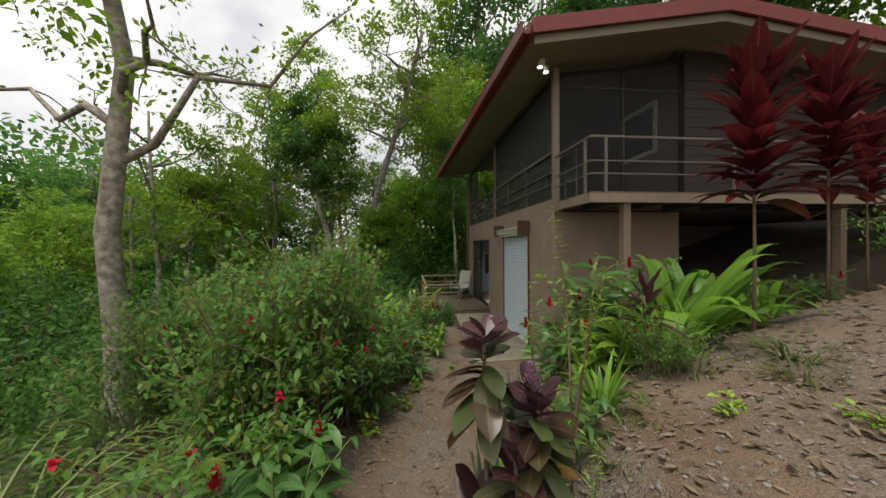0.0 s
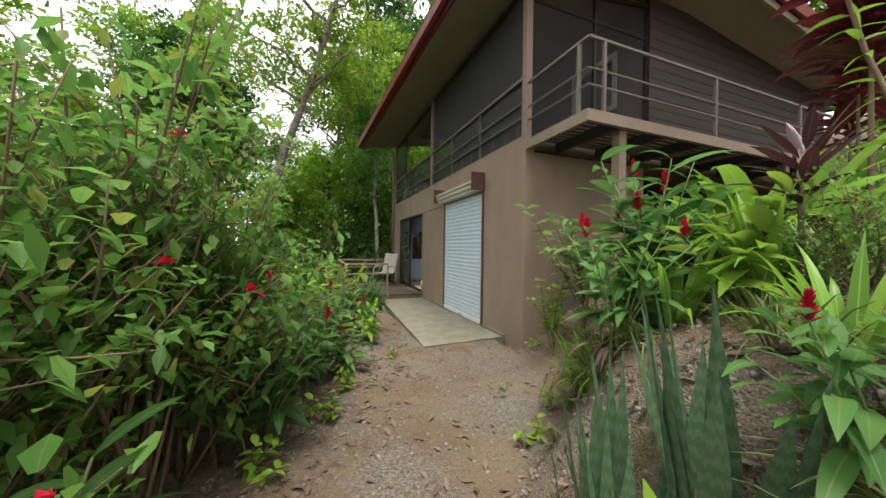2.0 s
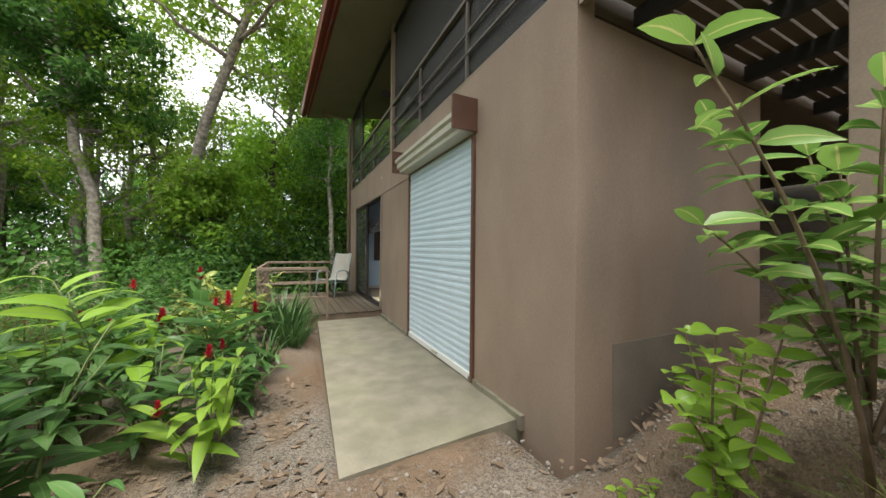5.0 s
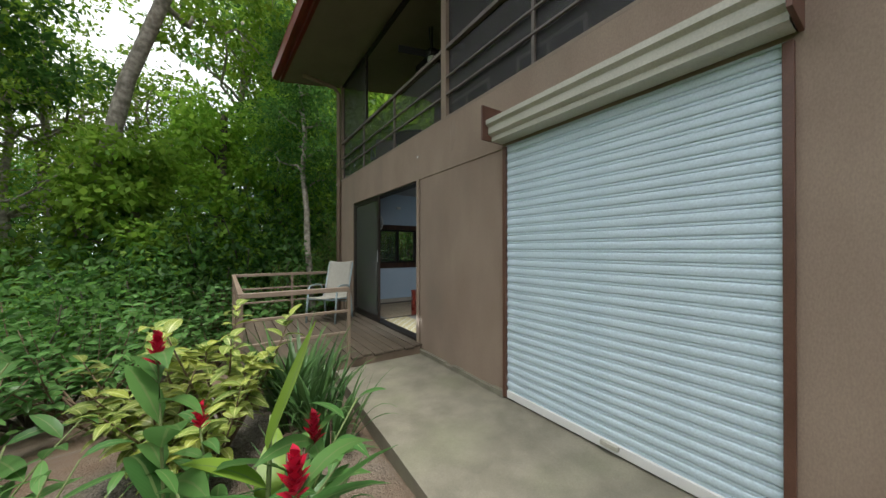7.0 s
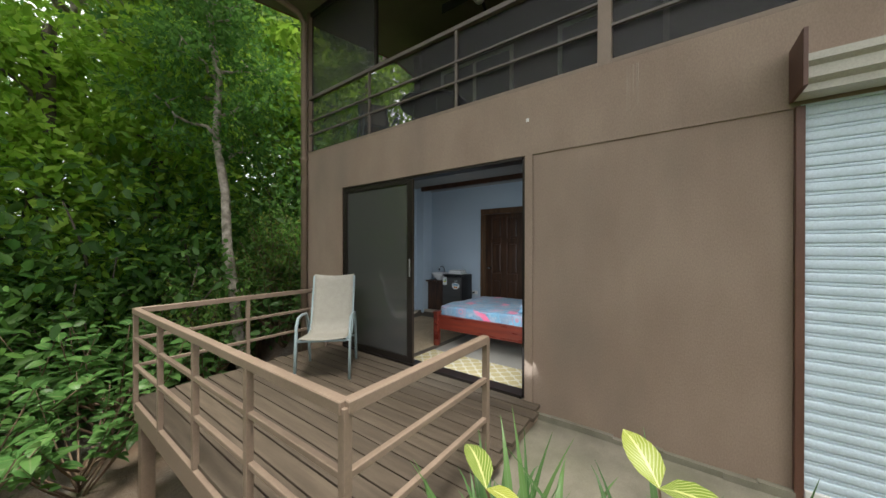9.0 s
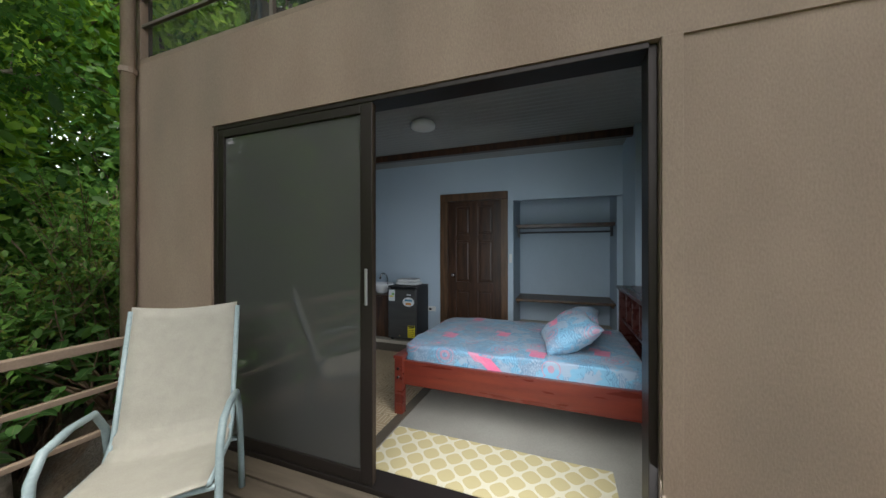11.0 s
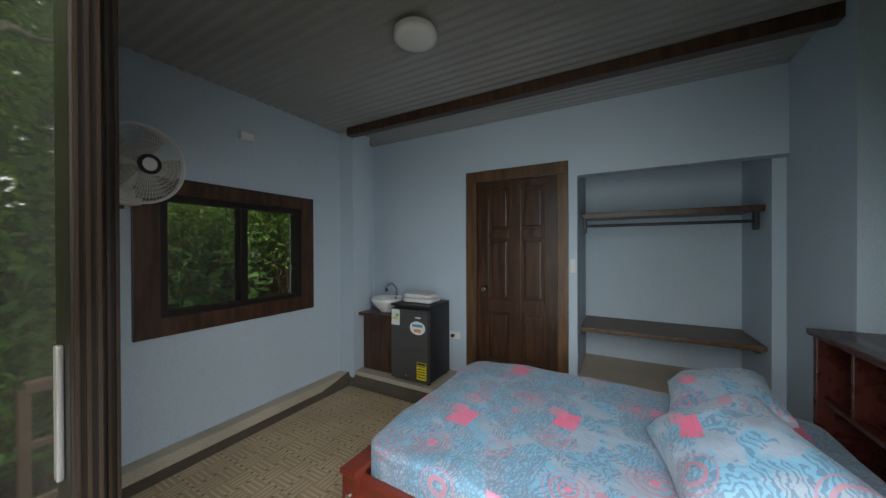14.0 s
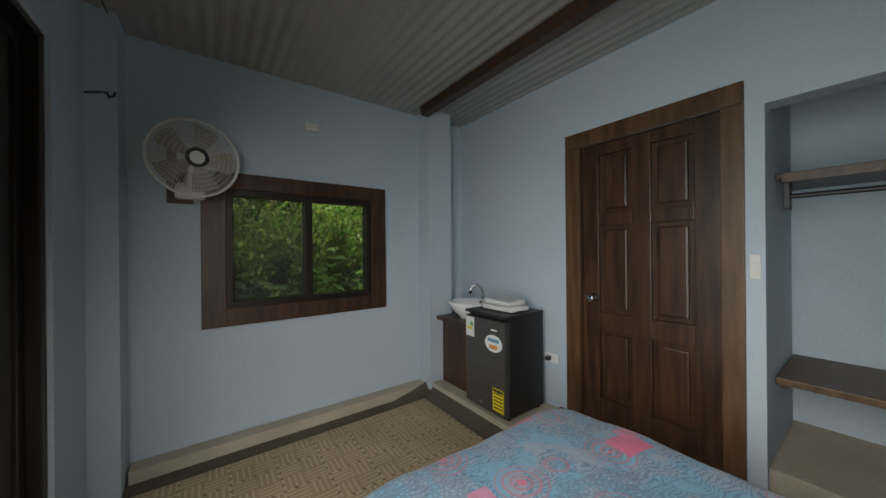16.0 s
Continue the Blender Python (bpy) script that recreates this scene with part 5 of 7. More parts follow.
# ---- small fittings ----
cl2 = thing("ceiling_lamp", (3.98, 11.38, 2.585), "round opal ceiling lamp, unlit", "ceiling lamp")
part("base", lathe(bmesh.new(), [(0, 0), (0.1, 0.0), (0.1, -0.02), (0, -0.02)], sides=28), M_WHITE, cl2)
part("shade", lathe(bmesh.new(), [(0.118, -0.015), (0.122, -0.03), (0.118, -0.055), (0.09, -0.066), (0.0, -0.07)], sides=32), M_LAMP, cl2, smooth=True)
sw = thing("light_switch", (5.47, 10.755, 1.22), "white wall switch beside the closet", "switch")
part("plate", bx(-0.01, 0.003, -0.02, 0.02, -0.06, 0.06, 0.004), M_WHITE, sw)
part("rocker", bx(-0.016, -0.01, -0.01, 0.01, -0.02, 0.02, 0.002), M_WHITE, sw)
so = thing("wall_socket", (5.47, 11.9, 0.47), "white wall socket with a black plug", "socket")
part("plate", bx(-0.01, 0.003, -0.06, 0.06, -0.035, 0.035, 0.004), M_WHITE, so)
part("plug", bx(-0.05, -0.011, 0.0, 0.03, -0.015, 0.015, 0.005), M_BLACK, so)
bxw = thing("junction_box", (3.97, 13.0, 2.27), "small white box high on the wall", "junction box")
part("cover", bx(-0.05, 0.05, -0.03, 0.008, -0.03, 0.03, 0.006), M_WHITE, bxw)
hk = thing("wall_hook", (2.9, 12.79, 2.12), "black wrought hook on the corner column", "hook")
part("hook", rod(bmesh.new(), [(-0.08, 0.01, 0.02), (0.0, -0.06, 0.015), (0.02, -0.1, 0.0), (0.03, -0.115, -0.025), (0.05, -0.13, -0.02), (0.055, -0.135, 0.0)], 0.006, 8), M_BLACK, hk)


# ---- plant tools ----
def mesh_from(name, verts, faces, uvs, material, smooth=True):
    me = bpy.data.meshes.new(name)
    me.from_pydata(verts.tolist() if isinstance(verts, np.ndarray) else verts, [], faces.tolist() if isinstance(faces, np.ndarray) else faces)
    if uvs is not None:
        lay = me.uv_layers.new(name="UVMap")
        idx = np.empty(len(me.loops), dtype=np.int32)
        me.loops.foreach_get("vertex_index", idx)
        lay.data.foreach_set("uv", np.asarray(uvs, dtype=np.float32)[idx].ravel())
    me.materials.append(material)
    me.polygons.foreach_set("use_smooth", [smooth] * len(me.polygons))
    return me


def unit(a):
    return a / np.maximum(np.linalg.norm(a, axis=-1, keepdims=True), 1e-9)


def blades(P, D, L, W, segs=4, droop=0.2, fold=0.25, shape="lance", wave=0.0, twist=None):
    """Many leaves at once: bases P, directions D, lengths L, widths W. Returns verts, faces, uvs."""
    P, D = np.asarray(P, float), unit(np.asarray(D, float))
    n = len(P)
    L, W = np.broadcast_to(np.asarray(L, float), n), np.broadcast_to(np.asarray(W, float), n)
    dr = np.broadcast_to(np.asarray(droop, float), n)
    up = np.tile(np.array([0.0, 0.0, 1.0]), (n, 1))
    S = np.cross(D, up)
    bad = np.linalg.norm(S, axis=1) < 0.05
    S[bad] = np.array([1.0, 0, 0])
    S = unit(S)
    if twist is not None:
        N0 = np.cross(S, D)
        S = S * np.cos(twist)[:, None] + N0 * np.sin(twist)[:, None]
    N = np.cross(S, D)
    t = np.linspace(0, 1, segs + 1)
    if shape == "lance":
        w = np.sin(np.pi * np.clip(t, 0.0, 1) ** 0.8) ** 0.8 + 0.05 * (1 - t)
    elif shape == "spoon":
        w = 0.1 * (1 - t) + np.sin(np.pi * np.clip(t, 0, 1) ** 1.3) ** 0.55
    elif shape == "oval":
        w = np.sin(np.pi * np.clip(t * 0.96 + 0.04, 0, 1) ** 0.9) ** 0.6
    else:
        w = (1 - t ** 2.5) * (0.55 + 0.45 * np.sin(np.pi * np.clip(t * 1.2, 0, 1)))
    w[-1] = 0.03
    V = np.zeros((n, segs + 1, 3, 3))
    for i, ti in enumerate(t):
        c = P + D * (L * ti)[:, None]
        c[:, 2] -= dr * L * ti ** 2
        wob = wave * W * math.sin(ti * 9.0)
        side = S * (W * w[i] / 2)[:, None]
        lift = N * (W * w[i] / 2 * fold + wob)[:, None]
        V[:, i, 0], V[:, i, 1], V[:, i, 2] = c - side + lift, c, c + side + lift
    k = np.arange(n)[:, None] * (segs + 1) * 3
    F = []
    for i in range(segs):
        for j in range(2):
            a = i * 3 + j
            F.append(np.stack([k[:, 0] + a, k[:, 0] + a + 1, k[:, 0] + a + 4, k[:, 0] + a + 3], 1))
    uv = np.zeros((n, segs + 1, 3, 2))
    uv[..., 0] = np.array([0, 0.5, 1.0])
    uv[..., 1] = t[None, :, None]
    return V.reshape(-1, 3), np.concatenate(F), uv.reshape(-1, 2)


def flakes(P, D, L, W, fold=0.3, rng=None):
    """Small leaves, two triangles each, folded on the midrib."""
    P, D = np.asarray(P, float), unit(np.asarray(D, float))
    n = len(P)
    R = rng.normal(size=(n, 3))
    R[:, 2] = np.abs(R[:, 2]) + 0.6
    S = unit(np.cross(D, R))
    N = np.cross(S, D)
    L, W = np.broadcast_to(L, n)[:, None], np.broadcast_to(W, n)[:, None]
    V = np.stack([P, P + D * L * 0.45 - S * W / 2 + N * W * fold / 2, P + D * L, P + D * L * 0.45 + S * W / 2 + N * W * fold / 2], 1)
    k = np.arange(n)[:, None] * 4
    F = np.concatenate([k + np.array([[0, 2, 1]]), k + np.array([[0, 3, 2]])])
    uv = np.tile(np.array([[0.5, 0], [0, 0.5], [0.5, 1], [1, 0.5]]), (n, 1))
    return V.reshape(-1, 3), F, uv


def leaflets(P, D, L, W, fold=0.3, rng=None):
    """Pointed oval leaves of two folded halves."""
    P, D = np.asarray(P, float), unit(np.asarray(D, float))
    n = len(P)
    R = rng.normal(size=(n, 3))
    R[:, 2] = np.abs(R[:, 2]) + 0.6
    S = unit(np.cross(D, R))
    N = np.cross(S, D)
    L, W = np.broadcast_to(L, n)[:, None], np.broadcast_to(W, n)[:, None]
    lift = N * W * fold / 2
    V = np.stack([P, P + D * L * 0.28 - S * W * 0.45 + lift, P + D * L * 0.68 - S * W * 0.38 + lift, P + D * L, P + D * L * 0.68 + S * W * 0.38 + lift, P + D * L * 0.28 + S * W * 0.45 + lift], 1)
    k = np.arange(n)[:, None] * 6
    F = np.concatenate([k + np.array([[0, 3, 2, 1]]), k + np.array([[0, 5, 4, 3]])])
    uv = np.tile(np.array([[0.5, 0], [0, 0.28], [0, 0.68], [0.5, 1], [1, 0.68], [1, 0.28]]), (n, 1))
    return V.reshape(-1, 3), F, uv


def leaf_part(name, data, material, parent, label=""):
    ob = new(name, mesh_from(name, *data, material))
    ob.parent = parent
    return tagged(ob, label)


def leaf_parts(data, per, faces_per, material, parent, name="leaf"):
    """Each blade of a plant as a part of its own."""
    v, f, u = data
    n = len(v) // per
    f = np.asarray(f)
    for k in range(n):
        own = f[((f >= k * per) & (f < (k + 1) * per)).all(1)] - k * per
        ob = new(name, mesh_from(name, v[k * per:(k + 1) * per], own, u[k * per:(k + 1) * per], material))
        ob.parent = parent


def stem_part(name, paths, material, parent, label="", sides=6):
    bm = bmesh.new()
    for pts, rad in paths:
        rod(bm, pts, rad, sides)
    return part(name, bm, material, parent, label, True)


M_BARK = surface("pale_mottled_bark", (0.19, 0.165, 0.13), (0.38, 0.34, 0.285), 11, 0.9, 0.8, fine=70, stain=0.9, stain_color=(0.10, 0.09, 0.065), stain_scale=6, random_mix=0.15)
M_DARKBARK = surface("dark_bark", (0.085, 0.07, 0.05), (0.14, 0.115, 0.085), 9, 0.9, 0.6, fine=60, stain=0.5, stain_scale=5, random_mix=0.2)
M_TWIG = surface("brown_twig", (0.13, 0.085, 0.05), (0.19, 0.135, 0.085), 12, 0.85, 0.3)
M_CANE = surface("green_cane", (0.12, 0.16, 0.05), (0.17, 0.21, 0.07), 12, 0.6, 0.15)
M_FOREST = leafy("forest_leaf", (0.05, 0.14, 0.03), (0.14, 0.29, 0.06), trans=0.6, gloss=0.5, spread=0.35)
M_FORESTLIGHT = leafy("sunlit_vine_leaf", (0.15, 0.30, 0.03), (0.33, 0.50, 0.07), trans=0.6, gloss=0.5, spread=0.25)
M_YELLOWLEAF = leafy("yellow_green_tree_leaf", (0.11, 0.23, 0.02), (0.27, 0.40, 0.04), trans=0.55, gloss=0.5, spread=0.2)
M_SHRUB = leafy("shrub_leaf", (0.08, 0.20, 0.042), (0.195, 0.37, 0.075), trans=0.58, gloss=0.45, rib=(0.16, 0.22, 0.08), warm=(0.24, 0.25, 0.05))
M_GINGER = leafy("ginger_leaf", (0.058, 0.15, 0.038), (0.12, 0.25, 0.065), rib=(0.17, 0.25, 0.09), trans=0.42, gloss=0.34, veins=0.12, vein_color=(0.12, 0.22, 0.07))
M_GINGERLIGHT = leafy("young_ginger_leaf", (0.19, 0.34, 0.035), (0.29, 0.45, 0.06), rib=(0.24, 0.36, 0.10), trans=0.45, gloss=0.35)
M_REDLEAF = leafy("red_cordyline_leaf", (0.05, 0.010, 0.012), (0.14, 0.018, 0.022), rib=(0.16, 0.03, 0.035), trans=0.3, gloss=0.22, spread=0.35)
M_BROWNLEAF = leafy("bronze_green_cordyline_leaf", (0.062, 0.028, 0.022), (0.085, 0.13, 0.045), rib=(0.12, 0.09, 0.045), trans=0.25, gloss=0.24, spread=0.4, veins=0.25, vein_color=(0.09, 0.10, 0.045), warm=(0.15, 0.065, 0.022))
M_PURPLELEAF = leafy("purple_cordyline_leaf", (0.045, 0.026, 0.03), (0.088, 0.034, 0.034), rib=(0.11, 0.05, 0.05), trans=0.25, gloss=0.26)
M_SNAKE = leafy("snake_plant_leaf", (0.055, 0.12, 0.055), (0.075, 0.145, 0.065), trans=0.1, gloss=0.4, bands=0.55, vein_color=(0.14, 0.19, 0.13))
M_STRAP = leafy("strap_leaf", (0.05, 0.12, 0.035), (0.09, 0.17, 0.05), rib=(0.11, 0.19, 0.07), trans=0.3, gloss=0.4)
M_VEINED = leafy("yellow_veined_leaf", (0.10, 0.19, 0.03), (0.28, 0.32, 0.035), rib=(0.52, 0.54, 0.22), trans=0.35, gloss=0.38, veins=0.7, vein_color=(0.48, 0.50, 0.22))
M_VARIEG = leafy("cream_blotched_leaf", (0.11, 0.25, 0.05), (0.22, 0.38, 0.08), rib=(0.45, 0.48, 0.18), trans=0.38, gloss=0.4, veins=0.18, vein_color=(0.42, 0.45, 0.18))
M_PLEAT = leafy("pleated_palm_grass_leaf", (0.11, 0.25, 0.03), (0.24, 0.44, 0.055), rib=(0.26, 0.42, 0.1), trans=0.5, gloss=0.33)
M_GRASS = leafy("grass_blade", (0.09, 0.13, 0.035), (0.17, 0.22, 0.06), trans=0.35, gloss=0.55)
M_STRIPE = leafy("striped_grass_leaf", (0.16, 0.22, 0.06), (0.22, 0.28, 0.08), trans=0.35, edge=(0.60, 0.58, 0.30))
M_DRY = leafy("dry_leaf", (0.12, 0.085, 0.055), (0.27, 0.20, 0.14), trans=0.15, gloss=0.75, spread=0.3)
M_REDFLOWER = leafy("red_flower_bract", (0.34, 0.006, 0.022), (0.52, 0.015, 0.05), trans=0.3, gloss=0.4)
M_PINKFLOWER = leafy("pink_bromeliad_leaf", (0.55, 0.02, 0.13), (0.70, 0.05, 0.22), trans=0.3, gloss=0.4)
M_YELLOWFALL = leafy("fallen_yellow_leaf", (0.6, 0.38, 0.02), (0.7, 0.45, 0.04), trans=0.2, gloss=0.6)
M_PALM = leafy("palm_leaflet", (0.06, 0.12, 0.025), (0.13, 0.20, 0.05), trans=0.35, gloss=0.4)

RNG = np.random.default_rng(7)


def sphere_dirs(n, rng, up=0.0):
    d = unit(rng.normal(size=(n, 3)))
    d[:, 2] += up
    return unit(d)


def clumps(centres, radii, per, rng, length, width, squash=0.7, up=0.15, kind=flakes):
    """Leaves in clumps about centres, pointing outward and a little up."""
    n = len(centres)
    C = np.repeat(np.asarray(centres, float), per, 0)
    R = np.repeat(np.broadcast_to(np.asarray(radii, float), n), per)
    d = sphere_dirs(n * per, rng)
    r = R * rng.random(n * per) ** 0.45
    P = C + d * r[:, None] * np.array([1, 1, squash])
    D = d * 0.8 + sphere_dirs(n * per, rng) * 0.8
    D[:, 2] += up - 0.25
    L = length * (0.6 + 0.8 * rng.random(n * per))
    return kind(P, D, L, L * width, rng=rng)


def limb(a, b, r0, r1, rng, n=6, wob=0.12):
    a, b = np.array(a, float), np.array(b, float)
    ln = np.linalg.norm(b - a)
    pts, rad = [], []
    for i in range(n + 1):
        t = i / n
        p = a + (b - a) * t + rng.normal(size=3) * wob * ln * 0.12 * (0 < i < n)
        pts.append(tuple(p))
        rad.append(r0 + (r1 - r0) * t)
    return pts, rad


def tree(name, at, height, trunk_r, spread, crown_lo, seed, leaf_mat, bark, label, leaf=0.28, n_limbs=9, per=55, lean=(0, 0), sub=5, clump_r=0.9, category="tree", group="", flat=0.7):
    rng = np.random.default_rng(seed)
    tr = thing(name, at, label, category, group)
    top = np.array([lean[0], lean[1], height * 0.86])
    main, rad = limb((0, 0, -0.6), top, trunk_r, trunk_r * 0.35, rng, 9, 0.05)
    paths, cents = [(main, rad)], []
    for i in range(n_limbs):
        t = crown_lo + (0.98 - crown_lo) * (i + rng.random() * 0.6) / n_limbs
        k = min(len(main) - 2, int(t * (len(main) - 1)))
        f = t * (len(main) - 1) - k
        a = np.array(main[k]) * (1 - f) + np.array(main[k + 1]) * f
        az = i * 2.4 + rng.random()
        ln = spread * (0.55 + 0.55 * rng.random()) * (1.1 - 0.5 * (t - crown_lo) / max(0.05, 1 - crown_lo))
        b = a + np.array([math.cos(az) * ln, math.sin(az) * ln, ln * (0.25 + 0.6 * rng.random())])
        p, r = limb(a, b, trunk_r * (0.5 - 0.25 * t), trunk_r * 0.06, rng, 5, 0.35)
        paths.append((p, r))
        for j in range(sub):
            q = np.array(p[2 + j % 4]) + rng.normal(size=3) * spread * 0.22
            cents.append(q)
            if j % 2 == 0:
                paths.append(limb(p[2 + j % 3], q, trunk_r * 0.09, trunk_r * 0.03, rng, 3, 0.3))
        cents.append(b)
    cents += [top + rng.normal(size=3) * spread * 0.25 + np.array([0, 0, height * 0.07]) for _ in range(4)]
    stem_part("trunk", paths, bark, tr, sides=7)
    leaf_part("crown", clumps(cents, clump_r * (0.6 + 0.8 * rng.random(len(cents))), per, rng, leaf, 0.5, flat), leaf_mat, tr)
    return tr


def place(ob, x, y, z=None, turn=0.0, size=1.0):
    ob.scale = (size,) * 3
    c = copy_thing(ob, pose(x, y, ground_z(x, y) if z is None else z, 0, 0, turn))
    return c


def put_at(ob, x, y, z=None, turn=0.0, size=1.0):
    ob.location, ob.rotation_euler, ob.scale = (x, y, ground_z(x, y) if z is None else z), (0, 0, radians(turn)), (size,) * 3
    return ob


# ---- forest ----
kinds = [
    tree("forest_tree", (0, 0, 0), 11.0, 0.2, 3.0, 0.3, 11, M_FOREST, M_DARKBARK, "dense green jungle tree with dark trunk", 0.225, 13, 112, group="jungle trees", clump_r=0.78, flat=0.6),
    tree("forest_tree", (0, 0, 0), 15.0, 0.26, 3.6, 0.4, 12, M_FOREST, M_BARK, "tall green jungle tree with pale trunk", 0.235, 14, 112, group="jungle trees", clump_r=0.85, flat=0.6),
    tree("forest_tree", (0, 0, 0), 9.0, 0.16, 2.6, 0.15, 13, M_FORESTLIGHT, M_DARKBARK, "vine-covered jungle tree in bright green leaf", 0.215, 15, 115, group="jungle trees", clump_r=0.75, flat=0.65),
    tree("forest_tree", (0, 0, 0), 14.0, 0.2, 3.4, 0.55, 14, M_YELLOWLEAF, M_BARK, "airy tree with yellow-green leaves", 0.19, 11, 80, group="jungle trees", clump_r=0.7, flat=0.5),
]


def undergrowth(seed, size, n, mat, leaf, label):
    rng = np.random.default_rng(seed)
    b = thing("understory_bush", (0, 0, 0), label, "bush", "jungle undergrowth")
    cents = [np.array([*(np.clip(rng.normal(size=2), -1.3, 1.3) * size * 0.42), size * (0.15 + 0.95 * rng.random())]) for _ in range(n)]
    stem_part("branchwork", [limb((0, 0, -0.2), c, 0.04, 0.008, rng, 4, 0.3) for c in cents[: n // 2]], M_DARKBARK, b, sides=5)
    leaf_part("foliage", clumps(cents, size * 0.3, 74, rng, leaf * 1.1, 0.5, 0.8, kind=leaflets), mat, b)
    return b


bushes = [undergrowth(21, 2.4, 30, M_FOREST, 0.13, "dense dark green jungle undergrowth"), undergrowth(22, 2.0, 26, M_SHRUB, 0.125, "green leafy jungle undergrowth"), undergrowth(23, 2.8, 32, M_FOREST, 0.135, "dense vine-draped green jungle undergrowth")]

prng = np.random.default_rng(5)


def grow(k, x, y, s, stock, used):
    if not used[k]:
        used[k] = True
        return put_at(stock[k], x, y, None, prng.random() * 360, s)
    turn = prng.random() * 360
    return place_scaled(stock[k], x, y, turn, s)


def place_scaled(ob, x, y, turn, s):
    old = ob.scale.copy()
    ob.scale = (s,) * 3
    c = copy_thing(ob, pose(x, y, ground_z(x, y) - 0.05, 0, 0, turn))
    ob.scale = old
    return c


used_t, used_b = [False] * 4, [False] * 3
# (x, y, size, kind) for the trees that shape the skyline
for x, y, s, k in ((-1.2, 25, 0.95, 2), (3.8, 21.5, 1.5, 2), (5.4, 24, 1.6, 1), (8, 23, 1.5, 0), (-5.6, 22, 0.58, 2), (-7.6, 26, 0.72, 0), (-10, 24, 0.78, 0), (-12, 29, 0.85, 1), (-8.8, 19, 0.5, 2), (-4.6, 19, 0.5, 2), (-2.2, 20.5, 0.58, 2), (2.2, 19.5, 0.9, 2), (-13, 20, 0.8, 0), (-15, 15, 0.78, 2), (-18, 20, 0.9, 0), (-17, 10, 0.75, 0), (-13.5, 11, 0.62, 2), (-21, 15, 0.9, 0), (-15, 6, 0.65, 0), (-18, 3, 0.6, 2), (-24, 24, 0.9, 0), (-26, 10, 0.8, 0), (-6, 31, 1.0, 3), (-2.4, 22.5, 0.75, 3), (-9.4, 22, 0.85, 3), (1.0, 21, 1.0, 3), (-11, 17, 0.65, 3), (6.4, 20, 1.0, 2), (8.2, 18.4, 0.9, 2), (10.5, 20, 1.3, 1), (12, 30, 1.5, 0), (4, 34, 1.6, 1), (-10, 38, 1.0, 0), (-18, 34, 0.95, 0), (14.5, 12, 1.2, 0), (16, 4, 1.2, 1), (-4.3, 17.0, 0.62, 3), (-10.5, 13, 0.55, 3), (-8.2, 20.5, 1.05, 3), (-5.0, 23.5, 1.0, 3), (-16, -2, 0.6, 0), (-12, -9, 0.7, 0), (-3, -16, 0.9, 0), (6, -16, 0.9, 1), (15, -6, 1.0, 0)):
    grow(k, x, y, s, kinds, used_t)
for x, y, s, k in ((-4.5, 14.5, 1.0, 0), (-1.3, 15.3, 1.0, 0), (0.9, 16.4, 1.0, 0), (2.6, 17.4, 1.0, 1), (4.3, 20.6, 1.0, 2), (6.2, 19.0, 1.1, 2), (-6.5, 13, 1.0, 2), (-8.5, 11, 1.1, 0), (-8, 8.5, 1.0, 1), (-9.5, 6, 1.1, 0), (-8.5, 3.5, 1.0, 2), (-9.5, 1, 1.0, 0), (-6.0, 10.5, 0.8, 0), (-6.6, 6.8, 0.8, 2), (-11, 17, 1.2, 0), (-7, 17.5, 1.2, 0), (-1.2, 17.0, 1.2, 0), (1.4, 18.0, 1.3, 2), (4.8, 19.6, 1.3, 2), (-12, 11, 1.2, 2), (-12.5, 3, 1.2, 0), (-2.8, 11.5, 0.7, 0), (-4.3, 11.9, 0.8, 1), (-4.6, 9.0, 0.62, 1), (8.6, 18.2, 1.1, 2), (-5.6, 4.9, 0.7, 1), (-6.4, 2.0, 0.7, 0), (-1.7, 12.7, 0.66, 2), (-5.5, 15.6, 1.2, 2), (-9.5, 14.5, 1.2, 0), (-12, 14, 1.3, 0), (-7.2, 15.0, 1.1, 1), (0.0, 17.2, 1.2, 0), (3.0, 19.2, 1.3, 2), (6.6, 19.2, 1.4, 2), (-10.5, 8.8, 1.1, 2), (-14, 8, 1.3, 0), (-11.5, 5.2, 1.0, 1), (-7.4, -1.5, 0.9, 0), (-10, -3, 1.1, 0)):
    grow(k, x, y, s, bushes, used_b)
# slender pale trees against the sky: base, height, trunk, lean, spread, where the crown begins
for x, y, h, r, lx, ly, s2, lo, sd in ((-3.75, 17.9, 16.5, 0.24, 4.5, -3.5, 3.2, 0.66, 31), (-5.3, 18.2, 17, 0.2, 0.4, 0.0, 3.2, 0.5, 32), (-3.0, 15.0, 12.5, 0.19, -2.4, 1.9, 2.4, 0.6, 35), (-8.2, 15, 10.5, 0.11, -0.5, 0.2, 2.2, 0.5, 33), (2.45, 14.9, 10.5, 0.11, -0.2, 1.6, 1.1, 0.5, 34)):
    tree("slender_tree", (x, y, ground_z(x, y)), h, r, s2, lo, sd, M_FOREST if sd in (34, 35) else M_YELLOWLEAF, M_BARK, "slender pale-trunked tree with thin open crown", 0.1 if sd == 34 else 0.17, 13, 130, (lx, ly), group="slender trees", clump_r=0.6, flat=0.5)


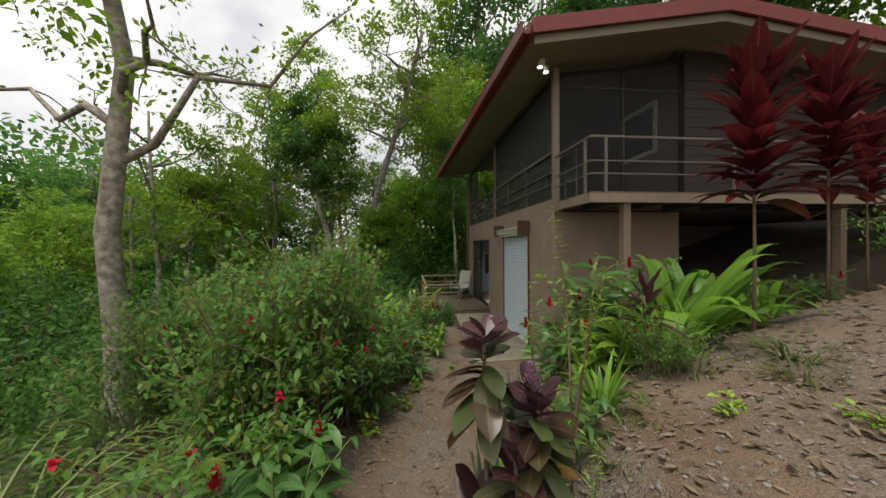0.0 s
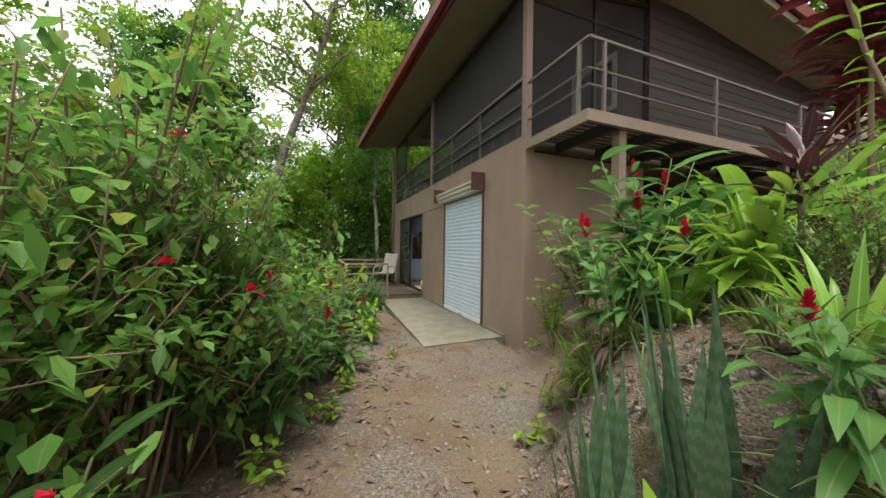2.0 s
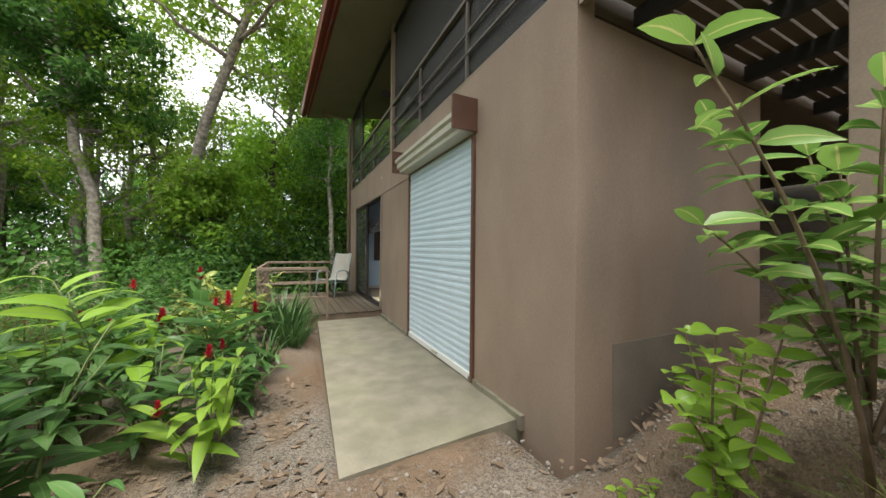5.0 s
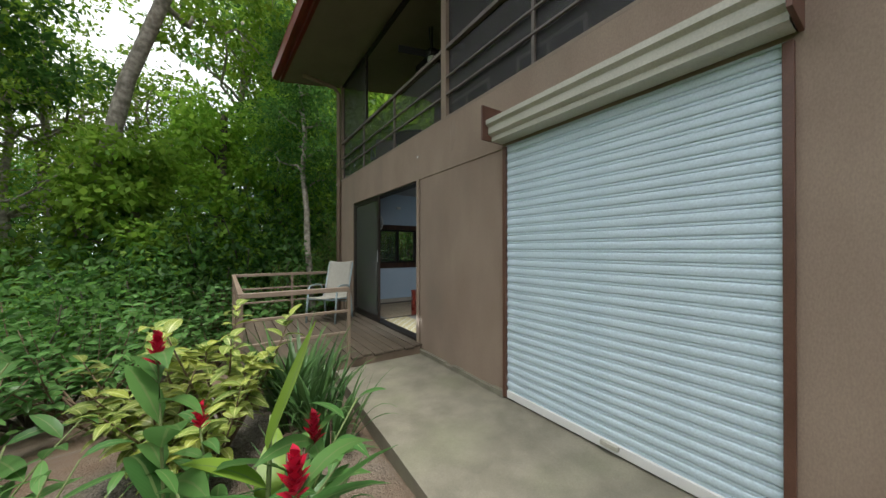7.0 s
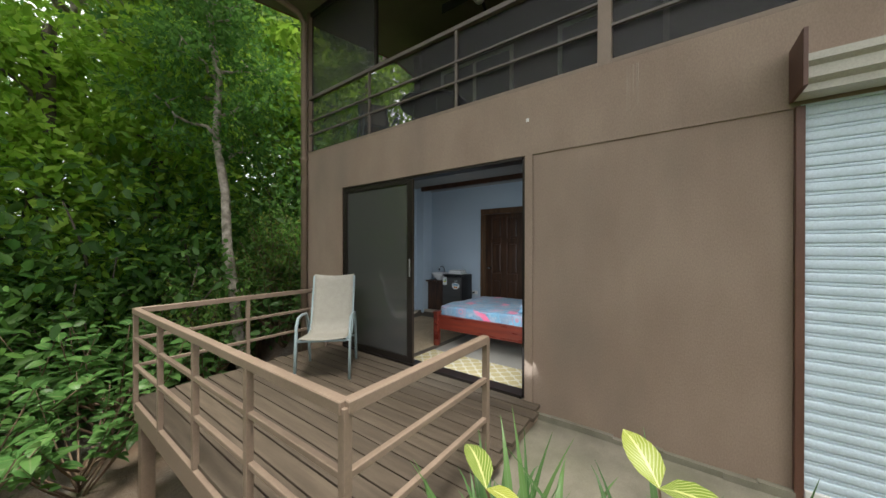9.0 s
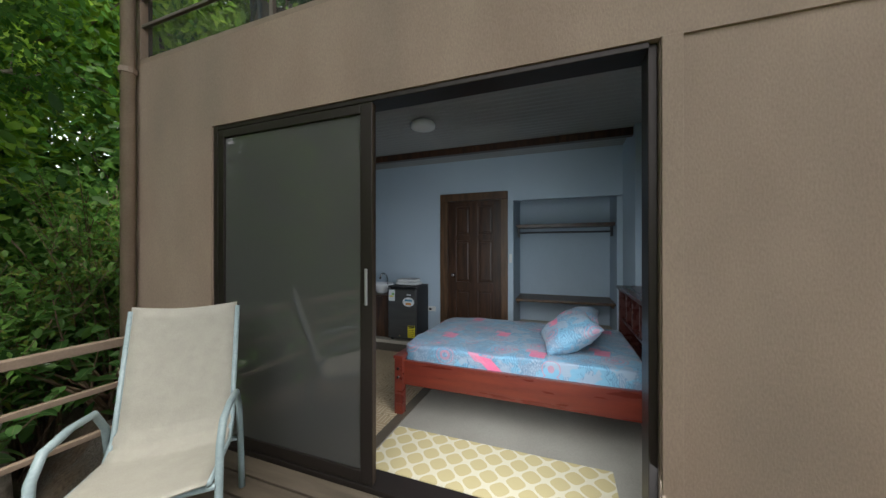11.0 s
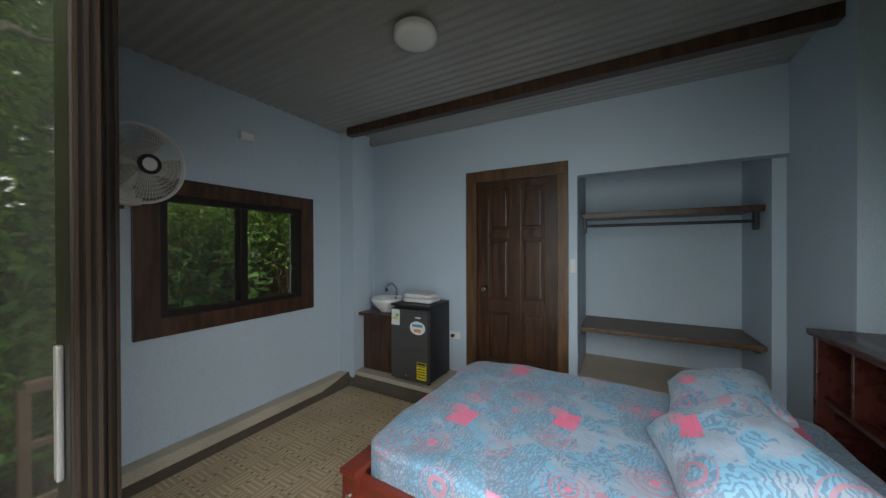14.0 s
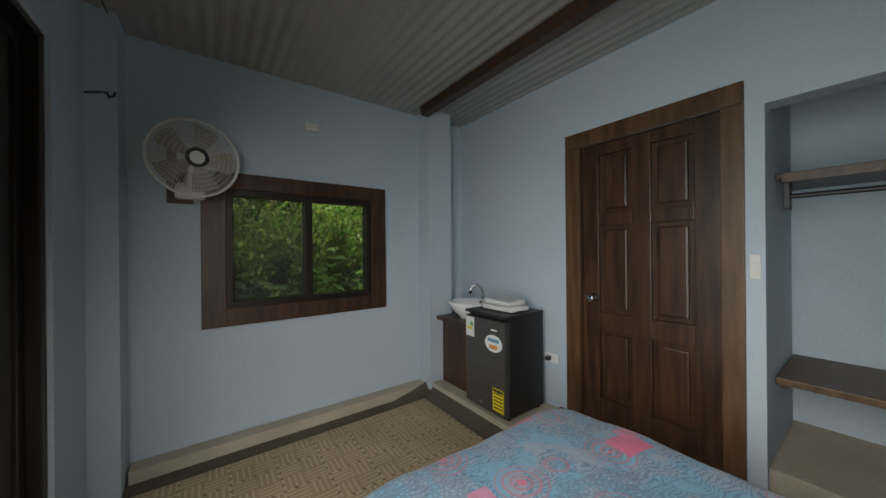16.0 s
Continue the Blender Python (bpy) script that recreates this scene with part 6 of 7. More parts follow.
def bare_tree(seed, x, y, height, lean, r):
    rng = np.random.default_rng(seed)
    b = thing("bare_tree", (x, y, ground_z(x, y)), "dead grey tree with bare forked limbs", "tree")
    top = np.array([lean[0], lean[1], height])
    main, rad = limb((0, 0, -0.5), top, r, r * 0.3, rng, 9, 0.08)
    paths = [(main, rad)]
    for i in range(9):
        a = np.array(main[4 + i % 5])
        az, ln = i * 2.4 + rng.random(), height * (0.12 + 0.16 * rng.random())
        e = a + np.array([math.cos(az) * ln, math.sin(az) * ln, ln * (0.5 + 0.8 * rng.random())])
        p, q = limb(a, e, r * 0.36, r * 0.09, rng, 5, 0.5)
        paths.append((p, q))
        for k in (2, 3, 4):
            paths.append(limb(p[k], np.array(p[k]) + rng.normal(size=3) * ln * 0.28 + np.array([0, 0, ln * 0.2]), r * 0.13, r * 0.04, rng, 3, 0.5))
    stem_part("trunk", paths, M_BARK, b, sides=7)
    return b


bare_tree(36, -4.6, 20.4, 11.0, (-0.3, 0.4), 0.17)
bare_tree(37, -9.5, 13.0, 10.0, (-0.6, 0.4), 0.14)


def vine_tower(seed, x, y, height, width, label):
    """A trunk hidden under a curtain of hanging vines that steps out in ledges."""
    rng = np.random.default_rng(seed)
    v = thing("vine_draped_tree", (x, y, ground_z(x, y)), label, "tree", "vine-draped trees")
    main, rad = limb((0, 0, -0.5), (0.3, 0.2, height), 0.25, 0.1, rng, 8, 0.05)
    cents, radii, paths = [], [], [(main, rad)]
    for i in range(64):
        t = (i + rng.random()) / 64
        az = rng.random() * 6.28
        out = width * (1.05 - 0.65 * t) * (0.5 + 0.5 * rng.random())
        c = np.array([math.cos(az) * out, math.sin(az) * out, height * (0.08 + 0.95 * t)])
        cents.append(c), radii.append(width * (0.22 + 0.2 * rng.random()))
        if i % 4 == 0:
            paths.append(limb(main[min(8, int(t * 8))], c, 0.05, 0.012, rng, 4, 0.3))
    stem_part("trunk", paths, M_DARKBARK, v, sides=6)
    leaf_part("crown", clumps(cents, radii, 170, rng, 0.18, 0.6, 0.9, -0.1), M_FORESTLIGHT, v)
    return v


vine_tower(38, 0.1, 18.2, 7.0, 1.8, "tall tree under a bright green curtain of vines")
vine_tower(39, -1.6, 16.6, 5.2, 1.5, "low trunk buried in bright green vines")
vine_tower(40, 3.2, 23.0, 11.0, 2.2, "tall tree draped in sunlit vines")
# the far edge of the jungle closes the view under the crowns
for i in range(22):
    a = 2.5 + 0.082 * i - (1.2 if i > 15 else 0)
    d = 34 + 5 * prng.random()
    grow(i % 2 * 2, d * math.cos(a * 0.85), 6 + d * math.sin(a * 0.85), 3.0 + prng.random(), bushes, used_b)
tree("garden_tree", (-4.4, 5.25, ground_z(-4.4, 5.25)), 14.5, 0.2, 3.4, 0.4, 41, M_YELLOWLEAF, M_BARK, "pale mottled garden tree with spreading bare limbs", 0.12, 12, 60, (-0.35, 0.15), clump_r=0.45)


# ---- garden shrubs ----
def shrub(seed, height, spread, n, leaf, mat, label, flowers=0, width=0.5, per=27, name="garden_shrub", clump=0.2):
    """A twiggy shrub: many arching stems that carry leaves along their outer half."""
    rng = np.random.default_rng(seed)
    s = thing(name, (0, 0, 0), label, "shrub", "garden shrubs")
    paths, P, D = [], [], []
    tips = []
    for i in range(n):
        az, out = rng.random() * 6.28, spread * (0.25 + 0.75 * rng.random())
        h = height * (0.55 + 0.5 * rng.random())
        a = np.array([rng.normal() * 0.12 * spread, rng.normal() * 0.12 * spread, -0.05])
        mid = a + np.array([math.cos(az) * out * 0.35, math.sin(az) * out * 0.35, h * 0.6])
        b = np.array([math.cos(az) * out, math.sin(az) * out, h])
        pts = [tuple((1 - t) ** 2 * a + 2 * t * (1 - t) * mid + t * t * b) for t in np.linspace(0, 1, 7)]
        paths.append((pts, list(np.linspace(0.011, 0.003, 7))))
        tips.append((b, unit(b - mid)))
        for j in range(3):
            t = 0.4 + 0.2 * j
            o = (1 - t) ** 2 * a + 2 * t * (1 - t) * mid + t * t * b
            e = o + rng.normal(size=3) * np.array([1, 1, 0.6]) * spread * 0.24 + np.array([0, 0, 0.12 * height])
            paths.append(([tuple(o), tuple((o + e) / 2 + rng.normal(size=3) * 0.02), tuple(e)], [0.005, 0.004, 0.002]))
            for k in range(per):
                f = 0.15 + 0.95 * k / per
                q = o + (e - o) * f + rng.normal(size=3) * clump * 0.35
                P.append(q), D.append((e - o) / max(1e-6, np.linalg.norm(e - o)) * 0.4 + rng.normal(size=3) * 0.6)
        for k in range(per):
            t = 0.45 + 0.57 * k / per
            q = (1 - t) ** 2 * a + 2 * t * (1 - t) * mid + t * t * b + rng.normal(size=3) * clump * 0.25
            P.append(q), D.append(rng.normal(size=3) + np.array([0, 0, 0.2]))
    stem_part("branchwork", paths, M_TWIG, s, sides=5)
    L = leaf * (0.65 + 0.7 * rng.random(len(P)))
    leaf_part("foliage", blades(P, D, L, L * width, 2, 0.25, 0.25, "oval"), mat, s)
    for b, d in tips[:flowers]:
        leaf_part("flower", blades(np.tile(b, (7, 1)), sphere_dirs(7, rng, 0.8), 0.055, 0.035, 2, 0.3, 0.3, "oval"), M_REDFLOWER, s, "small red flower")
    return s


sh1 = shrub(51, 1.55, 0.95, 26, 0.068, M_SHRUB, "leafy green shrub with small red flowers", 5)
sh2 = shrub(52, 1.2, 0.85, 24, 0.056, M_SHRUB, "fine-leaved green garden shrub", 2)
sh3 = shrub(53, 2.25, 0.95, 30, 0.078, M_SHRUB, "tall arching green shrub with red flowers", 4)
sh4 = shrub(54, 2.3, 0.95, 26, 0.085, M_SHRUB, "green leafy shrub behind the house", 0)
put_at(sh4, 3.7, 15.7, None, 0, 1.0)
put_at(sh1, -1.25, 2.35, None, 0, 1.0)
put_at(sh2, -1.0, 3.6, None, 60, 1.0)
put_at(sh3, -1.75, 3.7, None, 10, 1.0)
for o, x, y, t, s in ((sh3, -1.6, 4.6, 90, 0.95), (sh1, -2.6, 4.6, 200, 1.05), (sh2, -0.35, 4.7, 140, 0.75), (sh1, -2.9, 6.2, 10, 1.0), (sh3, -1.6, 6.3, 170, 0.8), (sh2, -0.8, 5.8, 30, 0.8), (sh2, -4.4, 6.0, 120, 1.2), (sh3, -3.6, 8.0, 20, 1.0), (sh1, -1.8, 7.9, 300, 0.85), (sh2, -0.9, 7.4, 200, 0.75), (sh1, -2.3, 9.4, 40, 0.8), (sh2, -1.3, 9.3, 75, 0.6), (sh1, -5.4, 7.6, 75, 1.1), (sh1, 7.2, 3.2, 20, 0.9), (sh3, -0.95, 3.15, 140, 1.08), (sh3, -0.6, 4.2, 250, 1.0), (sh1, -0.85, 3.65, 20, 1.15), (sh3, -2.2, 7.2, 320, 1.05), (sh3, -3.3, 4.2, 120, 1.1), (sh1, -1.5, 5.3, 80, 1.2), (sh3, -1.25, 2.75, 60, 0.92), (sh3, -2.7, 5.4, 210, 1.0), (sh4, 4.5, 15.9, 90, 1.1), (sh4, 3.0, 16.0, 40, 1.1), (sh4, 5.4, 16.2, 140, 1.2), (sh4, 3.9, 16.6, 240, 1.3), (sh4, 2.2, 15.6, 200, 1.0), (sh4, 6.4, 15.9, 0, 1.1), (sh4, 7.5, 15.8, 80, 1.1), (sh4, 6.9, 16.9, 160, 1.3)):
    place_scaled(o, x, y, t, s)


# ---- gingers ----
def ginger(seed, height, canes, label, mat=M_GINGER, flowers=2, leaf=0.30, spread=0.35):
    rng = np.random.default_rng(seed)
    g = thing("ginger_plant", (0, 0, 0), label, "ginger plant", "ginger plants")
    paths, P, D, L = [], [], [], []
    for i in range(canes):
        az = rng.random() * 6.28
        a = np.array([math.cos(az), math.sin(az), 0]) * spread * 0.5 * rng.random()
        h = height * (0.65 + 0.45 * rng.random())
        leanv = np.array([math.cos(az), math.sin(az), 0]) * spread * (0.3 + rng.random())
        pts = [a + leanv * t * t + np.array([0, 0, h * t - 0.03]) for t in np.linspace(0, 1, 6)]
        paths.append(([tuple(p) for p in pts], list(np.linspace(0.009, 0.004, 6))))
        side = rng.random() * 6.28
        m = int(7 + 5 * rng.random())
        for k in range(m):
            t = 0.3 + 0.7 * k / (m - 1)
            p = a + leanv * t * t + np.array([0, 0, h * t - 0.03])
            s = side + math.pi * (k % 2) + rng.normal() * 0.25
            P.append(p)
            D.append(np.array([math.cos(s), math.sin(s), 0.35 + 0.45 * t + rng.normal() * 0.2]))
            L.append(leaf * (0.75 + 0.5 * rng.random()) * (0.75 + 0.5 * math.sin(math.pi * t)))
        if i < flowers:
            tip = pts[-1] * np.array([1, 1, 0.98])
            m2 = 26
            q = np.array([tip + np.array([0, 0, 0.0046 * k]) for k in range(m2)])
            an = np.arange(m2) * 2.4
            dd = np.stack([np.cos(an) * 0.9, np.sin(an) * 0.9, np.full(m2, 0.55) + 0.03 * np.arange(m2)], 1)
            leaf_part("flower", blades(q, dd, (0.062 - 0.0013 * np.arange(m2)) * (0.75 + 0.5 * rng.random(m2)), 0.026, 3, -0.15, 0.5, "lance"), M_REDFLOWER, g, "red cone flower of many bracts")
    tagged(stem_part("stem", paths, M_CANE, g), kind="stuff")
    L = np.array(L)
    leaf_part("leaves", blades(P, D, L, L * 0.21, 6, 0.25 + 0.35 * rng.random(len(L)), 0.18, "lance", 0.02, rng.normal(size=len(L)) * 0.35), mat, g)
    return g


gi1 = ginger(61, 0.95, 9, "red ginger clump with glossy green leaves", flowers=1)
gi2 = ginger(62, 0.75, 8, "low ginger clump with long green leaves", flowers=1)
gi3 = ginger(63, 1.2, 11, "tall ginger canes with red cone flowers", flowers=2, leaf=0.40, spread=0.3)
gi5 = ginger(66, 1.0, 3, "ginger with large red cone flowers by the walkway", flowers=3, leaf=0.42)
put_at(gi5, 0.36, 7.14, None, 40, 0.95)
gi4 = ginger(64, 0.9, 4, "young bright green ginger", M_GINGERLIGHT, 1, leaf=0.4)
put_at(gi1, -0.02, 5.6, None, 25, 0.85)
put_at(gi2, -0.65, 1.75, None, 0, 1.0)
put_at(gi3, 2.15, 2.85, None, 0, 0.9)
put_at(gi4, -0.16, 7.0, None, 0, 1.12)
for o, x, y, t, s in ((gi2, -0.75, 2.45, 90, 0.95), (gi1, -0.35, 3.7, 80, 0.85), (gi1, -0.2, 4.55, 170, 0.9), (gi2, 0.3, 4.9, 20, 0.7), (gi1, 0.3, 6.3, 200, 0.7), (gi1, -0.15, 7.5, 120, 0.75), (gi2, 0.65, 6.6, 250, 0.7), (gi3, 3.1, 3.5, 130, 0.75), (gi1, 1.55, 2.6, 60, 0.75), (gi4, 0.65, 5.9, 210, 0.7), (gi2, -0.9, 6.6, 330, 1.0), (gi1, -0.8, 8.4, 300, 0.95), (gi2, -0.4, 7.9, 10, 0.9), (gi1, -0.3, 6.5, 45, 0.95), (gi3, -0.7, 5.6, 200, 0.8), (gi1, -0.1, 5.0, 310, 0.85), (gi3, 2.5, 3.05, 250, 0.95), (gi1, 1.95, 2.75, 10, 0.8)):
    place_scaled(o, x, y, t, s)


# ---- cordylines ----
def cordyline(seed, trunk, n, leaf, width, mat, label, at, mat2=None, spread_z=0.5, bend=0.35, name="cordyline", shape="lance", rise=0.15, taper=0.35, steep=2.0):
    rng = np.random.default_rng(seed)
    c = thing(name, at, label, "cordyline", "cordylines")
    stem_part("stem", [([(0, 0, -0.1), (0.02, 0.01, trunk * 0.5), (0.0, 0.02, trunk + spread_z)], [0.017, 0.014, 0.007])], M_TWIG, c)

    def head(k0, k1, m, nm):
        i = np.arange(k0, k1)
        t = (i - k0 * 0 ) / max(1, n)
        an = i * 2.4 + rng.normal(size=len(i)) * 0.2
        P = np.stack([0.02 * np.cos(an), 0.02 * np.sin(an), trunk + spread_z * t], 1)
        D = np.stack([np.cos(an), np.sin(an), rise + steep * t ** 1.3 + rng.normal(size=len(i)) * 0.3], 1)
        L = leaf * (0.75 + 0.4 * rng.random(len(i))) * (1.05 - taper * t)
        leaf_parts(blades(P, D, L, L * width, 6, bend * (1.1 - t), 0.22, shape, 0.03), 21, 12, m, c)

    if mat2:
        head(0, int(n * 0.72), mat, "leaves")
        head(int(n * 0.72), n, mat2, "young_leaves")
    else:
        head(0, n, mat, "leaves")
    return c


cordyline(71, 1.1, 70, 0.48, 0.33, M_REDLEAF, "tall dark red cordyline on a thin stem", (3.09, 2.16, ground_z(3.09, 2.16)), spread_z=1.15, bend=0.42, rise=0.45, taper=0.08, steep=1.35)
cordyline(72, 1.2, 70, 0.5, 0.33, M_REDLEAF, "tall dark red cordyline beside the driveway", (4.5, 2.62, ground_z(4.5, 2.62)), spread_z=1.2, bend=0.42, rise=0.45, taper=0.08, steep=1.35)
cordyline(77, 1.1, 46, 0.46, 0.33, M_REDLEAF, "dark red cordyline beside the driveway", (5.6, 3.0, ground_z(5.6, 3.0)), spread_z=0.95, bend=0.42, rise=0.45, taper=0.08, steep=1.35)
def broad_cordyline(at, stems, seed):
    """Leaning stems with loose heads of broad spoon-shaped leaves, the old ones hanging."""
    rng = np.random.default_rng(seed)
    c = thing("cordyline", at, "bronze, green and purple broad-leaved cordyline by the path", "cordyline", "cordylines")
    for dx, dy, z0, z1, n, leaf in stems:
        foot = np.array([dx * 0.2, dy * 0.2, -0.1])
        tip = np.array([dx, dy, z1])
        pts = [foot + (tip - foot) * t + np.array([dx, dy, 0]) * 0.25 * math.sin(math.pi * t) for t in np.linspace(0, 1, 8)]
        stem_part("stem", [([tuple(p) for p in pts], list(np.linspace(0.016, 0.008, 8)))], M_TWIG, c)
        i = np.arange(n)
        t = i / (n - 1)
        an = i * 2.4 + rng.normal(size=n) * 0.35
        P = np.array([[np.interp(z, [q[2] for q in pts], [q[a] for q in pts]) for a in range(2)] + [z] for z in z0 + (z1 - z0) * t ** 0.8])
        D = np.stack([np.cos(an), np.sin(an), -0.6 + 2.0 * t ** 1.7 + rng.normal(size=n) * 0.25], 1)
        L = leaf * (0.8 + 0.4 * rng.random(n)) * (1.05 - 0.2 * t)
        data = blades(P, D, L, L * (0.44 + 0.12 * rng.random(n)), 8, 0.12 + 0.35 * (1 - t), 0.16, "spoon", 0.035, rng.normal(size=n) * 0.35)
        cut = int(n * 0.7)
        v, f, u = data
        leaf_parts((v[:cut * 27], f[(f < cut * 27).all(1)], u[:cut * 27]), 27, 16, M_BROWNLEAF, c)
        leaf_parts((v[cut * 27:], f[(f >= cut * 27).all(1)] - cut * 27, u[cut * 27:]), 27, 16, M_PURPLELEAF, c)
    return c


bcl = broad_cordyline((0.55, 1.05, 0.38), ((-0.07, 0.02, 0.92, 1.26, 34, 0.18), (0.15, -0.04, 0.66, 1.0, 36, 0.19), (0.03, -0.10, 0.42, 0.78, 26, 0.2), (-0.1, -0.02, 0.25, 0.58, 18, 0.18), (0.19, 0.1, 0.3, 0.74, 22, 0.2)), 73)
rng_f = np.random.default_rng(174)
M_MAUVE = leafy("mauve_flower_bud", (0.22, 0.10, 0.16), (0.36, 0.19, 0.27), trans=0.3, gloss=0.5)
fz = np.linspace(0, 1, 90)
fa2 = np.arange(90) * 2.4
leaf_part("flower_plume", blades(np.stack([0.12 + 0.035 * (1 - fz) * np.cos(fa2), -0.03 + 0.035 * (1 - fz) * np.sin(fa2), 1.0 + 0.15 * fz], 1), np.stack([np.cos(fa2), np.sin(fa2), 0.6 + rng_f.random(90)], 1), 0.022, 0.008, 2, 0.1, 0.3, "oval"), M_MAUVE, bcl, "small mauve flower plume")
cordyline(74, 0.35, 26, 0.32, 0.2, M_PURPLELEAF, "small dark purple cordyline", (2.0, 2.05, ground_z(2.0, 2.05)), None, 0.3, 0.4)


# ---- palm grass, snake plants, straps, grasses ----
def rosette(name, seed, n, leaf, width, mat, label, category, upright=1.0, droop=0.5, base=0.08, segs=7, shape="lance", fold=0.2, wave=0.0):
    rng = np.random.default_rng(seed)
    r = thing(name, (0, 0, 0), label, category)
    an = rng.random(n) * 6.28
    P = np.stack([base * np.cos(an) * rng.random(n), base * np.sin(an) * rng.random(n), np.full(n, -0.02)], 1)
    D = np.stack([np.cos(an), np.sin(an), upright * (0.5 + 1.0 * rng.random(n))], 1)
    L = leaf * (0.6 + 0.55 * rng.random(n))
    data = blades(P, D, L, L * 0 + width * (0.8 + 0.4 * rng.random(n)), segs, droop * (0.6 + 0.8 * rng.random(n)), fold, shape, wave)
    if n <= 30:
        leaf_parts(data, 3 * (segs + 1), 2 * segs, mat, r)
    else:
        tagged(leaf_part("foliage", data, mat, r), kind="stuff")
    return r


pg = rosette("palm_grass", 81, 30, 1.75, 0.13, M_PLEAT, "palm grass clump with broad pleated arching leaves", "palm grass", 2.6, 0.75, 0.15, 10, fold=0.12, wave=0.02)
put_at(pg, 2.75, 2.5, None, 0, 1.15)
for x, y, t, s in ((3.3, 2.95, 70, 1.1), (2.45, 2.35, 200, 0.6), (4.1, 2.9, 140, 0.75), (2.95, 3.1, 20, 1.0)):
    place_scaled(pg, x, y, t, s)
sn = rosette("snake_plant", 82, 16, 0.72, 0.075, M_SNAKE, "upright banded snake plant", "snake plant", 7.0, 0.05, 0.2, 9, "strap", 0.3, 0.06)
put_at(sn, 0.95, 2.05, 0.12, 0, 1.0)
for x, y, t, s in ((1.02, 1.85, 80, 0.95), (0.80, 1.72, 150, 0.8), (0.78, 1.95, 10, 0.85)):
    place_scaled(sn, x, y, t, s)
sl = rosette("strap_leaf_clump", 83, 60, 1.0, 0.034, M_STRAP, "clump of long arching strap leaves beside the walkway", "strap lily", 3.2, 0.45, 0.16, 7, "strap", 0.3)
put_at(sl, 1.0, 8.6, None, 0, 1.2)
for x, y, t, s in ((0.92, 9.0, 90, 1.2), (1.08, 9.25, 200, 1.15), (1.1, 8.3, 30, 1.0), (0.8, 7.6, 30, 0.75)):
    place_scaled(sl, x, y, t, s)
bright = rosette("canna_leaf_plant", 84, 5, 0.62, 0.15, M_GINGERLIGHT, "bright green broad canna leaves", "canna", 3.5, 0.15, 0.04, 7, "lance", 0.15)
put_at(bright, 0.78, 1.75, None, 0, 0.85)
for x, y, t, s in ((2.9, 2.5, 60, 1.4), (2.5, 3.1, 10, 1.3)):
    place_scaled(bright, x, y, t, s)
gr = rosette("grass_tuft", 85, 90, 0.42, 0.010, M_GRASS, "tuft of fine green grass", "grass tuft", 1.6, 0.6, 0.14, 4, "strap", 0.3)
gr["group"] = "grass tufts"
put_at(gr, 1.5, 1.9, None, 0, 1.0)
for i in range(34):
    a, b2 = prng.random(), prng.random()
    x, y = 0.95 + 1.9 * a, 1.35 + 2.6 * b2
    if x < path_right(y) + 0.15:
        x = path_right(y) + 0.2 + 0.4 * a
    place_scaled(gr, x, y, prng.random() * 360, 0.55 + 0.7 * prng.random())
st2 = rosette("striped_spider_plant", 86, 26, 0.34, 0.026, M_STRIPE, "low spider plant with cream-striped leaves", "spider plant", 1.0, 0.6, 0.05, 5, "strap", 0.3)
put_at(st2, 1.12, 1.55, None, 0, 1.0)
place_scaled(st2, 1.75, 2.75, 50, 1.0)
place_scaled(st2, 0.55, 1.15, 150, 0.7)
br2 = rosette("bromeliad", 87, 22, 0.17, 0.045, M_PINKFLOWER, "small pink bromeliad rosette", "bromeliad", 1.2, 0.35, 0.02, 4, "lance", 0.3)
put_at(br2, 0.62, 1.42, None, 0, 0.9)
for x, y, t in ((0.8, 1.3, 60), (1.62, 2.55, 100), (0.55, 1.2, 10)):
    place_scaled(br2, x, y, t, 0.75)


ir = rosette("iris_clump", 88, 28, 0.95, 0.055, M_PLEAT, "clump of long bright green arching blades", "iris", 2.6, 0.5, 0.1, 8, "strap", 0.25)
put_at(ir, 1.75, 2.45, None, 0, 1.0)
for x, y, t, s in ((2.05, 2.2, 80, 1.05), (1.6, 2.9, 160, 0.8), (2.35, 2.75, 220, 1.0), (1.45, 1.75, 40, 0.7), (2.5, 2.25, 10, 0.9), (1.5, 2.75, 120, 0.6)):
    place_scaled(ir, x, y, t, s)
for o, x, y, t, s in ((gi4, 1.75, 2.15, 130, 0.7), (gi2, 1.15, 1.6, 300, 0.55), (gi1, 0.5, 7.15, 330, 0.8), (sh2, 3.6, 3.7, 20, 0.6), (sh2, 2.0, 1.85, 320, 0.4), (sh2, 4.4, 3.2, 20, 0.5), (gi2, 5.2, 3.1, 20, 0.7)):
    place_scaled(o, x, y, t, s)


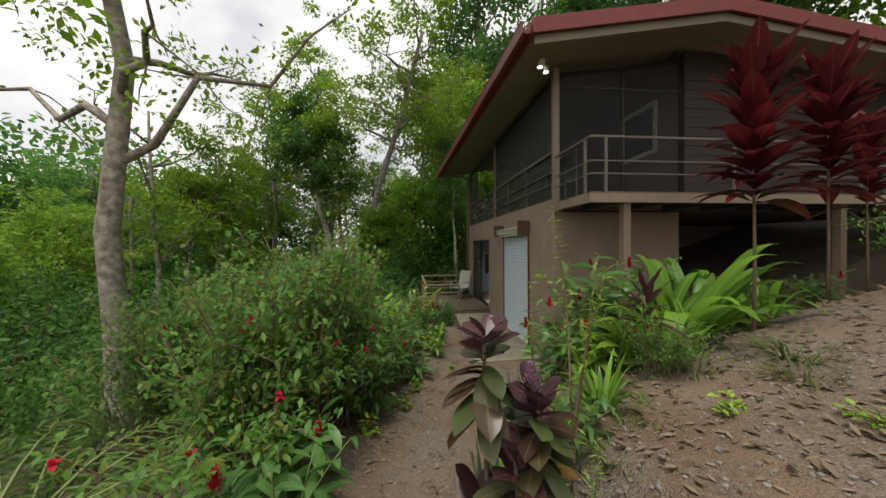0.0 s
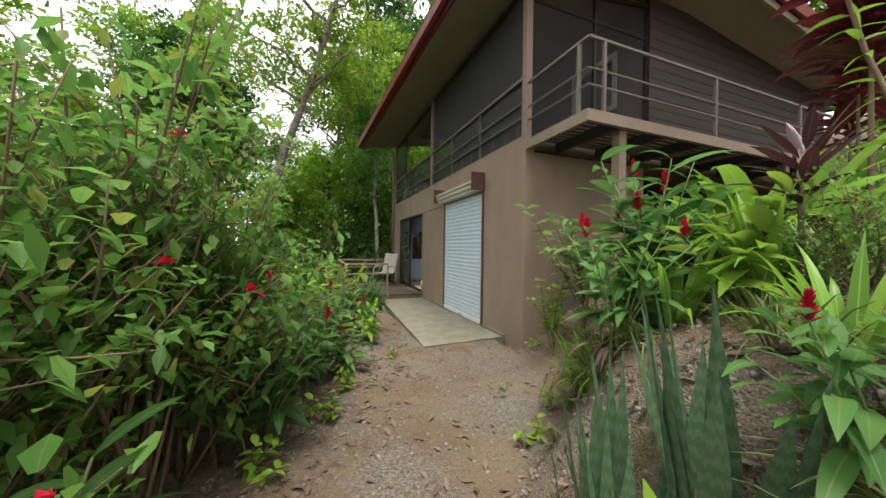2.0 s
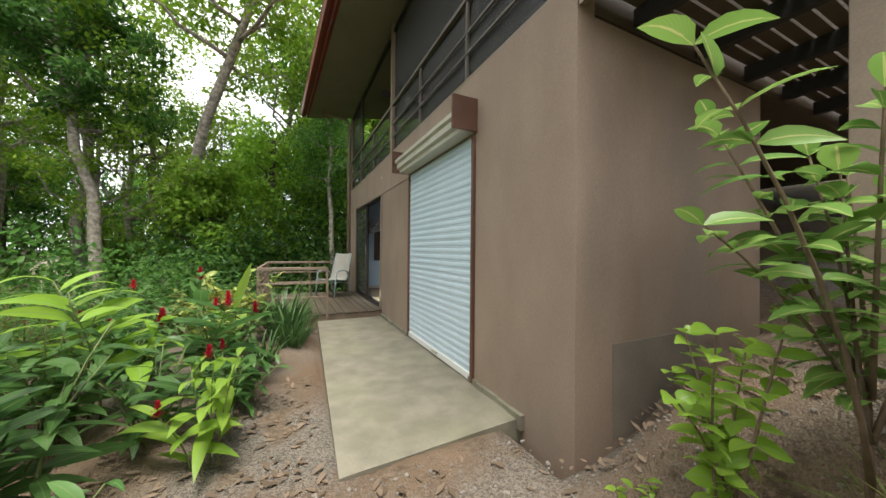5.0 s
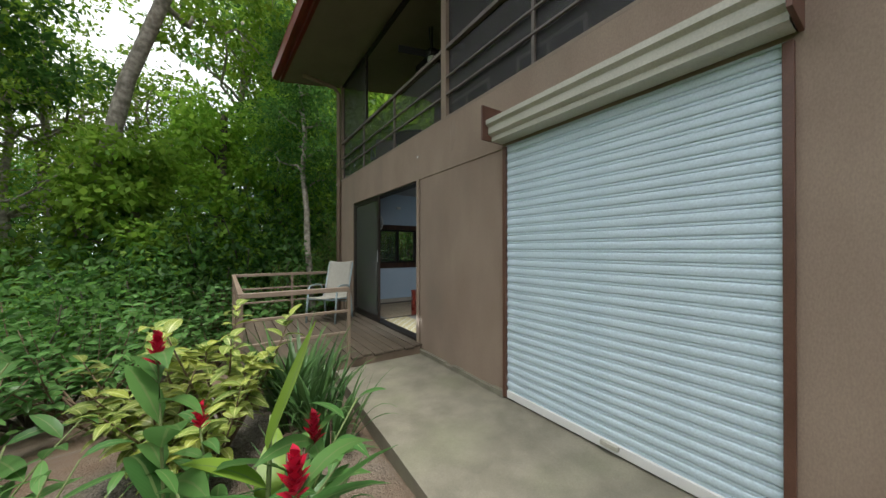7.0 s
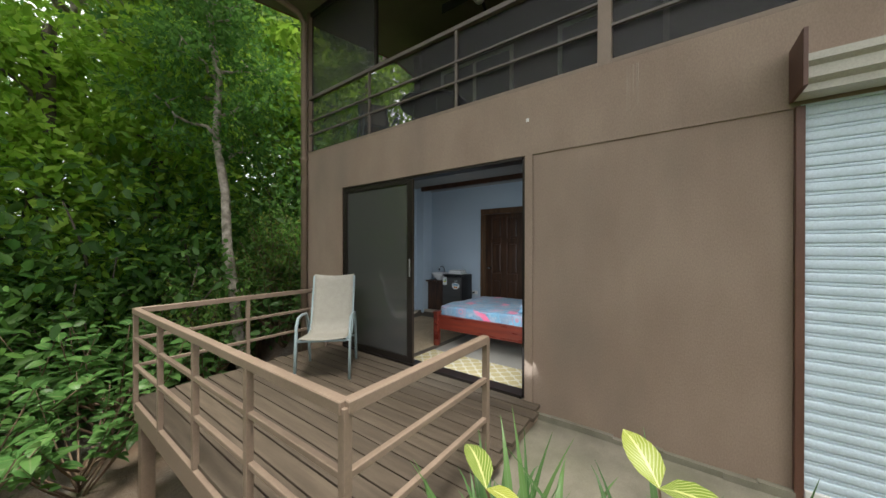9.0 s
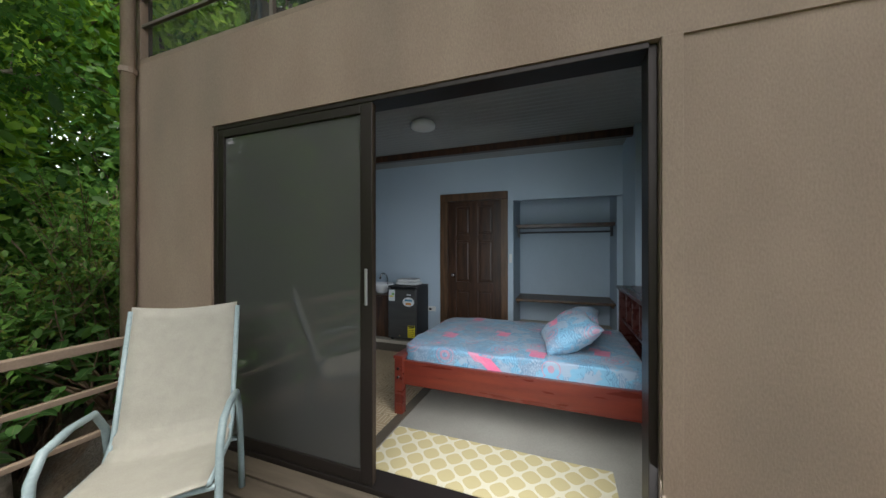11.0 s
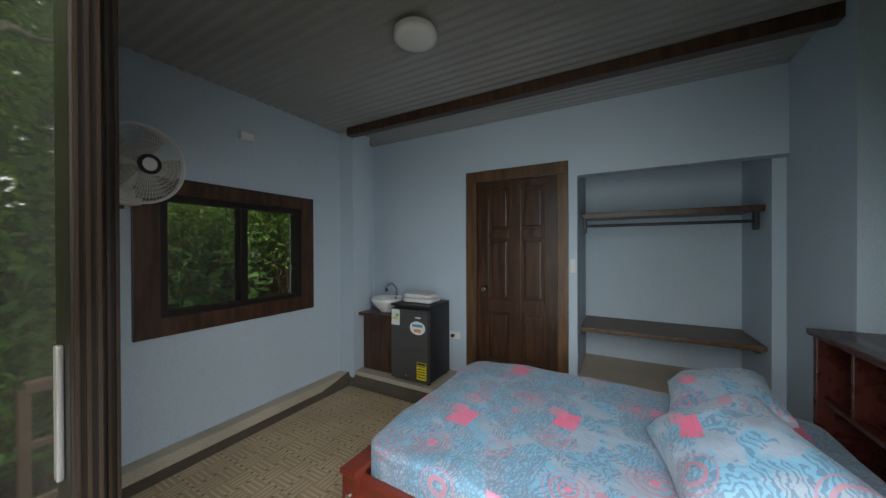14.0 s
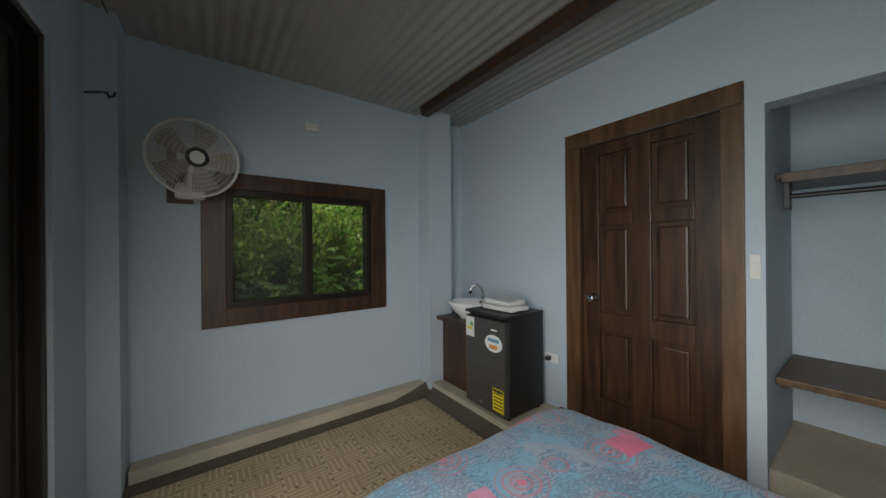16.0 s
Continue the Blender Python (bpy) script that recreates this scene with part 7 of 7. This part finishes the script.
# yellow-veined shrub below the deck and the cream-blotched sapling by the house corner
def branchy(name, seed, height, n, leaf, width, mat, label, spread=0.4, pairs=7, stem=0.012, lean=(0, 0), low=0.4):
    rng = np.random.default_rng(seed)
    b = thing(name, (0, 0, 0), label, "shrub")
    paths, P, D, L = [], [], [], []
    for i in range(n):
        az = i * 2.4 + rng.random()
        out = spread * (0.4 + 0.8 * rng.random())
        h = height * (0.6 + 0.45 * rng.random())
        e = np.array([math.cos(az) * out + lean[0] * rng.random(), math.sin(az) * out + lean[1] * rng.random(), h])
        o = np.array([0, 0, height * 0.09 * (i % 4)])
        mid = (o + e) / 2 + rng.normal(size=3) * 0.07 + np.array([math.cos(az), math.sin(az), 0]) * out * 0.15
        q = [(1 - t) ** 2 * o + 2 * t * (1 - t) * mid + t * t * e for t in np.linspace(0, 1, 7)]
        paths.append(([tuple(p) for p in q], list(np.linspace(stem, 0.003, 7))))
        for k in range(pairs):
            t = low + (1 - low) * k / (pairs - 1)
            p = (1 - t) ** 2 * o + 2 * t * (1 - t) * mid + t * t * e
            a2 = k * 2.4 + rng.random() * 0.6
            for s in (0, 2.6):
                P.append(p), D.append(np.array([math.cos(a2 + s), math.sin(a2 + s), 0.1 + 0.6 * t + rng.normal() * 0.25])), L.append(leaf * (0.7 + 0.5 * rng.random()))
    tagged(stem_part("branchwork", paths, M_TWIG, b), kind="stuff")
    L = np.array(L)
    leaf_part("leaves", blades(P, D, L, L * width, 5, 0.3 + 0.3 * rng.random(len(L)), 0.22, "lance", 0.02, rng.normal(size=len(L)) * 0.4), mat, b)
    return b


fs = branchy("feathery_stalk", 97, 1.35, 4, 0.07, 0.16, M_GINGERLIGHT, "tall thin weed with narrow feathery leaves", 0.16, 26, 0.006, (0.1, 0.1), 0.25)
put_at(fs, 1.05, 1.4, None, 0, 1.2)
place_scaled(fs, 0.95, 1.2, 140, 0.7)
sd2 = branchy("seedling", 98, 0.16, 4, 0.07, 0.42, M_GINGERLIGHT, "small green seedling on the bare earth", 0.1, 4, 0.004)
put_at(sd2, 1.75, 3.45, None, 0, 1.0)
for x, y, t, s in ((2.2, 3.6, 40, 0.8), (1.35, 3.05, 120, 1.2), (0.2, 4.5, 20, 1.3), (0.85, 5.2, 200, 0.8), (2.45, 4.5, 70, 1.0), (-0.3, 3.4, 250, 1.4), (1.95, 1.35, 310, 0.9), (2.3, 1.0, 30, 0.8), (0.0, 3.9, 90, 1.5), (1.6, 3.9, 150, 0.6)):
    place_scaled(sd2, x, y, t, s)
sz = branchy("veined_shrub", 91, 0.78, 13, 0.155, 0.42, M_VEINED, "shrub with yellow leaves and cream veins", 0.35, 8)
put_at(sz, 0.48, 8.55, None, 0, 1.12)
place_scaled(sz, 0.12, 8.5, 70, 0.95)
place_scaled(sz, 0.3, 8.2, 130, 0.8)
def canna_stalk(at):
    c = thing("canna_leaf_plant", at, "tall bright green canna stalk with paddle leaves beside the slab", "canna")
    stem_part("stem", [([(0, 0, -0.05), (0.01, 0.0, 0.4), (0.02, -0.01, 0.78)], [0.012, 0.01, 0.006])], M_CANE, c)
    P = [(0.01, -0.01, 0.66), (0.01, 0, 0.52), (0.0, 0, 0.4), (0.0, 0, 0.3)]
    D = [(0.30, -0.20, 1.0), (-0.7, 0.1, 0.75), (0.2, 0.7, 0.8), (0.6, -0.5, 0.7)]
    leaf_parts(blades(P, D, [0.50, 0.36, 0.4, 0.34], [0.125, 0.1, 0.1, 0.09], 10, [0.03, 0.3, 0.25, 0.3], 0.16, "lance", 0.015), 33, 20, M_GINGERLIGHT, c)
    return c


canna_stalk((0.60, 7.2, ground_z(0.60, 7.2)))
sp = branchy("variegated_sapling", 92, 1.5, 8, 0.165, 0.38, M_VARIEG, "sapling with cream-blotched green leaves by the wall", 0.3, 10, 0.009, (-0.8, 0.25), 0.35)
put_at(sp, 2.66, 3.95, None, 0, 1.0)
vn = branchy("trailing_vine", 93, 0.85, 6, 0.085, 0.7, M_GINGERLIGHT, "trailing plant with small bright green leaves", 0.3, 10, 0.006)
put_at(vn, 2.46, 4.2, None, 0, 1.1)
bl = branchy("broadleaf_bush", 94, 1.1, 18, 0.145, 0.5, M_GINGER, "broad-leaved green bush below the deck", 0.6, 9)
put_at(bl, -0.75, 11.0, None, 0, 1.1)
for x, y, t, s in ((-1.4, 12.2, 60, 1.4), (-0.4, 14.2, 200, 1.5), (0.8, 15.0, 90, 1.6), (-1.8, 10.3, 140, 1.2), (2.0, 15.2, 20, 1.4), (3.4, 15.4, 30, 1.5), (4.6, 15.6, 100, 1.5), (-2.4, 12.9, 10, 1.5), (0.3, 13.3, 300, 1.0), (-0.6, 12.4, 20, 1.2)):
    place_scaled(bl, x, y, t, s)


# palm fronds at the garden's edge
def palm(seed, n, length):
    rng = np.random.default_rng(seed)
    p = thing("low_palm", (0, 0, 0), "low palm with arching feathered fronds", "palm")
    for i in range(n):
        az = i * 2.4 + rng.random() * 0.5
        d = np.array([math.cos(az), math.sin(az), 0])
        q = [d * length * t + np.array([0, 0, length * (1.5 * t - 1.35 * t * t)]) for t in np.linspace(0, 1, 26)]
        fr2 = stem_part("frond_rib", [([tuple(v) for v in q[::3]], list(np.linspace(0.012, 0.003, 9)))], M_CANE, p)
        s = np.cross(d, [0, 0, 1])
        P = np.array(q[3:] + q[3:])
        D = np.concatenate([np.tile(d * 0.8 + s, (23, 1)), np.tile(d * 0.8 - s, (23, 1))]) + np.array([0, 0, 0.1])
        leaf_part("frond_blade", blades(P, D, length * 0.26 * np.tile(np.sin(np.linspace(0.5, 2.9, 23)), 2), 0.022, 3, 0.5, 0.3, "strap"), M_PALM, fr2)
    return p


pa = palm(95, 9, 1.3)
put_at(pa, -3.1, 2.2, None, 0, 1.6)
place_scaled(pa, -3.9, 3.3, 100, 1.7)

# dry hanging leaves among the gingers on the bank
dl = rosette("dry_leaf_clump", 96, 130, 0.22, 0.026, M_DRY, "tangle of dry brown hanging leaves on the bank", "dry leaves", 1.0, 1.5, 0.34, 5, "lance", 0.5, 0.04)
put_at(dl, 2.5, 2.75, None, 0, 0.5)
for x, y, t, s in ((2.75, 2.9, 220, 0.55), (2.45, 2.4, 300, 0.7), (1.8, 2.85, 20, 0.9), (2.0, 3.15, 140, 1.0), (2.25, 3.2, 250, 1.0), (1.65, 2.6, 80, 0.8), (2.3, 2.85, 330, 1.1), (-0.6, 3.3, 60, 0.7), (0.1, 5.1, 200, 0.6)):
    place_scaled(dl, x, y, t, s)

# ---- litter ----
rng9 = np.random.default_rng(99)
P, D = [], []
for i in range(11000):
    x, y = -2.5 + 8.5 * rng9.random(), -1.0 + 8.0 * rng9.random()
    on_path = path_left(y) + 0.1 < x < path_right(y) - 0.1
    if on_path and rng9.random() < 0.75 or (x > 1.25 and y > 5.35) or x > 2.55 and y > 5:
        continue
    P.append((x, y, ground_z(x, y) + 0.008))
    a = rng9.random() * 6.28
    D.append((math.cos(a), math.sin(a), rng9.normal() * 0.18))
L = 0.035 + 0.05 * rng9.random(len(P))
lit = new("leaf_litter", mesh_from("leaf_litter", *blades(P, D, L, L * 0.45, 2, -0.1, 0.35, "oval"), M_DRY))
tagged(lit, "scattered dry brown leaves on the ground", "leaf litter", kind="stuff")
yl = thing("fallen_leaf", (0.55, 2.55, ground_z(0.55, 2.55) + 0.012), "fallen bright yellow leaf on the path", "leaf", "fallen yellow leaves")
leaf_part("blade", blades([(0, 0, 0)], [(1, 0.3, 0.05)], 0.08, 0.04, 3, 0.1, 0.2, "oval"), M_YELLOWFALL, yl)
for x, y, t in ((-0.05, 2.3, 80), (0.5, 3.2, 150), (0.1, 2.75, 20)):
    place_scaled(yl, x, y, t, 0.9)
# gravel stones
GX, GF, go = [], [], 0
ico = bmesh.new()
bmesh.ops.create_icosphere(ico, subdivisions=1, radius=1.0)
iv, jf = np.array([v.co for v in ico.verts]), np.array([[v.index for v in f.verts] for f in ico.faces])
ico.free()
for i in range(6500):
    x, y = -0.6 + 3.6 * rng9.random(), -0.8 + 6.2 * rng9.random()
    if x > 2.55 and y > 4.9 or x > 1.3 and y > 5.4:
        continue
    s = 0.004 + 0.012 * rng9.random() ** 2
    GX.append(iv * s * (0.6 + 0.8 * rng9.random(3)) + np.array([x, y, ground_z(x, y) + s * 0.2]))
    GF.extend((jf + go).tolist())
    go += len(iv)
M_STONE = surface("grey_gravel_stone", (0.15, 0.13, 0.11), (0.27, 0.24, 0.205), 14, 0.9, 0.2)
tagged(new("gravel", mesh_from("gravel", np.concatenate(GX), GF, None, M_STONE, False)), "loose grey gravel stones on the path", "gravel", kind="stuff")

# tall trees up the slope beyond the house
for x, y, turn, s, k in ((15.5, 13.5, 40, 1.4, 0), (17.5, 9, 130, 1.9, 1), (17.5, 3.5, 220, 1.7, 0), (14, 18.5, 310, 1.9, 1), (19, 6, 75, 1.9, 2)):
    place_scaled(kinds[k], x, y, turn, s)
